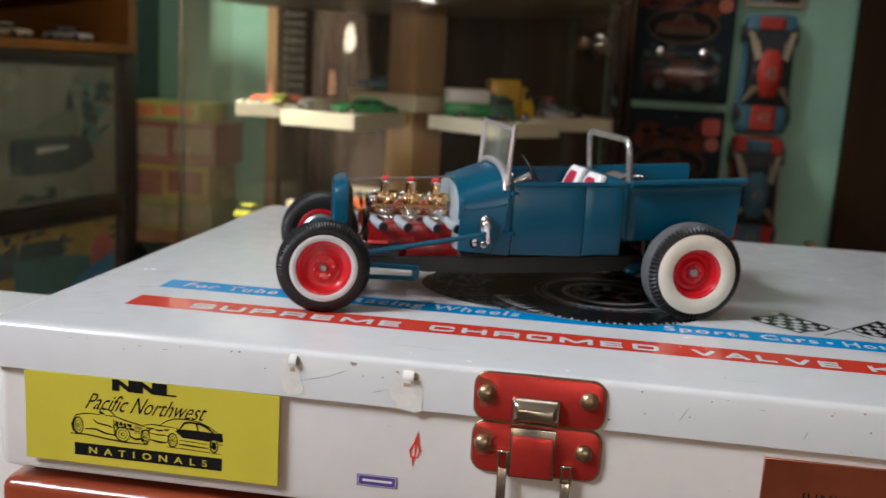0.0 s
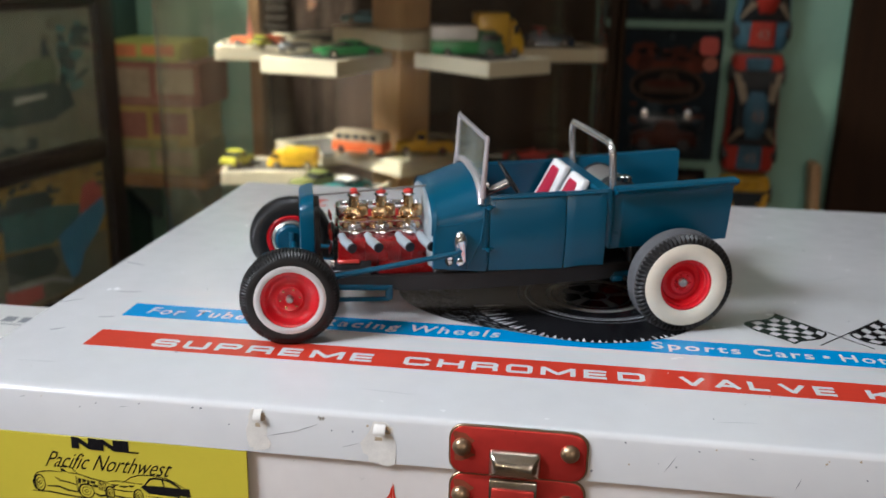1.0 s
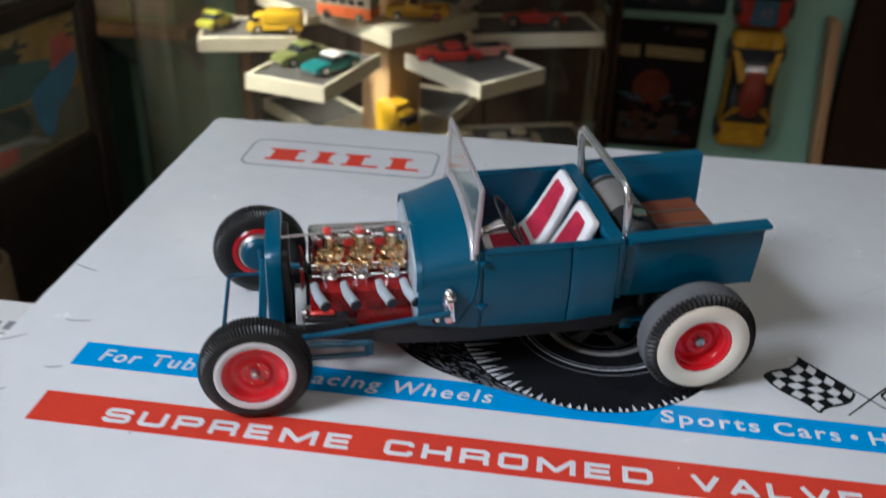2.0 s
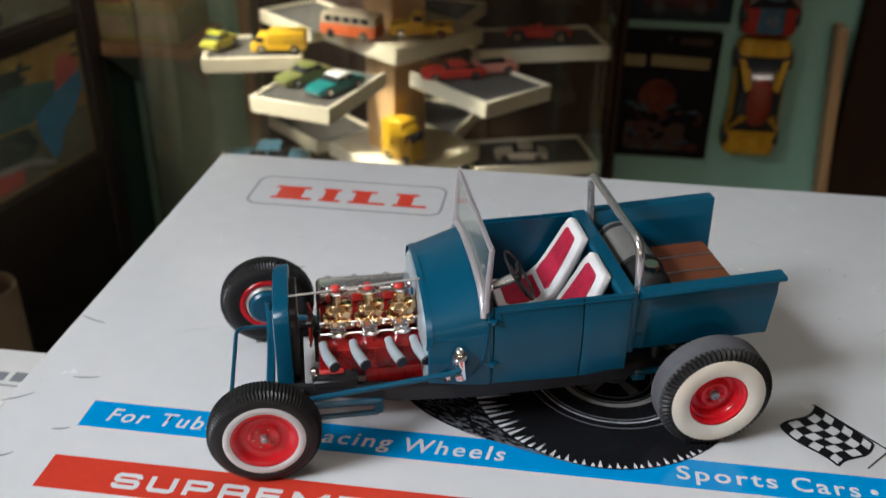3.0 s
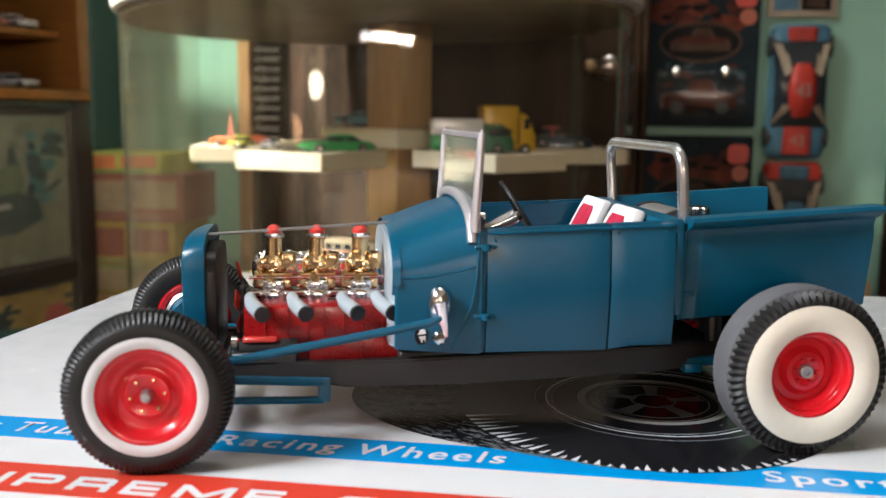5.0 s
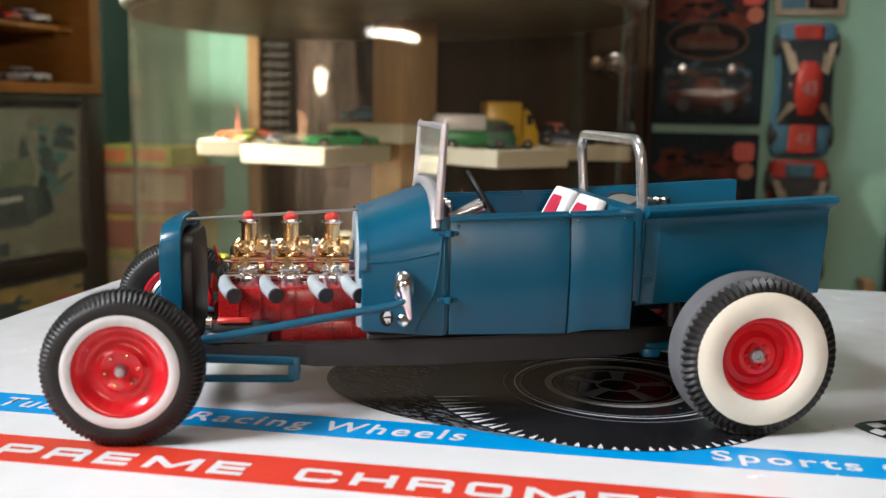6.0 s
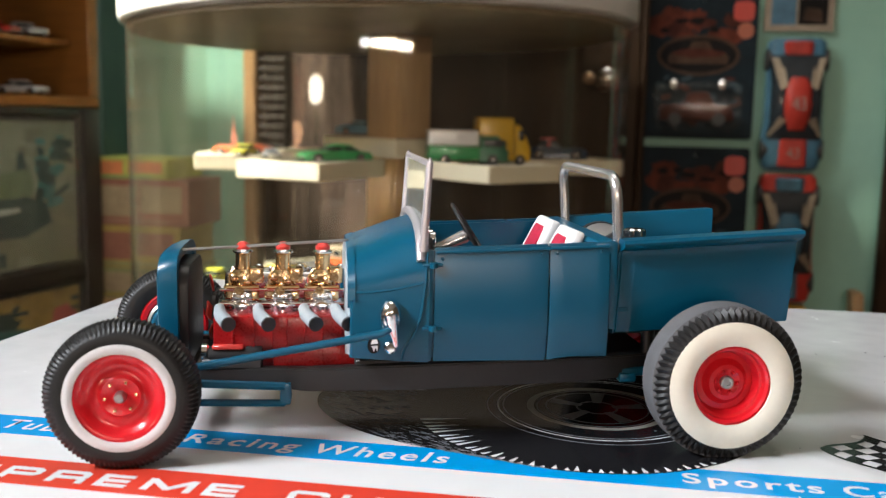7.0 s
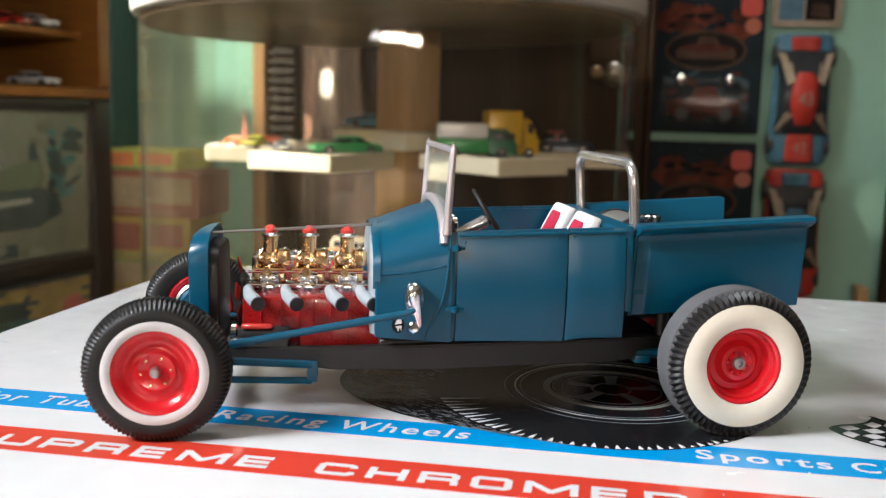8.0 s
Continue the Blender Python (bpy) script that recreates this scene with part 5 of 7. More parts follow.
def wheel(root, name, x, z, outer_y, R, width, front, mirror, lugs):
    """Rim with tyre, whitewall and hub. Built with its outer face at y = 0, then set or mirrored into place."""
    at = pose(x * MM, outer_y * MM, z * MM) @ (Matrix.Diagonal((1, -1, 1, 1)) if mirror else Matrix.Identity(4)) @ Matrix.Rotation(radians(9 if front else 24), 4, "Y")
    ri = 7.7 if front else 7.4
    wo = 9.45 if front else 11.7
    y0 = 0.9 if front else 0.5
    bm = bm_new()
    if front:
        prof = [(0.9, y0 + 1.3), (2.2, y0 + 1.2), (3.3, y0 + 0.9), (3.7, y0 + 1.15), (4.0, y0 + 1.35), (5.3, y0 + 1.4), (5.9, y0 + 1.05), (6.4, y0 + 0.5), (7.2, y0 + 0.1), (7.75, y0 + 0.1), (7.8, y0 + 1.0), (7.8, width - 1.0), (7.2, width - 0.4), (6.2, width - 0.6), (6.0, width - 2.0), (0.9, width - 2.2)]
    else:
        prof = [(0.9, y0 + 2.6), (1.9, y0 + 2.5), (2.5, y0 + 2.1), (3.3, y0 + 2.2), (3.9, y0 + 2.9), (4.3, y0 + 3.3), (5.4, y0 + 3.4), (5.6, y0 + 2.4), (6.0, y0 + 1.7), (6.5, y0 + 1.6), (6.6, y0 + 0.5), (7.0, y0 + 0.1), (7.5, y0 + 0.15), (7.5, y0 + 1.2), (7.5, width - 1.0), (7.0, width - 0.4), (6.2, width - 0.6), (6.0, width - 2.0), (0.9, width - 2.2)]
    add_lathe(bm, prof, 56, "y")
    rim = part(name, bm, wheel_red, root, "glossy red wheel with a whitewall tyre", at=at)
    part("tyre", tyre_mesh(R, ri, 0.55 if front else 0.0, width, lugs, 0.5 if front else 1.0, 1.7 if front else 2.0), rubber, rim, "black rubber tyre with cut tread")
    bm = bm_new()
    ring_band(bm, ri - 0.05, wo, y0 - (0.1 if front else 0.12), 0.32 if front else 0.75)
    part("whitewall", bm, wall_white if front else wall_cream, rim, "white sidewall ring" if front else "wide cream sidewall")
    if not front:
        bm = bm_new()
        add_lathe(bm, [(R - 0.75, 1.8), (R + 0.10, 2.2), (R + 0.14, width - 2.2), (R - 0.75, width - 1.8)], 90, "y", close=True)
        part("tread_face", bm, rubber_worn, rim, "grey worn tread")
    bm = bm_new()
    if front:
        add_lathe(bm, [(1.05, y0 + 1.3), (1.0, y0 + 0.2), (0.75, y0 - 0.3), (0.3, y0 - 0.5), (0.02, y0 - 0.52)], 16, "y")
    else:
        add_lathe(bm, [(1.25, y0 + 2.7), (1.2, y0 + 1.7), (1.0, y0 + 1.5), (0.55, y0 + 1.5), (0.5, y0 + 1.8), (0.02, y0 + 1.8)], 12, "y")
    part("hub_pin", bm, steel, rim, "bare metal axle pin")
    for i in range(6):
        a = 2 * math.pi * i / 6 + 0.3
        bm = bm_new()
        rr, k = (2.6, 1.0) if front else (2.1, 1.3)
        add_lathe(bm, [(0.36 * k, 0.5), (0.36 * k, 0.0), (0.24 * k, -0.3 * k), (0.02, -0.36 * k)], 8, "y", (rr * math.cos(a), y0 + (1.05 if front else 2.25), rr * math.sin(a)))
        part("lug_nut", bm, gold if front else wheel_red, rim)
    if front:
        bm = bm_new()
        add_lathe(bm, [(5.9, width - 1.2), (5.9, width - 0.4), (5.2, width + 0.2), (4.6, width - 0.6)], 40, "y", close=True)
        part("inner_ring", bm, silver_paint, rim, "silver inner wheel ring")
        bm = bm_new()
        add_lathe(bm, [(4.9, width - 1.0), (4.9, width + 0.8), (4.2, width + 1.6), (1.0, width + 1.8)], 40, "y")
        part("brake_drum", bm, blue_paint, rim, "blue brake drum")
    return rim


def mirror_y(bm):
    for v in bm.verts:
        v.co.y = 2 * YC - v.co.y
    return bm


def side_y(z):
    """The near side's outline: a slight belly, drawn in at the sill."""
    t = (z - 17) / 21
    return 10.4 - 0.9 * math.sin(math.pi * min(max(t, 0), 1)) + 0.15 * t


def panel(x0, x1, lo, hi, thick=1.2, off=0.0, nx=8, nz=10):
    """A curved slab of the near side between x0 and x1; lo, hi: heights by x."""
    bm = bm_new()
    outer, inner = [], []
    for i in range(nx + 1):
        x = x0 + (x1 - x0) * i / nx
        a, b = [], []
        for j in range(nz + 1):
            z = lo(x) + (hi(x) - lo(x)) * j / nz
            edge = 0.22 if i in (0, nx) or j in (0, nz) else 0.0
            a.append(bm.verts.new((x, side_y(z) + off + edge, z)))
            b.append(bm.verts.new((x, side_y(z) + off + thick, z)))
        outer.append(a)
        inner.append(b)
    for i in range(nx):
        for j in range(nz):
            bm.faces.new((outer[i][j], outer[i + 1][j], outer[i + 1][j + 1], outer[i][j + 1]))
            bm.faces.new((inner[i][j], inner[i][j + 1], inner[i + 1][j + 1], inner[i + 1][j]))
    for i in range(nx):
        for j in (0, nz):
            bm.faces.new((outer[i][j], outer[i + 1][j], inner[i + 1][j], inner[i][j]))
    for j in range(nz):
        for i in (0, nx):
            bm.faces.new((outer[i][j], outer[i][j + 1], inner[i][j + 1], inner[i][j]))
    return bm


def cowl_ring(x, hw, shoulder, top, e, zb, n=22):
    pts = [(x, YC - hw + 0.5, zb), (x, YC - hw, zb + 3), (x, YC - hw - 0.15, (zb + shoulder) / 2)]
    for i in range(n + 1):
        a = math.pi * i / n
        c, s = math.cos(a), math.sin(a)
        pts.append((x, YC - hw * math.copysign(abs(c) ** (2 / e), c), shoulder + (top - shoulder) * abs(s) ** (2 / e)))
    return pts + [(x, YC + hw + 0.15, (zb + shoulder) / 2), (x, YC + hw, zb + 3), (x, YC + hw - 0.5, zb)]


def bed_z(x):
    return (x - 88) * 0.064


def seat(root, y, w):
    """A bucket seat: a white scooped shell with a red flocked strip down its back and along its cushion."""
    inner = [(61.0, 21.0), (65.0, 20.6), (68.8, 20.9), (72.0, 22.3), (74.6, 25.0), (76.8, 28.8), (78.9, 33.0), (80.9, 37.2), (82.2, 40.0)]
    back = [(61.0, 18.6), (65.4, 18.3), (69.6, 18.5), (73.4, 19.9), (76.4, 22.8), (78.9, 27.4), (81.1, 31.9), (83.2, 36.4), (84.6, 39.2)]
    bm = bm_new()
    rows = []
    for k, (p, q) in enumerate(zip(inner, back)):
        half = w / 2 - (0, 0, 0, 0, 0.1, 0.3, 0.7, 1.2, 2.2)[k]
        rows.append([(p[0], y - half, p[1]), (p[0], y + half, p[1]), (q[0], y + half, q[1]), (q[0], y - half, q[1])])
    add_loft(bm, rows)
    bmesh.ops.recalc_face_normals(bm, faces=bm.faces[:])
    sharp = [e for e in bm.edges if len(e.link_faces) == 2 and e.calc_face_angle() > radians(40)]
    bmesh.ops.bevel(bm, geom=sharp, offset=0.75, segments=3, profile=0.5, affect="EDGES")
    shell = part("seat", bm, seat_white, root, "white bucket seat with a red flocked inset")
    for lo_, hi_, trim in ((3.7, 7.35, 1.9), (0.6, 3.3, 0.1)):
        bm = bm_new()
        rows = []
        for i in range(13):
            u = lo_ + (hi_ - lo_) * i / 12
            j = min(int(u), len(inner) - 2)
            p, q = Vector(inner[j]), Vector(inner[j + 1])
            at = p + (q - p) * (u - j)
            d = (q - p).normalized()
            nrm = Vector((-d.y, d.x))
            half = w / 2 - 2.7 - trim * (i / 12) - (0.6 if i in (0, 12) else 0)
            a, b = at + nrm * 0.32, at - nrm * 0.3
            rows.append([(a.x, y - half, a.y), (a.x, y + half, a.y), (b.x, y + half, b.y), (b.x, y - half, b.y)])
        add_loft(bm, rows)
        part("seat_inset", bm, seat_red, shell, "red flocked seat inset")
    return shell


def hot_rod():
    car = thing("model_hot_rod", pose(0, 0, 1.0, 0, 0, 16.5), "teal blue model hot rod pickup with red whitewall wheels", "model car")
    # wheels
    wheel(car, "wheel", 0, 12.8, 0, 13.0, 7.6, True, False, 92)
    wheel(car, "wheel", 0, 12.8, 66, 13.0, 7.6, True, True, 92)
    wheel(car, "wheel", 107.3, 14.05, -1.2, 14.15, 9.6, False, False, 66)
    wheel(car, "wheel", 107.3, 14.05, 67.2, 14.15, 9.6, False, True, 66)
    # chassis rails
    for s in (0, 1):
        bm = bm_new()
        sec = ((2, 19.8, 2.0, 11.0, 13.2), (12, 18.5, 2.2, 10.2, 13.2), (27, 17.0, 2.4, 9.4, 13.4), (31, 15.6, 2.6, 9.2, 13.6), (52, 13.6, 3.0, 9.8, 14.7), (86, 13.4, 3.0, 11.2, 15.8), (92, 15.0, 3.0, 11.4, 15.8), (118, 17.0, 2.4, 14.0, 17.0))
        add_loft(bm, [[(x, y, z0), (x, y + w, z0), (x, y + w, z1), (x, y, z1)] for x, y, w, z0, z1 in sec])
        bmesh.ops.bevel(bm, geom=bm.edges[:], offset=0.3, segments=2, affect="EDGES")
        part("frame_rail", mirror_y(bm) if s else bm, frame_black, car, "charcoal frame rail")
    for x, z in ((8, 10.5), (60, 10.5), (92, 12.0), (117, 14.5)):
        bm = bm_new()
        add_box(bm, x - 1.5, x + 1.5, 16, 50, z, z + 2.2, 0.3, 1)
        part("crossmember", bm, frame_black, car)
    bm = bm_new()
    add_box(bm, 40, 100, 16.5, 49.5, 13.0, 15.2, 0.4, 1)
    part("floor_pan", bm, black_plastic, car)
    # front axle and steering
    bm = bm_new()
    add_tube(bm, bend([(0.5, 8, 12.4), (0.8, 13, 10.8), (0.8, 20, 8.6), (0.8, 46, 8.6), (0.8, 53, 10.8), (0.5, 58, 12.4)], 3, 5), 1.1, 10)
    part("front_axle", bm, blue_paint, car, "blue dropped front axle")
    bm = bm_new()
    add_tube(bm, bend([(3.5, 12, 9), (-8.5, 14, 10.2), (-8.5, 52, 10.2), (3.5, 54, 9)], 3, 4), 0.55, 8)
    part("tie_rod", bm, blue_paint, car, "thin blue tie rod")
    bm = bm_new()
    for i in range(4):
        add_box(bm, 1.2 - 0.9, 1.2 + 0.9, 15 + i * 2, 51 - i * 2, 10.0 + i * 0.7, 10.55 + i * 0.7, 0.15, 1)
    part("leaf_spring", bm, blue_paint, car, "blue transverse leaf spring")
    for s in (0, 1):
        bm = bm_new()
        add_tube(bm, [(3.0, 12.8, 12.2), (27, 14.6, 10.6)], 0.8, 8)
        add_tube(bm, [(3.0, 12.8, 8.4), (27, 14.6, 7.4)], 0.7, 8)
        part("hairpin_rod", mirror_y(bm) if s else bm, blue_paint, car, "blue hairpin radius rod")
        bm = bm_new()
        add_prism(bm, [(26.2, 7.0), (28.0, 7.2), (28.3, 9), (28.0, 11.2), (26.3, 11.2), (26.0, 9)], 14.0, 15.4, "y", 0.3, 2)
        part("rod_bracket", mirror_y(bm) if s else bm, blue_paint, car, "blue rod bracket")
        bm = bm_new()
        add_tube(bm, [(0.6, 9, 9.5), (0.6, 9, 15.5)], 1.2, 10)
        part("king_pin", mirror_y(bm) if s else bm, blue_paint, car)
    bm = bm_new()
    add_tube(bm, [(2.5, 12.0, 14.0), (12, 11.4, 15.4), (44.2, 7.9, 22.0), (46.2, 7.8, 22.9)], [0.75, 0.75, 0.7, 0.5], 10)
    part("drag_link", bm, blue_paint, car, "blue steering drag link")
    # pitman arm on the cowl side
    bm = bm_new()
    add_loft(bm, [[(46.2 + rx * math.cos(2 * math.pi * i / 18), y, z + rz * math.sin(2 * math.pi * i / 18)) for i in range(18)] for y, rx, rz, z in ((10.2, 2.1, 3.4, 24.6), (9.0, 1.9, 3.1, 24.7), (8.3, 1.3, 2.3, 24.8), (8.0, 0.5, 1.2, 24.9))])
    add_tube(bm, [(46.1, 8.4, 25.5), (46.6, 8.3, 22.5), (47.2, 8.5, 19.6)], [1.25, 0.9, 0.45], 10)
    part("steering_arm", bm, chrome, car, "chrome steering box arm")
    for x, z, r, mt in ((46.3, 19.0, 1.2, chrome), ):
        bm = bm_new()
        add_lathe(bm, [(r, 0.9), (r, 0.1), (r * 0.7, -0.25), (0.02, -0.3)], 14, "y", (x, 9.9, z))
        part("boss", bm, mt, car, "small chrome boss")
    bm = bm_new()
    add_prism(bm, ellipse(43.2, 19.3, 1.15, 1.5, 24)[:24], 10.28, 10.6, "y")
    decal = part("decal", bm, print_black, car, "small black and white round decal")
    for pts in ([(42.6, 19.5), (43.0, 20.4), (43.8, 20.5), (44.0, 19.7), (43.2, 19.6)], [(42.7, 19.2), (43.9, 19.3), (43.9, 18.2), (43.5, 18.9), (43.3, 18.1), (43.0, 18.8)]):
        bm = bm_new()
        add_prism(bm, pts, 10.22, 10.3, "y")
        part("decal_print", bm, print_white, decal)
    # grille shell and radiator
    def shell_ring(x, hw, top, zb, peak):
        pts = []
        for i in range(25):
            a = math.pi * i / 24
            c, s = math.cos(a), math.sin(a)
            pts.append((x, YC - hw * math.copysign(abs(c) ** 0.42, c), top - 6 + 6 * abs(s) ** 0.55 + peak * max(0, s) ** 6))
        return [(x, YC - hw * 0.9, zb)] + pts + [(x, YC + hw * 0.9, zb)]
    bm = bm_new()
    out = [shell_ring(x, hw, t, zb, pk) for x, hw, t, zb, pk in ((2.9, 11.6, 33.2, 11.5, 0.0), (3.2, 12.4, 34.0, 11, 0.1), (5.0, 13.0, 34.7, 10.8, 0.2), (6.8, 13.1, 34.9, 10.8, 0.2), (7.0, 12.7, 34.5, 10.9, 0.1), (6.8, 11.6, 33.2, 11.5, 0.0), (4.2, 10.4, 31.8, 12, 0), (2.9, 11.0, 32.6, 11.8, 0.0))]
    vr = [[bm.verts.new(p) for p in ring] for ring in out]
    for a, b in zip(vr, vr[1:] + vr[:1]):
        for i in range(len(a) - 1):
            bm.faces.new((a[i], a[i + 1], b[i + 1], b[i]))
    for k in (0, -1):
        bm.faces.new([r[k] for r in vr])
    part("grille_shell", bm, blue_paint, car, "blue rounded grille shell")
    bm = bm_new()
    add_prism(bm, rounded(YC - 10.6, YC + 10.6, 11.5, 31.9, 4, 4), 4.6, 8.6, "x", 0.4, 2)
    part("radiator", bm, black_plastic, car, "black radiator core")
    for i in range(17):
        bm = bm_new()
        y = YC - 9.6 + i * 1.2
        add_box(bm, 3.9, 4.6, y - 0.22, y + 0.22, 12.5, 31.2)
        part("grille_bar", bm, black_plastic, car)
    bm = bm_new()
    add_tube(bm, [(6.6, YC - 6, 34.5), (38.9, YC - 5, 36.5)], 0.3, 8)
    part("stay_rod", bm, steel, car, "thin grey stay rod")
    # fan and front drive
    bm = bm_new()
    for i in range(4):
        a = 45 + 90 * i
        add_box(bm, 12.0, 12.5, -1.1, 1.1, 1.5, 5.0, 0.2, 1, Matrix.Translation((0, YC, 22)) @ Matrix.Rotation(radians(a), 4, "X") @ Matrix.Rotation(radians(18), 4, "Z"))
    part("fan", bm, cap_red, car, "red cooling fan")
    bm = bm_new()
    add_lathe(bm, [(3.0, 11.9), (3.0, 12.6), (1.6, 13.0), (1.6, 15)], 20, "x", (0, YC, 22))
    add_lathe(bm, [(4.0, 12.4), (4.0, 13.8), (2.0, 14.2), (2.0, 15.5)], 20, "x", (0, YC, 15.5))
    part("pulley", bm, black_plastic, car, "black pulleys")
    # engine
    bm = bm_new()
    add_box(bm, 14, 41, 24.5, 41.5, 10.8, 22.0, 0.8, 2)
    add_box(bm, 24.5, 41.3, 19.3, 46.7, 11.6, 17.0, 0.3, 2)
    part("engine_block", bm, engine_red, car, "deep red engine block")
    for s in (0, 1):
        bm = bm_new()
        add_box(bm, 13.4, 41.2, 19.5, 27.5, 16.4, 22.9, 0.35, 2)
        head = part("cylinder_head", mirror_y(bm) if s else bm, engine_red, car, "deep red cylinder head")
        for x in (17.0, 20.9, 24.4, 27.2, 30.6, 33.9, 37.4):
            bm = bm_new()
            add_box(bm, x - 0.16, x + 0.16, 19.28, 19.7, 12.4 if x > 25 else 16.7, 22.5, 0.08, 1)
            part("casting_seam", mirror_y(bm) if s else bm, engine_red, head)
    bm = bm_new()
    add_box(bm, 13.8, 40.0, 28.0, 37.0, 21.8, 24.6, 0.6, 2)
    for i in range(3):
        add_box(bm, 16.2 + i * 7.75, 20.4 + i * 7.75, 25.8, 31.5, 23.6, 25.6, 0.4, 2)
    for i in range(6):
        add_ball(bm, (16.5 + i * 4.2, 37.6, 29.4), 0.9, n=8)
    part("intake_manifold", bm, chrome, car, "chrome intake manifold")
    bm = bm_new()
    add_box(bm, 13.6, 40.2, 38.0, 46.0, 24.4, 28.4, 1.2, 3)
    cover = part("valve_cover", bm, polished_bar, car, "polished metal valve cover")
    for x0_, x1_ in ((16.0, 19.4), (22.6, 27.4), (30.6, 35.4)):
        bm = bm_new()
        add_box(bm, x0_, x1_, 37.7, 38.4, 25.2, 27.4, 0.25, 2)
        part("cover_inset", bm, cap_red, cover, "red painted inset")
    for i in range(7):
        bm = bm_new()
        add_lathe(bm, [(0.55, 28.2), (0.55, 29.0), (0.35, 29.4), (0.02, 29.45)], 10, "z", (15.4 + 3.85 * i, 39.4, 0))
        part("cover_bolt", bm, chrome, cover)
    bm = bm_new()
    add_box(bm, 14.2, 39.8, 29.5, 38.0, 22.4, 24.8, 0.5, 2)
    part("valley_cover", bm, engine_red, car, "deep red engine valley")
    bm = bm_new()
    add_tube(bm, [(38.2, 35.0, 23.5), (38.2, 35.0, 29.6)], [0.9, 0.8], 10)
    part("ignition_coil", bm, blue_paint, car, "small blue ignition coil")
    bm = bm_new()
    add_tube(bm, [(14, 25.6, 26.9), (38, 25.6, 26.9)], 0.32, 8)
    add_tube(bm, [(14, 24.4, 24.4), (38, 24.4, 24.4)], 0.32, 8)
    part("fuel_line", bm, chrome, car, "thin chrome fuel line")
    for i in range(3):
        x = 18.3 + 7.75 * i
        yy = 28.2
        bm = bm_new()
        add_lathe(bm, [(1.8, 21.6), (2.3, 22.0), (2.3, 24.2), (1.5, 24.8)], 14, "z", (x, yy - 3.2, 0))
        add_lathe(bm, [(2.5, 25.0), (2.6, 25.6), (2.3, 26.4), (1.6, 26.6)], 14, "z", (x, yy - 1.0, 0))
        add_box(bm, x - 2.0, x + 2.0, yy - 3.4, yy - 1.4, 24.6, 26.4, 0.4, 2)
        part("carburettor_base", bm, chrome, car, "chrome carburettor base")
        bm = bm_new()
        add_lathe(bm, [(2.2, 25.4), (2.6, 25.9), (2.6, 26.8), (1.9, 27.2), (1.9, 27.9), (2.8, 28.4), (2.8, 29.6), (1.9, 30.2), (1.5, 30.6), (1.45, 33.6), (1.65, 33.8), (1.65, 34.1)], 18, "z", (x, yy, 0))
        add_box(bm, x + 1.4, x + 4.0, yy - 1.6, yy + 1.4, 27.9, 31.2, 0.5, 2)
        add_box(bm, x - 3.6, x - 1.4, yy - 2.6, yy + 0.6, 24.9, 27.8, 0.5, 2)
        add_box(bm, x + 1.0, x + 3.2, yy - 2.6, yy - 0.4, 24.6, 26.6, 0.4, 2)
        add_ball(bm, (x + 1.0, yy - 2.5, 28.9), 1.05, n=10)
        add_ball(bm, (x - 1.6, yy - 2.2, 29.4), 0.85, n=8)
        add_ball(bm, (x - 0.2, yy - 2.6, 26.3), 0.9, n=8)
        add_tube(bm, [(x - 3.0, yy - 2.5, 27.3), (x + 3.2, yy - 2.5, 27.3)], 0.5, 8)
        for a in range(6):
            ang = radians(30 + 60 * a)
            add_ball(bm, (x + 2.55 * math.cos(ang), yy + 2.55 * math.sin(ang), 28.0), 0.42, n=6)
        add_lathe(bm, [(0.9, -3.6), (0.9, -3.1), (0.6, -3.0), (0.6, -2.2)], 10, "y", (x + 2.3, yy, 29.6))
        add_lathe(bm, [(0.8, -3.9), (0.8, -3.3), (0.5, -3.2), (0.5, -2.2)], 10, "y", (x - 0.6, yy, 27.0))
        add_tube(bm, [(x - 2.4, yy - 1.8, 26.0), (x - 2.6, yy - 2.0, 29.6), (x - 1.6, yy - 1.6, 31.0)], 0.3, 6)
        part("carburettor", bm, gold, car, "gold carburettor with a tall stack")
        bm = bm_new()
        for a in range(5):
            ang = radians(180 + 36 * a + 18)
            add_ball(bm, (x + 2.2 * math.cos(ang), yy - 3.2 + 1.6 * math.sin(ang), 24.0), 0.5, n=6)
        add_lathe(bm, [(1.2, 20.6), (1.5, 21.0), (1.5, 21.9), (1.0, 22.2)], 12, "z", (x, yy - 3.4, 0))
        part("float_bowl", bm, chrome, car, "chrome float bowl")
        bm = bm_new()
        add_lathe(bm, [(1.95, 34.0), (2.0, 34.25), (1.5, 34.5), (1.35, 34.7)], 18, "z", (x, yy, 0))
        part("stack_collar", bm, chrome, car)
        bm = bm_new()
        add_lathe(bm, [(1.4, 34.6), (1.45, 35.2), (0.95, 35.8), (0.45, 36.1), (0.02, 36.15)], 16, "z", (x, yy, 0))
        part("stack_cap", bm, cap_red, car, "red stack cap")
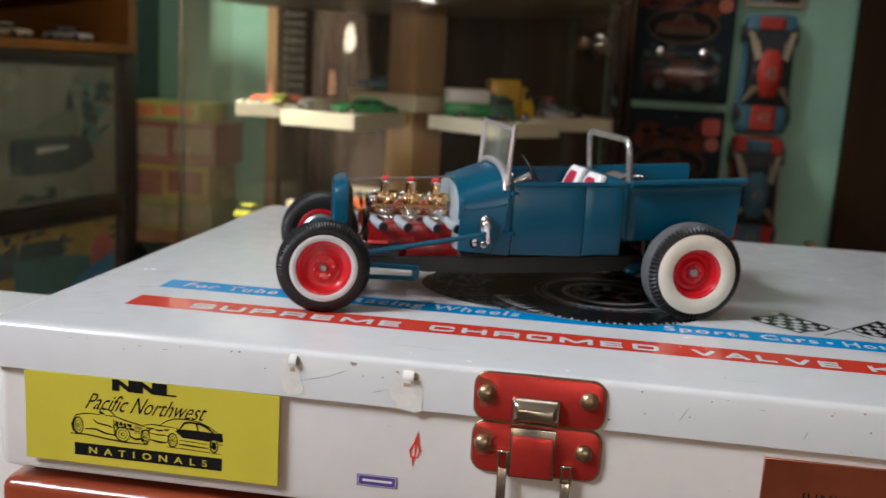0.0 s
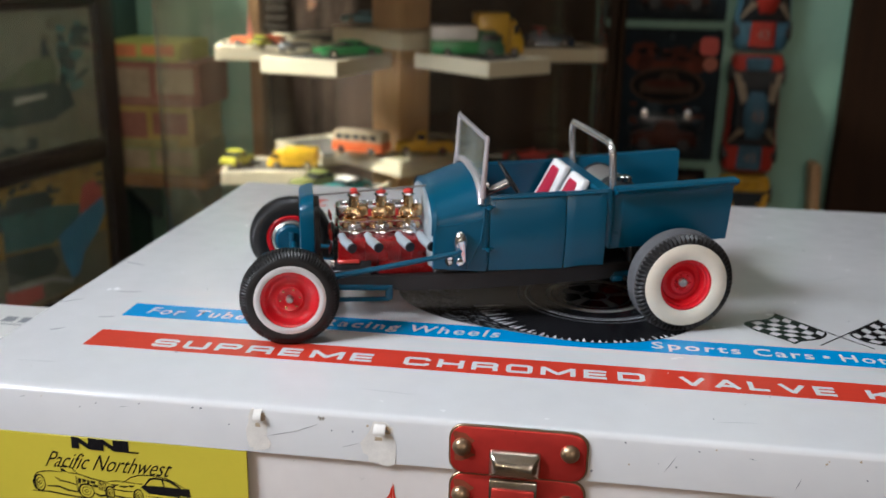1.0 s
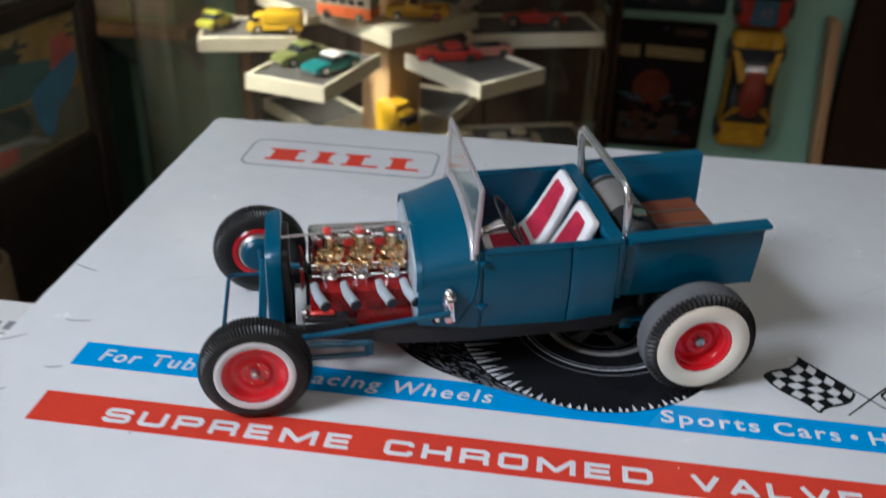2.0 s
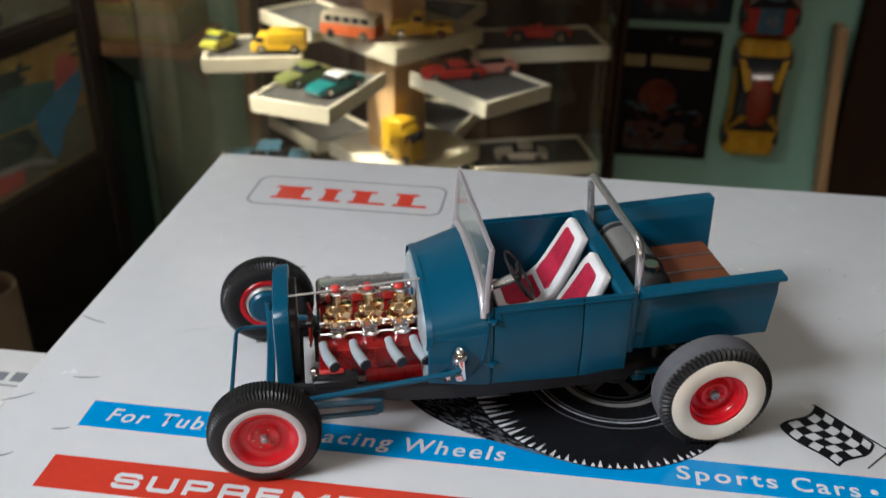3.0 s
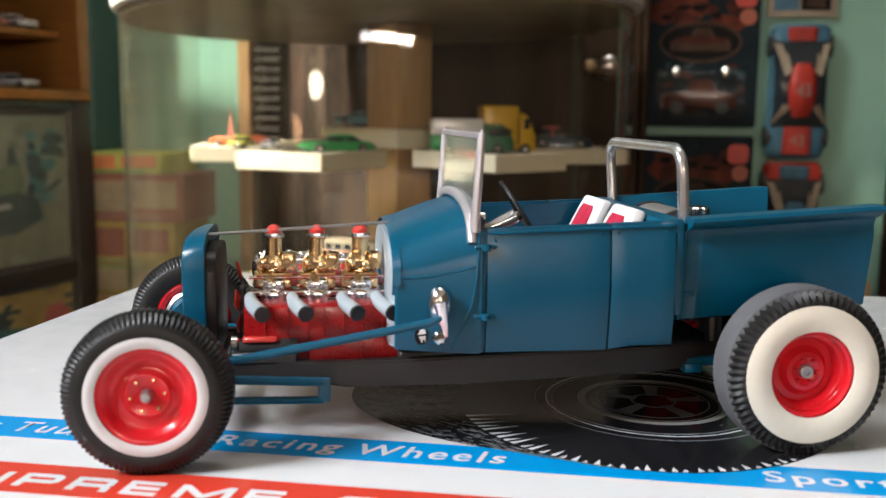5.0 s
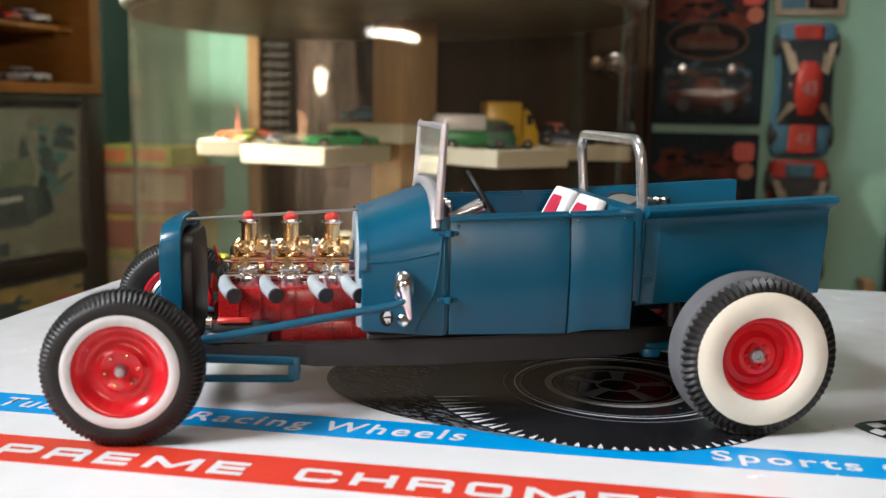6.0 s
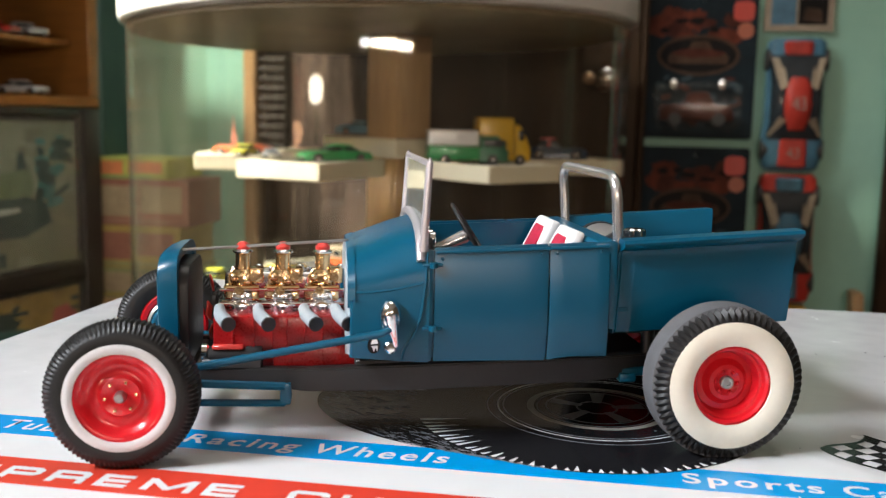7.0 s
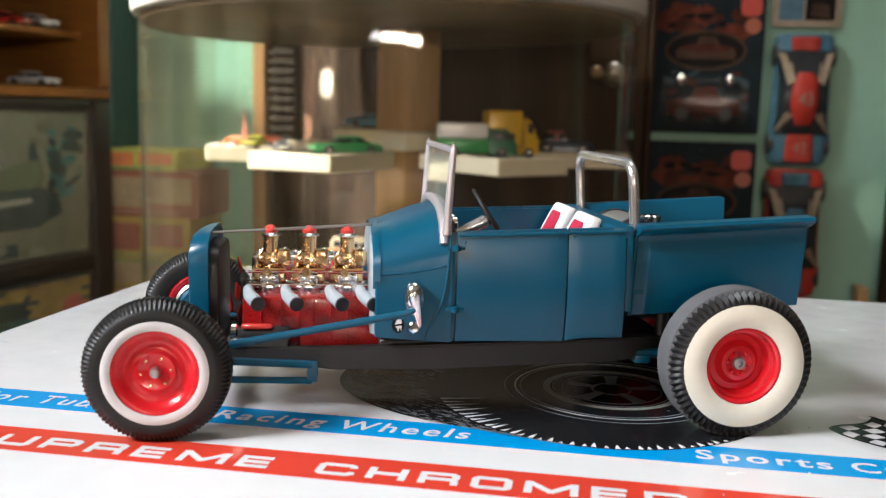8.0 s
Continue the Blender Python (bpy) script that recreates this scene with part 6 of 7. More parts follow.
    for s in (0, 1):
        for i in range(4):
            x = (13.4, 20.6, 29.2, 35.2)[i]
            bm = bm_new()
            p = bend([(x + 1.1, 20.8, 24.2), (x + 1.4, 17.8, 23.7), (x + 3.5, 12.9, 22.8)], 2.0, 6)
            add_tube(bm, p, [1.05 + 0.28 * k / (len(p) - 1) for k in range(len(p))], 14)
            pipe = part("exhaust_pipe", mirror_y(bm) if s else bm, pipe_grey, car, "pale grey exhaust stub")
            bm = bm_new()
            d = (p[-1] - p[-2]).normalized()
            add_tube(bm, [p[-1] - d * 0.3, p[-1] + d * 0.25], 1.38, 14)
            part("pipe_mouth", mirror_y(bm) if s else bm, black_plastic, pipe, "black pipe mouth")
    bm = bm_new()
    add_tube(bm, [(12.5, 20.5, 15.0), (19.5, 20.5, 15.2)], 1.9, 14)
    add_tube(bm, [(19.5, 20.5, 15.2), (22.5, 20.5, 15.2)], 2.3, 14)
    add_box(bm, 11.5, 22.5, 18.0, 20.5, 13.0, 15.0, 0.3, 1)
    part("starter", bm, black_plastic, car, "black starter motor")
    bm = bm_new()
    add_box(bm, 13.2, 19.2, 18.6, 22.0, 16.6, 17.6, 0.3, 1)
    part("red_bracket", bm, cap_red, car)
    bm = bm_new()
    add_lathe(bm, [(1.7, 11.2), (1.7, 12.2), (1.1, 12.6)], 14, "x", (0, 20.5, 15.8))
    part("starter_nose", bm, chrome, car)
    # cowl and firewall
    bm = bm_new()
    add_loft(bm, [cowl_ring(x, hw, sh, tp, e, zb) for x, hw, sh, tp, e, zb in ((38.9, 20.9, 28.8, 35.9, 2.2, 16.6), (39.2, 21.4, 29.2, 36.4, 2.25, 16.6), (43, 21.9, 29.6, 37.9, 2.3, 16.4), (48, 22.6, 30.4, 39.7, 2.45, 16.2), (53.2, 23.1, 31.2, 41.0, 2.7, 16.0))], caps=True)
    part("cowl", bm, blue_paint, car, "blue rounded cowl")
    bm = bm_new()
    add_loft(bm, [cowl_ring(x, hw, 28.6, 35.2, 2.2, 16.8) for x, hw in ((38.1, 18.6), (38.95, 20.2))])
    part("firewall", bm, pipe_grey, car, "pale grey firewall")
    bm = bm_new()
    add_loft(bm, [cowl_ring(38.4, 21.35, 29.0, 36.35, 2.25, 26), cowl_ring(39.8, 21.75, 29.3, 36.95, 2.25, 26)], caps=False, closed=False)
    part("cowl_lip", bm, blue_paint, car)
    for s in (0, 1):
        bm = bm_new()
        pts = []
        for i in range(13):
            t = i / 12
            x = 39.4 + 13.4 * t
            hw = 21.45 + 1.62 * t
            z = 28.9 + 0.1 * t + 2.2 * t * t
            y = YC - hw + 0.06
            pts.append((x, y if not s else 2 * YC - y, z))
        add_tube(bm, pts, 0.28, 6)
        part("cowl_bead", bm, blue_paint, car, "raised belt bead")
    for s in (0, 1):
        bm = bm_new()
        pts = [(52.9, 36.6), (52.5, 30), (51.6, 24), (50.0, 20.5), (48.6, 18.4), (48.4, 16.8)]
        add_tube(bm, bend([(x, side_y(z) - 0.02, z) for x, z in pts], 2, 3), 0.26, 6)
        part("cowl_seam", mirror_y(bm) if s else bm, blue_paint, car)
    # body sides
    lo = lambda x: 16.2 + max(0, x - 75) * 0.13
    hi = lambda x: 37.3 + (x - 53) * 0.038
    for s in (0, 1):
        f = mirror_y if s else (lambda b: b)
        part("door", f(panel(54.2, 75.3, lo, hi)), blue_paint, car, "blue door panel")
        part("quarter_panel", f(panel(75.7, 87.0, lo, hi)), blue_paint, car, "blue rear quarter panel")
        part("door_post", f(panel(52.6, 53.8, lambda x: 16.2, lambda x: 37.0, nx=2)), blue_paint, car)
        part("inner_skin", f(panel(53, 87.5, lambda x: 16.6, lambda x: hi(x) - 0.5, 0.8, 1.0)), blue_paint, car)
        bm = bm_new()
        add_tube(bm, [(54.4, side_y(36.3) - 0.02, 36.5), (87, side_y(37.4) - 0.02, 37.8)], 0.32, 6)
        part("belt_bead", f(bm), blue_paint, car)
        for z in (34.3, 22.6):
            bm = bm_new()
            add_tube(bm, [(53.9, side_y(z) - 0.5, z - 0.5), (53.9, side_y(z) - 0.5, z + 0.5)], 0.75, 10)
            add_box(bm, 52.0, 55.6, side_y(z) - 0.5, side_y(z) + 0.2, z - 0.32, z + 0.32, 0.15, 1)
            part("hinge", f(bm), blue_paint, car, "blue door hinge")
        for x, z in ((74.0, 36.4), (76.9, 36.5), (85.4, 36.9), (55.6, 35.4)):
            bm = bm_new()
            add_ball(bm, (x, side_y(z) + 0.1, z), 0.3, n=8)
            part("rivet", f(bm), blue_paint, car)
    bm = bm_new()
    add_box(bm, 52.4, 54.0, 12.4, 53.6, 22, 39.2, 0.5, 1)
    part("dashboard", bm, black_plastic, car, "black dashboard")
    bm = bm_new()
    for y in (18.0, 22.5, 28):
        add_lathe(bm, [(1.3, 54.0), (1.3, 54.9), (1.0, 55.1), (0.02, 55.0)], 14, "x", (0, y, 38.2))
    part("gauge", bm, chrome, car, "chrome gauges")
    bm = bm_new()
    add_box(bm, 54, 86, 11.8, 54.2, 16.4, 18.0, 0.3, 1)
    part("cabin_floor", bm, black_plastic, car)
    # deck behind the seats
    bm = bm_new()
    add_prism(bm, [(84.4, 36.6), (84.2, 38.0), (84.8, 38.7), (88.0, 38.9), (88.6, 38.4), (88.8, 22), (87.4, 22), (87.2, 36.4)], 10.6, 55.4, "y", 0.25, 2)
    part("rear_deck", bm, blue_paint, car, "blue deck behind the seats")
    # windscreen
    bm = bm_new()
    add_tube(bm, [(52.1, 10.9, 36.7), (52.2, 10.8, 40), (52.9, 10.8, 52.4), (53.0, 10.8, 52.9), (53.0, 10.8, 53.1), (53.0, 10.8, 53.7)], [0.95, 0.76, 0.66, 0.62, 0.36, 0.3], 10)
    add_tube(bm, [(52.1, 55.1, 36.7), (52.2, 55.2, 40), (52.9, 55.2, 52.4), (53.0, 55.2, 52.9), (53.0, 55.2, 53.1), (53.0, 55.2, 53.7)], [0.95, 0.76, 0.66, 0.62, 0.36, 0.3], 10)
    add_box(bm, 52.3, 53.5, 10.8, 55.2, 52.1, 53.2, 0.3, 2)
    arch = []
    for i in range(17):
        a = math.pi * (0.06 + 0.88 * i / 16)
        arch.append((51.7, YC - 22.6 * math.copysign(abs(math.cos(a)) ** 0.75, math.cos(a)), 32.2 + 9.4 * abs(math.sin(a)) ** 0.75))
    add_tube(bm, arch, 0.9, 10)
    part("windscreen_frame", bm, frame_silver, car, "silver windscreen frame")
    bm = bm_new()
    top = [(52.8, y, 52.2) for y in (55.0, 11.0)]
    low = [(52.2, y, z) for _, y, z in arch if 11 <= y <= 55]
    ring = top + low
    a_ = [bm.verts.new((x - 0.2, y, z)) for x, y, z in ring]
    b_ = [bm.verts.new((x + 0.2, y, z)) for x, y, z in ring]
    bm.faces.new(a_)
    bm.faces.new(b_[::-1])
    for i in range(len(ring)):
        j = (i + 1) % len(ring)
        bm.faces.new((a_[i], a_[j], b_[j], b_[i]))
    pane = part("windscreen_pane", bm, model_glass, car, "clear plastic windscreen")
    pane.visible_shadow = False
    # steering wheel
    sw = pose(62.5 * MM, 22.8 * MM, 38.7 * MM, 0, 56, -7)
    bm = bm_new()
    n, R, r = 40, 6.6, 0.36
    pts = [(R * math.cos(2 * math.pi * i / n), R * math.sin(2 * math.pi * i / n), 0) for i in range(n)]
    rings = [[bm.verts.new((p[0] * (1 + r / R * math.cos(2 * math.pi * k / 8)), p[1] * (1 + r / R * math.cos(2 * math.pi * k / 8)), r * math.sin(2 * math.pi * k / 8))) for k in range(8)] for p in pts]
    for i in range(n):
        a, b = rings[i], rings[(i + 1) % n]
        for k in range(8):
            bm.faces.new((a[k], a[(k + 1) % 8], b[(k + 1) % 8], b[k]))
    for a in (90, 210, 330):
        add_tube(bm, [(0, 0, -0.6), (R * math.cos(radians(a)), R * math.sin(radians(a)), 0)], 0.4, 6)
    add_lathe(bm, [(1.2, -0.9), (1.2, 0), (0.7, 0.4), (0.02, 0.45)], 14)
    part("steering_wheel", bm, black_plastic, car, "black steering wheel", at=sw)
    bm = bm_new()
    add_tube(bm, [(62.1, 22.9, 38.4), (61.7, 22.9, 38.2), (61.3, 22.9, 38.0), (57, 23.3, 36.0), (54, 23.5, 34.7)], [0.7, 1.25, 1.35, 1.0, 1.0], 16)
    part("steering_column", bm, polished_bar, car, "bright metal steering column")
    seat(car, 24.2, 16.5)
    seat(car, 43.6, 16.5)
    # pickup bed
    for s in (0, 1):
        f = mirror_y if s else (lambda b: b)
        bm = bm_new()
        rows = []
        prof = ((14.4, 20.3), (13.6, 20.6), (13.3, 22.3), (11.7, 33.4), (12.0, 35.2), (11.5, 36.6), (10.2, 37.2), (9.2, 37.8), (9.0, 38.3), (9.3, 38.9), (12.9, 39.0), (13.3, 38.5), (14.9, 20.3))
        xs = (89.0, 89.2, 89.4, 89.9, 91.5, 92.0, 92.6, 93.0, 93.4, 100, 110, 118, 122.6, 123.5, 124.0, 124.2)
        for x in xs:
            flare = -0.2 if x > 122.8 else (0.35 if 89.8 < x < 91.6 else (-0.3 if x < 89.6 else 0.0))
            ring = []
            for y, z in prof:
                rear = 0.4 if z > 37 else 0.0
                ring.append((x + rear, y + (flare if (y < 13.7 and z < 37) else 0), z + bed_z(x)))
            rows.append(ring)
        add_loft(bm, rows)
        part("bed_side", f(bm), blue_paint, car, "blue pickup bed side with a rolled rail")
    bm = bm_new()
    add_box(bm, 88.8, 122.8, 13.0, 53.0, 24.6, 25.6, 0.1, 1, Matrix.Translation((88, 0, 0)) @ Matrix.Rotation(-0.055, 4, "Y") @ Matrix.Translation((-88, 0, 0)))
    part("bed_floor_pan", bm, blue_paint, car)
    slope = pose(88 * MM, 0, 25.6 * MM, 0, -3.2, 0)
    for i in range(5):
        y = 13.2 + i * 7.95
        bm = bm_new()
        add_box(bm, 1.2, 34.6, y, y + 7.6, 0.05, 0.95, 0.18, 1)
        part("bed_plank", bm, bed_wood, car, "brown wooden bed plank", at=slope)
    for i in range(4):
        y = 20.95 + i * 7.95
        bm = bm_new()
        add_box(bm, 1.2, 34.5, y - 0.35, y + 0.35, 0.4, 1.15, 0.1, 1)
        part("bed_strip", bm, steel, car, "steel bed strip", at=slope)
    # tank, filler knob, roll bar
    bm = bm_new()
    add_lathe(bm, [(0.02, 28.6), (6.1, 28.6), (6.1, 46), (5.9, 48), (4.8, 50.2), (2.6, 51.6), (0.02, 52)], 36, "y", (95.6, 0, 32.4))
    tank = part("fuel_tank", bm, silver_paint, car, "silver round-ended fuel tank")
    bm = bm_new()
    add_lathe(bm, [(0.02, 17.2), (2.6, 17.6), (4.8, 18.8), (5.8, 20.8), (6.0, 22.6), (6.0, 28.55), (0.02, 28.55)], 36, "y", (95.6, 0, 32.4))
    part("tank_end", bm, black_plastic, tank, "black tank end")
    for y in (28.6, 46):
        bm = bm_new()
        add_lathe(bm, [(6.15, y - 0.8), (6.4, y - 0.6), (6.4, y + 0.6), (6.15, y + 0.8)], 36, "y", (95.6, 0, 32.4))
        part("tank_band", bm, black_plastic, car, "black tank strap")
    bm = bm_new()
    n = 24
    rows = []
    for z, k in ((37.2, 1.7), (38.2, 1.75), (38.4, 2.1), (39.6, 2.1), (39.9, 1.7)):
        rows.append([(95.6 + k * (1 + (0.07 if i % 2 else -0.05)) * math.cos(2 * math.pi * i / n), 22.4 + k * (1 + (0.07 if i % 2 else -0.05)) * math.sin(2 * math.pi * i / n), z) for i in range(n)])
    add_loft(bm, rows)
    part("filler_cap", bm, chrome, car, "fluted chrome filler cap")
    bm = bm_new()
    add_tube(bm, bend([(90.0, 13.6, 30), (89.4, 13.5, 40), (88.4, 13.0, 50.7), (88.4, 53.4, 50.9), (89.2, 53.0, 40), (89.8, 52.6, 30)], 4.5, 8), 1.05, 14)
    part("roll_bar", bm, polished_bar, car, "polished metal roll bar")
    # rear axle
    bm = bm_new()
    add_tube(bm, [(107.3, 8, 14.05), (107.3, 58, 14.05)], 1.6, 12)
    add_ball(bm, (107, YC, 13.95), 5, n=16)
    part("rear_axle", bm, black_plastic, car, "black rear axle")
    for s in (0, 1):
        bm = bm_new()
        add_tube(bm, [(92, 15.5, 12.4), (105, 14, 13.2)], 0.9, 8)
        add_box(bm, 91.2, 94.6, 14.0, 16.8, 10.6, 12.4, 0.4, 2)
        part("trailing_arm", mirror_y(bm) if s else bm, blue_paint, car, "blue trailing arm")
        bm = bm_new()
        add_tube(bm, [(97.5, 17, 14), (97.5, 17, 22)], 1.4, 12)
        part("shock_absorber", mirror_y(bm) if s else bm, black_plastic, car)
        bm = bm_new()
        add_box(bm, 95.2, 96.6, 15.0, 17.2, 11.6, 12.8, 0.3, 1)
        part("shock_mount", mirror_y(bm) if s else bm, cap_red, car)
    return car


hot_rod()

# ---- unseen ceiling panel, added as fill ----
def ceiling_fill_lamp():
    root = thing("ceiling_fill_panel", pose(0.05, 0.25, 2.34) @ Matrix.Diagonal((0.54, 0.5, 1, 1)), "white ceiling panel added as unseen fill light", "lamp")
    bm = bm_new()
    for a, b, c, d in ((-0.69, 0.69, -0.54, -0.505), (-0.69, 0.69, 0.505, 0.54), (-0.69, -0.655, -0.505, 0.505), (0.655, 0.69, -0.505, 0.505)):
        add_box(bm, a, b, c, d, -0.02, 0.06, 0.004, 1)
    part("frame", bm, disc_white, root, unit=1)
    bm = bm_new()
    add_box(bm, -0.654, 0.654, -0.504, 0.504, 0.03, 0.05)
    part("diffuser", bm, glow("panel_glow", (1.0, 0.97, 0.93), 0.5), root, "glowing white diffuser", unit=1)


ceiling_fill_lamp()

# ---- cabinet with framed prints and a wooden cubby on it ----
CAB = pose(-0.3965, 0.703, 0, 0, 0, 79)
print_sand = material("print_sand", (0.232, 0.225, 0.158), 0.6, 0, 0.3, 30)
print_sky = material("print_sky", (0.255, 0.27, 0.203), 0.6, 0, 0.25, 24)
print_teal = material("print_teal", (0.076, 0.217, 0.217), 0.6, 0, 0.4, 40)
print_deep = material("print_deep_green", (0.051, 0.09, 0.081), 0.6, 0, 0.4, 40)
print_mid_blue = material("print_mid_blue", (0.076, 0.332, 0.612), 0.6, 0, 0.3, 40)
print_ochre = material("print_ochre", (0.506, 0.317, 0.08), 0.6, 0, 0.5, 60)
print_brick = material("print_brick", (0.765, 0.153, 0.128), 0.6, 0, 0.2, 40)
print_moss = material("print_moss", (0.15, 0.195, 0.112), 0.6, 0, 0.3, 40)
print_pale = material("print_pale", (0.443, 0.465, 0.422), 0.6, 0, 0.2, 30)


def flat(parent, name, mat, poly, depth):
    """A printed patch on the front of a card; poly in millimetres along the card."""
    bm = bm_new()
    add_prism(bm, poly, -depth, -depth + 0.15, "y")
    return part(name, bm, mat, parent)


def print_card(x0, x1, z0, z1, mat, label):
    root = thing("framed_print", CAB, label, "picture", "prints in the cabinet")
    bm = bm_new()
    add_box(bm, x0, x1, 8, 10, z0, z1)
    card = part("print", bm, mat, root)
    bm = bm_new()
    for a, b, c, d in ((x0 - 4, x0, z0 - 4, z1 + 4), (x1, x1 + 4, z0 - 4, z1 + 4), (x0, x1, z0 - 4, z0), (x0, x1, z1, z1 + 4)):
        add_box(bm, a, b, 4, 11, c, d, 0.8, 1)
    part("print_frame", bm, frame_dark, root, "black picture frame")
    return root, card


def brushwork(card, mats, x0, x1, z0, z1, count, size, depth):
    """Many small strokes of printed colour, one mesh for each ink."""
    for k, mat in enumerate(mats):
        bm = bm_new()
        for i in range(count):
            x, z = random.uniform(x0, x1), random.uniform(z0, z1)
            w, h = size * random.uniform(0.5, 1.6), size * random.uniform(0.25, 0.8)
            tilt = random.uniform(-0.4, 0.4)
            pts = [(x + w * math.cos(a) * random.uniform(0.75, 1.1), z + h * math.sin(a) * random.uniform(0.75, 1.1) + tilt * w * math.cos(a)) for a in [2 * math.pi * j / 9 for j in range(9)]]
            bm.faces.new([bm.verts.new((min(max(px_, x0), x1), -depth - 0.02 * i / count - 0.03 * k, min(max(pz_, z0), z1))) for px_, pz_ in pts])
        part("stroke_print", bm, mat, card)["kind"] = "stuff"


def car_outline(x, z, s, flip=1):
    pts = ((-1, 0.0), (-1.02, 0.28), (-0.85, 0.42), (-0.35, 0.46), (-0.22, 0.78), (0.30, 0.80), (0.48, 0.46), (0.92, 0.40), (1.02, 0.24), (1.0, 0.0))
    return [(x + flip * a * s, z + b * s) for a, b in pts]


def cabinet():
    root = thing("display_cabinet", CAB, "black cabinet with glass doors over framed car prints", "cabinet")
    W, D = 0.55, 0.26
    bm = bm_new()
    add_box(bm, -W, -0.001, 0.03, D, 0.0, 1.060, 0.003, 1)
    part("body", bm, frame_dark, root, unit=1)
    bm = bm_new()
    add_box(bm, -0.0235, 0.0, 0.0, 0.03, 0.0, 1.0645, 0.002, 2)
    part("stile", bm, frame_dark, root, unit=1)
    bm = bm_new()
    add_box(bm, -W, -W + 0.03, 0.0, 0.03, 0.0, 1.0645, 0.002, 2)
    part("stile", bm, frame_dark, root, unit=1)
    for z0, z1 in ((1.057, 1.0645), (0.903, 0.919), (0.60, 0.772)):
        bm = bm_new()
        add_box(bm, -W + 0.03, -0.0235, 0.002, 0.03, z0, z1, 0.0015, 2)
        part("rail", bm, frame_dark, root, unit=1)
    for z0, z1 in ((0.919, 1.057), (0.772, 0.903)):
        bm = bm_new()
        add_box(bm, -W + 0.03, -0.0235, 0.002, 0.004, z0, z1)
        g = part("door_glass", bm, pane_glass, root, "clear glass door pane", unit=1)
        g.visible_shadow = False


cabinet()
_, c1 = print_card(-300, -27, 923, 1053, print_sand, "framed print of an old car on a sandy road")
flat(c1, "sky_patch", print_sky, [(-298, 1000), (-29, 985), (-29, 1051), (-298, 1051)], -7.8)
brushwork(c1, (print_teal, print_deep), -78, -31, 970, 1040, 9, 11, -7.45)
flat(c1, "tree_patch", print_deep, [(-100, 1000), (-98, 1024), (-92, 1027), (-87, 1012), (-84, 1000)], -7.5)
flat(c1, "roof_patch", print_moss, [(-170, 986), (-150, 992), (-120, 1006), (-86, 1011), (-80, 996), (-84, 984), (-170, 978)], -7.4)
flat(c1, "car_patch", print_deep, [(-172, 984), (-90, 986), (-66, 980), (-60, 964), (-90, 950), (-150, 950), (-172, 958)], -7.35)
flat(c1, "shade_patch", print_deep, [(-172, 952), (-80, 954), (-56, 962), (-90, 968), (-172, 962)], -7.25)
flat(c1, "road_patch", print_pale, [(-140, 970), (-96, 973), (-98, 977), (-138, 976)], -7.2)
flat(c1, "word_bar", print_deep, [(-165, 926), (-114, 926), (-114, 938), (-165, 938)], -7.6)
brushwork(c1, (print_sky, print_sand), -298, -29, 1010, 1051, 14, 9, -7.65)
brushwork(c1, (print_sand, print_sky), -298, -29, 924, 948, 8, 12, -7.1)
_, c2 = print_card(-300, -27, 776, 899, print_ochre, "framed print of a blue open car under trees")
flat(c2, "ground_patch", print_sand, [(-298, 778), (-29, 778), (-29, 826), (-298, 838)], -7.8)
flat(c2, "leaf_patch", print_deep, [(-298, 860), (-180, 858), (-110, 866), (-90, 884), (-298, 897)], -7.6)
flat(c2, "leaf_patch", print_brick, [(-70, 850), (-50, 846), (-32, 858), (-32, 884), (-60, 880)], -7.6)
flat(c2, "car_patch", print_teal, [(-170, 872), (-110, 870), (-66, 862), (-70, 840), (-110, 832), (-170, 838)], -7.4)
flat(c2, "car_patch", print_mid_blue, [(-100, 836), (-64, 852), (-31, 862), (-29, 846), (-44, 828), (-66, 812), (-76, 792), (-86, 790), (-96, 812)], -7.35)
flat(c2, "shade_patch", print_deep, [(-170, 836), (-112, 830), (-102, 812), (-110, 802), (-170, 806)], -7.3)
flat(c2, "bumper_patch", print_pale, [(-170, 806), (-112, 800), (-84, 788), (-86, 784), (-116, 795), (-170, 800)], -7.2)
flat(c2, "word_bar", print_brick, [(-175, 782), (-128, 782), (-128, 802), (-175, 802)], -7.5)
brushwork(c2, (print_ochre, print_deep), -298, -29, 866, 897, 14, 8, -7.0)


def cubby():
    root = thing("wooden_cubby", CAB, "open orange-brown wooden cubby shelf on the cabinet", "shelf")
    W, D, z0, z1 = 0.55, 0.22, 1.0655, 1.205
    for name, a, b, c, d, e, f in (("bottom_board", -W, -0.0, 0.0, D, z0, z0 + 0.010), ("top_board", -W, 0.0, 0.0, D, z1 - 0.012, z1), ("side_board", -0.014, 0.0, 0.0, D, z0 + 0.010, z1 - 0.012),
                                   ("side_board", -W, -W + 0.014, 0.0, D, z0 + 0.010, z1 - 0.012), ("inner_shelf", -W + 0.014, -0.014, 0.02, D - 0.008, 1.122, 1.128)):
        bm = bm_new()
        add_box(bm, a, b, c, d, e, f, 0.0012, 1)
        part(name, bm, cubby_wood, root, unit=1)
    bm = bm_new()
    add_box(bm, -W + 0.014, -0.014, D - 0.008, D, z0 + 0.010, z1 - 0.012)
    part("back_board", bm, cubby_wood, root, unit=1)


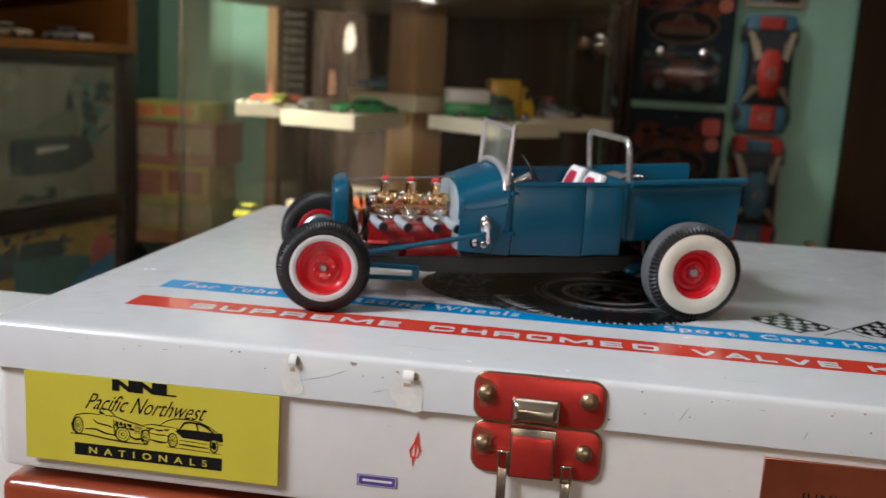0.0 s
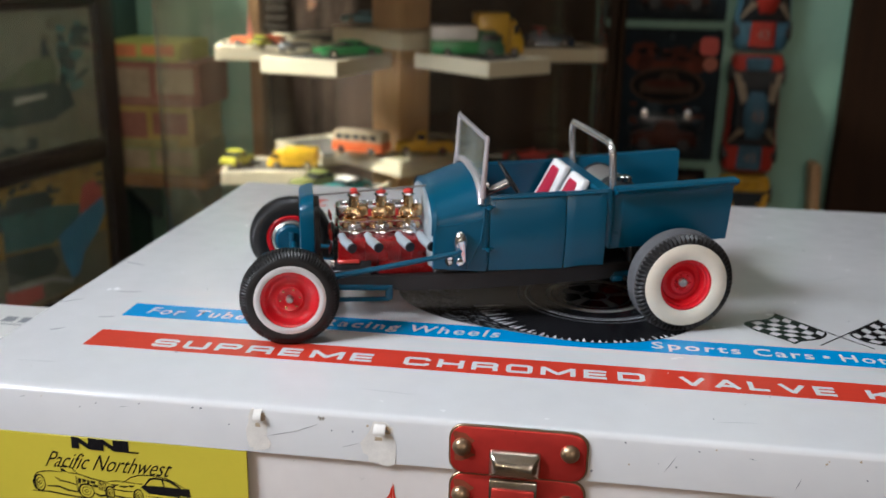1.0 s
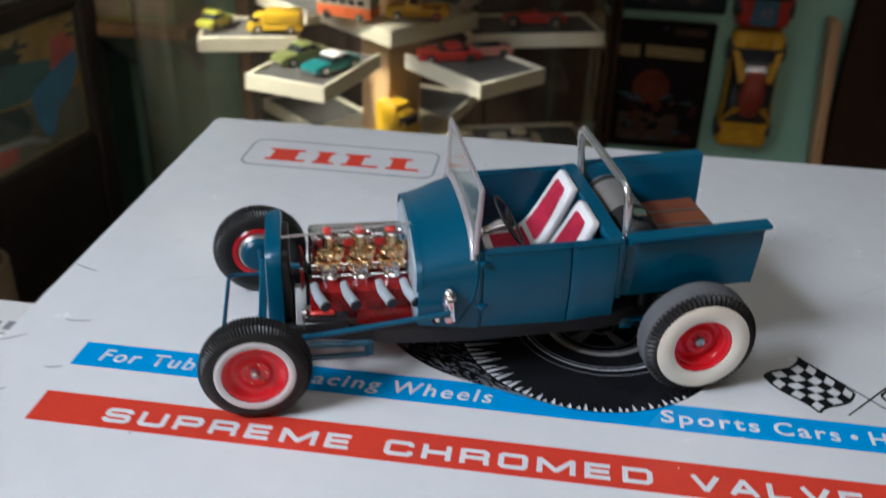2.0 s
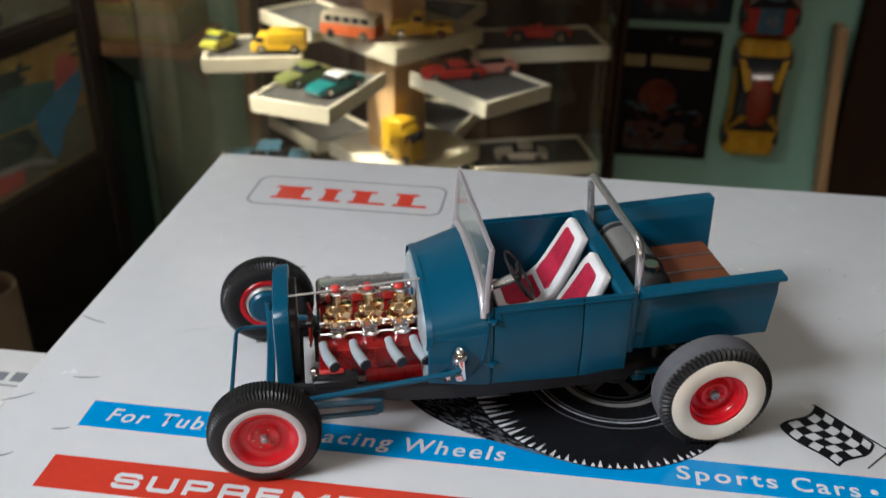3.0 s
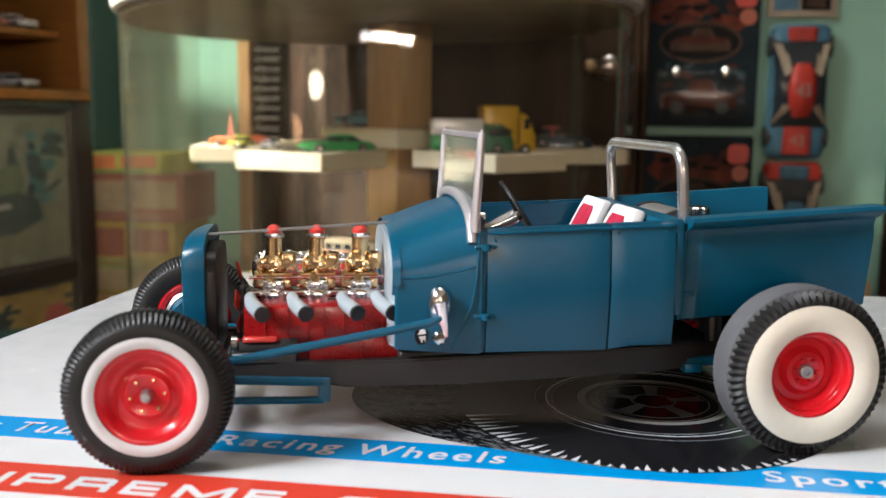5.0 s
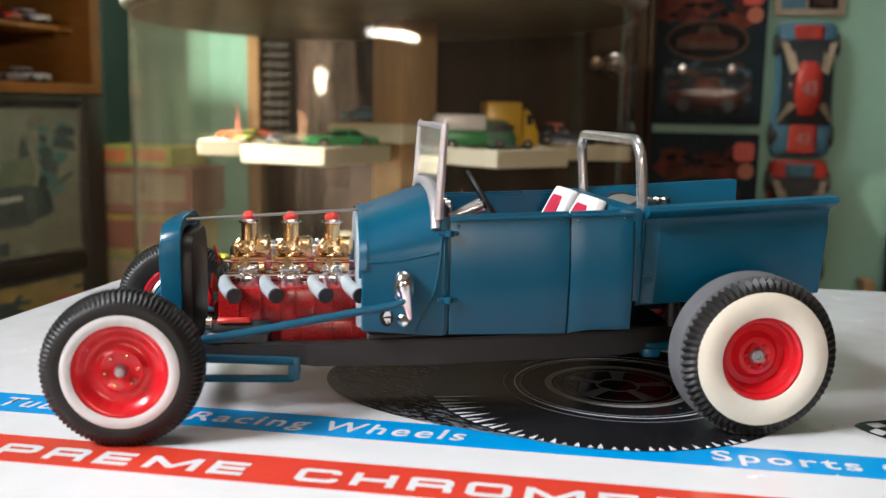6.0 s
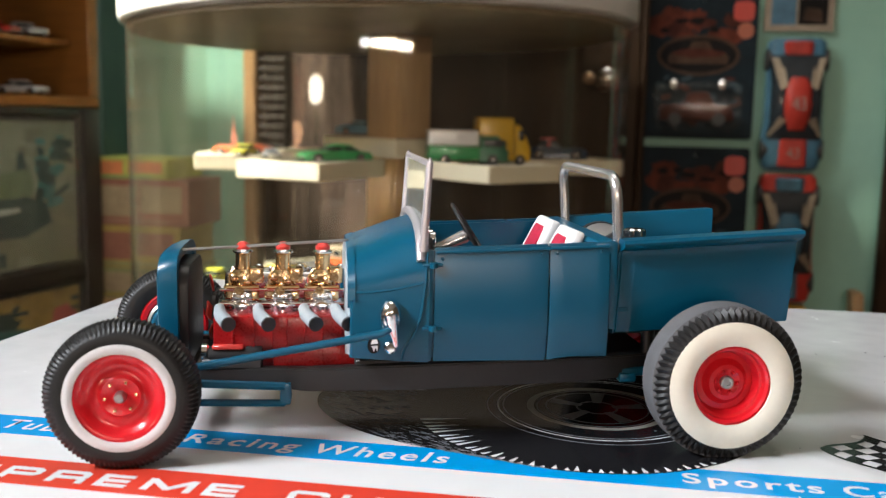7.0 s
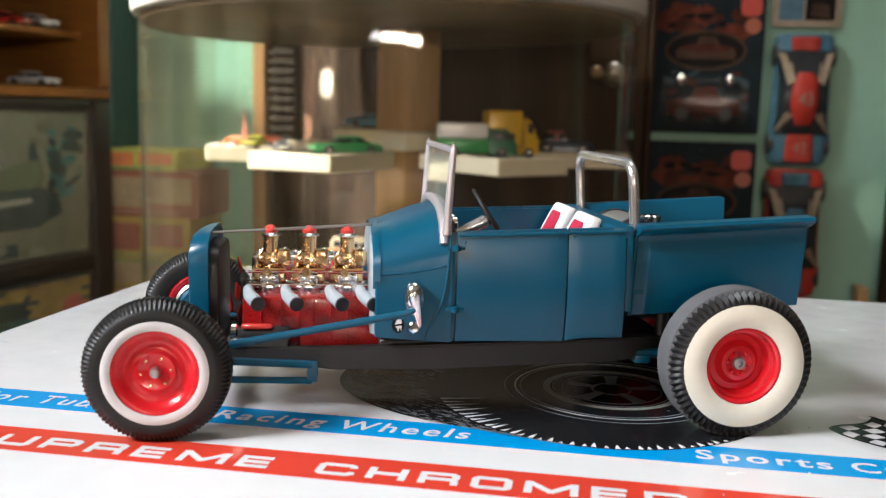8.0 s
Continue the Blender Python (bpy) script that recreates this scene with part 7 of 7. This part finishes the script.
cubby()
for k, (paint, x, z) in enumerate((("silver", -0.05, 1.0756), ("cream", -0.12, 1.0756), ("silver", -0.19, 1.0756), ("red", -0.07, 1.1281), ("silver", -0.045, 1.1281), ("red", -0.14, 1.1281), ("cream", -0.2, 1.1281))):
    toy_saloon(CAB @ pose(x, 0.045 + 0.012 * (k % 2), z, 0, 0, 96 if k != 4 else 80), paint, "small " + {"silver": "silver grey", "cream": "cream", "red": "dark red"}[paint] + " toy car on the cubby shelf", length=48, width=20, top=14, hood=9, r=3.6)


# ---- hanging cards and race cars on the green wall ----
card_navy = material("card_navy", (0.010, 0.017, 0.022), 0.45, 0, 0.4, 30, spec=0.06)
card_black = material("card_black", (0.008, 0.007, 0.007), 0.45, 0, 0.3, 30, spec=0.06)
card_flame = material("card_flame", (0.105, 0.026, 0.015), 0.45, 0, 0.6, 60, spec=0.06)
card_ember = material("card_ember", (0.06, 0.018, 0.012), 0.45, 0, 0.6, 70, spec=0.06)
card_tan = material("card_tan", (0.055, 0.033, 0.022), 0.5, 0, 0.5, 70, spec=0.06)
card_steel = material("card_steel_blue", (0.035, 0.055, 0.065), 0.5, 0, 0.5, 70, spec=0.06)
card_tag = material("card_red_tag", (0.42, 0.032, 0.018), 0.45, 0, 0.06, 30)
card_orange = material("card_orange_tag", (0.30, 0.07, 0.03), 0.45, 0, 0.1, 30)
card_yellow = material("card_yellow", (0.22, 0.17, 0.08), 0.5, 0, 0.3, 40, spec=0.06)
blister = clear_glass("blister_plastic", (0.95, 0.96, 0.96), 0.12, 1.25, 0.01)


def blob(cx, cz, rx, rz, n=22, rough=0.16):
    return [(cx + rx * (1 + random.uniform(-rough, rough)) * math.cos(2 * math.pi * i / n), cz + rz * (1 + random.uniform(-rough, rough)) * math.sin(2 * math.pi * i / n)) for i in range(n)]


def hang_card(x, z, kind, label):
    """A blister card on the wall; x, z of its lower left corner, millimetres from there."""
    w, h = 101.0, 136.0
    root = thing("blister_card", pose(x, 0.792, z), label, "toy package", "blister cards on the wall")
    bm = bm_new()
    add_prism(bm, rounded(0, w, 0, h, 3, 4), -1.0, 0.6, "y")
    card = part("card", bm, card_black if kind else card_navy, root)
    bm = bm_new()
    add_tube(bm, [(w / 2, -1, h - 8), (w / 2, 8.0, h - 8)], 1.6, 10)
    part("peg", bm, steel, root)
    if not kind:
        for k in range(9):
            cx, cz = 14 + k * 8.2 + random.uniform(-4, 4), 104 + 9 * math.sin(k * 1.7) + random.uniform(-4, 4)
            flat(card, "flame_patch", card_ember if k % 3 == 2 else card_flame, blob(cx, cz, random.uniform(8, 14), random.uniform(5, 10), 18, 0.3), 1.2 + 0.02 * k)
        for k in range(5):
            flat(card, "smoke_patch", card_black, blob(18 + k * 16 + random.uniform(-5, 5), 108 + random.uniform(-10, 10), random.uniform(4, 8), random.uniform(2, 4), 14, 0.3), 1.45 + 0.01 * k)
        flat(card, "oval_rim", card_tan, ellipse(48, 78, 38, 19, 40)[:40], 1.55)
        flat(card, "oval_field", card_black, ellipse(48, 78, 35, 16, 40)[:40], 1.7)
        flat(card, "oval_car", card_tan, car_outline(48, 70, 27), 1.85)
        flat(card, "oval_bar", card_ember, blob(48, 80, 24, 4, 18, 0.2), 1.95)
        flat(card, "price_tag", card_tag, rounded(78, 97, 110, 128, 5, 4), 1.8)
        flat(card, "price_tag", card_orange, ellipse(90, 101, 7.5, 7.5, 20)[:20], 1.8)
        brushwork(card, (card_ember, card_steel), 10, 90, 12, 60, 12, 6, 1.3)
        bm = bm_new()
        add_prism(bm, rounded(8, 88, 8, 52, 10, 5), -22, -1.0, "y", 4, 3)
        bl = part("blister", bm, blister, root, "clear plastic blister")
        bl.visible_shadow = False
        bm = bm_new()
        add_prism(bm, car_outline(48, 17, 33), -17, -4, "y", 1.6, 2)
        toy = part("packed_car", bm, card_ember, root, "dark red toy car in the blister")
        for cx in (28, 68):
            bm = bm_new()
            add_lathe(bm, [(3, -18), (6, -18), (6, -4), (3, -4)], 16, "y", (cx, 0, 18))
            part("wheel", bm, toy_tyre, toy)
        # Chrome balls added in place of two glints on the blister.
        for cx in (26, 70):
            bm = bm_new()
            add_ball(bm, (cx, -17, 50), 4.6, (1, 0.6, 1.2), 14)
            part("glint_ball", bm, chrome, toy, "chrome ball standing in for a blister glint")
    else:
        flat(card, "word_bar", card_yellow, [(4, 98), (28, 98), (28, 110), (4, 110)], 1.3)
        flat(card, "word_bar", card_yellow, [(34, 99), (92, 97), (92, 109), (34, 111)], 1.3)
        flat(card, "word_bar", card_tan, [(60, 122), (92, 122), (92, 129), (60, 129)], 1.3)
        flat(card, "round_badge", card_flame, ellipse(44, 66, 19, 19, 30)[:30], 1.3)
        flat(card, "photo_patch", card_tan, rounded(14, 76, 8, 38, 3, 3), 1.3)
        brushwork(card, (card_ember, card_steel, card_black), 8, 92, 8, 60, 10, 7, 1.5)


hang_card(0.117, 0.905, 0, "dark blister card with orange flames and a red toy car")
hang_card(0.117, 1.049, 0, "dark blister card with orange flames and a red toy car")
hang_card(0.112, 0.760, 1, "black blister card with a red round badge")


# Darker copies of the toy colours; the right corner's dimness is put in.
DIMMED = {n: material("dimmed_" + n, c, 0.4, 0, 0.3, 90, 0, 0.0, spec=0.25) for n, c in dict(blue=(0.05, 0.13, 0.19), teal=(0.02, 0.10, 0.14), red=(0.34, 0.030, 0.020), brown_red=(0.22, 0.035, 0.018), yellow=(0.46, 0.25, 0.015), silver=(0.17, 0.17, 0.165), cream=(0.26, 0.21, 0.15)).items()}
race_ink = material("race_number_ink", (0.22, 0.15, 0.13), 0.5, 0, 0.3, 80)


def race_car(z, sides, centre, roof, pillar, label, number=True):
    """A stock car hung flat on the wall, its top to the room; x across, height along the car."""
    root = thing("toy_race_car", pose(0.2535, 0.797, z), label, "toy car", "race cars hung on the wall")
    L, h = 122.0, 27.0

    def ring(x, k, d, e=0.4):
        pts = []
        for i in range(15):
            a = math.pi * i / 14
            pts.append((-h * k * math.copysign(abs(math.cos(a)) ** e, math.cos(a)), -4 - (d - 4) * abs(math.sin(a)) ** e, x))
        return pts + [(h * k, -1, x), (-h * k, -1, x)]
    bm = bm_new()
    add_loft(bm, [ring(x, k, d) for x, k, d in ((0, 0.74, 13), (2, 0.88, 16), (8, 0.96, 18), (28, 1.0, 20), (46, 0.94, 20), (84, 0.92, 20), (104, 0.98, 19), (118, 0.94, 17), (122, 0.8, 14))])
    part("body", bm, DIMMED[sides], root)
    for a, b in ((3, 31), (105, 119)):
        bm = bm_new()
        add_loft(bm, [ring(x, 0.5 * k, d, 0.3) for x, k, d in ((a, 0.84, 18), (a + 2, 0.98, 20.6), (b - 2, 1.0, 21.2), (b, 0.9, 19))])
        part("deck_panel", bm, DIMMED[centre], root)
    bm = bm_new()
    add_loft(bm, [ring(x, k, d) for x, k, d in ((29, 0.96, 20.4), (45, 0.84, 30), (79, 0.84, 30), (106, 0.96, 20.2))])
    part("glasshouse", bm, toy_window, root)
    bm = bm_new()
    add_loft(bm, [ring(x, k, d, 0.55) for x, k, d in ((38, 0.36, 28), (46, 0.52, 33), (60, 0.54, 36), (78, 0.52, 34), (86, 0.36, 29))])
    part("roof", bm, DIMMED[roof], root, "rounded roof panel")
    for s in (-1, 1):
        for pts in (((s * h * 0.90, 32), (s * h * 0.62, 33), (s * h * 0.36, 47), (s * h * 0.58, 50)), ((s * h * 0.58, 74), (s * h * 0.36, 78), (s * h * 0.52, 103), (s * h * 0.90, 104))):
            bm = bm_new()
            ring_ = [(a, b) for a, b in pts]
            lo_ = [bm.verts.new((a, -19.5 - (12.5 if 40 < b < 90 else 1.0), b)) for a, b in ring_]
            hi_ = [bm.verts.new((a, -17.5 - (12.5 if 40 < b < 90 else 1.0), b)) for a, b in ring_]
            bm.faces.new(lo_)
            bm.faces.new(hi_[::-1])
            for i in range(4):
                bm.faces.new((lo_[i], lo_[(i + 1) % 4], hi_[(i + 1) % 4], hi_[i]))
            part("pillar", bm, DIMMED[pillar], root)
        for x in (20, 102):
            bm = bm_new()
            add_lathe(bm, [(5, -3.5), (10, -3.5), (10, 3.5), (5, 3.5)], 18, "x", (s * (h - 3), -8, x))
            part("wheel", bm, toy_tyre, root)
    if number:
        lettering("race_number", "43", race_ink, root, -6, 0, 0, 12, 10, turn=pose(0, -0.0218, 0.012, 90, 0, 0))
        lettering("race_number", "43", race_ink, root, -6, 0, 0, 12, 12, turn=pose(0, -0.0366, 0.056, 90, 0, 0))


race_car(1.021, "blue", "red", "red", "cream", "pale blue and red toy stock car with a racing number")
race_car(0.896, "red", "blue", "blue", "cream", "red and blue toy stock car with a racing number")
race_car(0.771, "yellow", "yellow", "brown_red", "yellow", "yellow toy stock car with a red roof", False)


def photo_card():
    root = thing("photo_card", pose(0.2235, 0.795, 1.150), "pale card with blue and dark car pictures", "card")
    bm = bm_new()
    add_box(bm, 0, 62, -0.6, 1.5, 0, 70, 0.2, 1)
    card = part("card", bm, DIMMED["cream"], root)
    flat(card, "picture_patch", DIMMED["blue"], [(6, 6), (28, 6), (28, 44), (6, 44)], 0.9)
    flat(card, "picture_patch", card_black, [(30, 6), (56, 6), (56, 30), (30, 30)], 0.9)
    flat(card, "picture_patch", card_tan, [(34, 10), (52, 8), (50, 20), (36, 22)], 1.1)


photo_card()


# ---- stacked kit boxes on a wall shelf behind the showcase ----
def wall_shelf():
    root = thing("wall_shelf", pose(-0.430, 0.70, 0.868), "narrow brown wall shelf with kit boxes", "shelf")
    bm = bm_new()
    add_box(bm, 0.0, 0.125, 0.0, 0.10, 0.0, 0.012, 0.001, 1)
    part("board", bm, trim_wood, root, unit=1)
    for x in (0.025, 0.10):
        bm = bm_new()
        add_prism(bm, [(0.012, 0.0), (0.10, 0.0), (0.10, -0.06), (0.094, -0.06)], x - 0.003, x + 0.003, "x")
        part("bracket", bm, steel, root, unit=1)


wall_shelf()
FADED = {n: material("faded_" + n, c, 0.6, 0, 0.35, 26) for n, c in dict(olive=(0.326, 0.354, 0.163), cream=(0.425, 0.34, 0.221), yellow=(0.476, 0.357, 0.102), red=(0.34, 0.145, 0.102),
                                                                          pink=(0.374, 0.204, 0.153), lime=(0.544, 0.571, 0.136), orange=(0.762, 0.272, 0.109), green=(0.136, 0.408, 0.19)).items()}
z = 0.88
for w, h, base, patch, bar, label in ((0.098, 0.030, "olive", "cream", "yellow", "olive kit box with a cream panel"), (0.094, 0.042, "yellow", "red", "olive", "worn yellow kit box with a red car panel"),
                                      (0.10, 0.046, "red", "cream", "pink", "faded red kit box with pale panels"), (0.085, 0.020, "lime", "orange", "green", "flat yellow-green kit box on a stack")):
    root = thing("kit_box", pose(-0.418 + random.uniform(0, 0.006), 0.712, z), label, "box", "stacked kit boxes")
    bm = bm_new()
    add_box(bm, 0, w, 0, 0.08, 0, h, 0.0008, 1)
    part("box", bm, FADED[base], root, unit=1)
    for a, b, c, d, col in ((0.08, 0.45, 0.2, 0.85, patch), (0.52, 0.93, 0.3, 0.85, patch), (0.08, 0.8, 0.06, 0.14, bar)):
        bm = bm_new()
        add_box(bm, w * a, w * b, -0.0006, 0.0003, h * c, h * d)
        part("label_panel", bm, FADED[col], root, unit=1)
    z += h
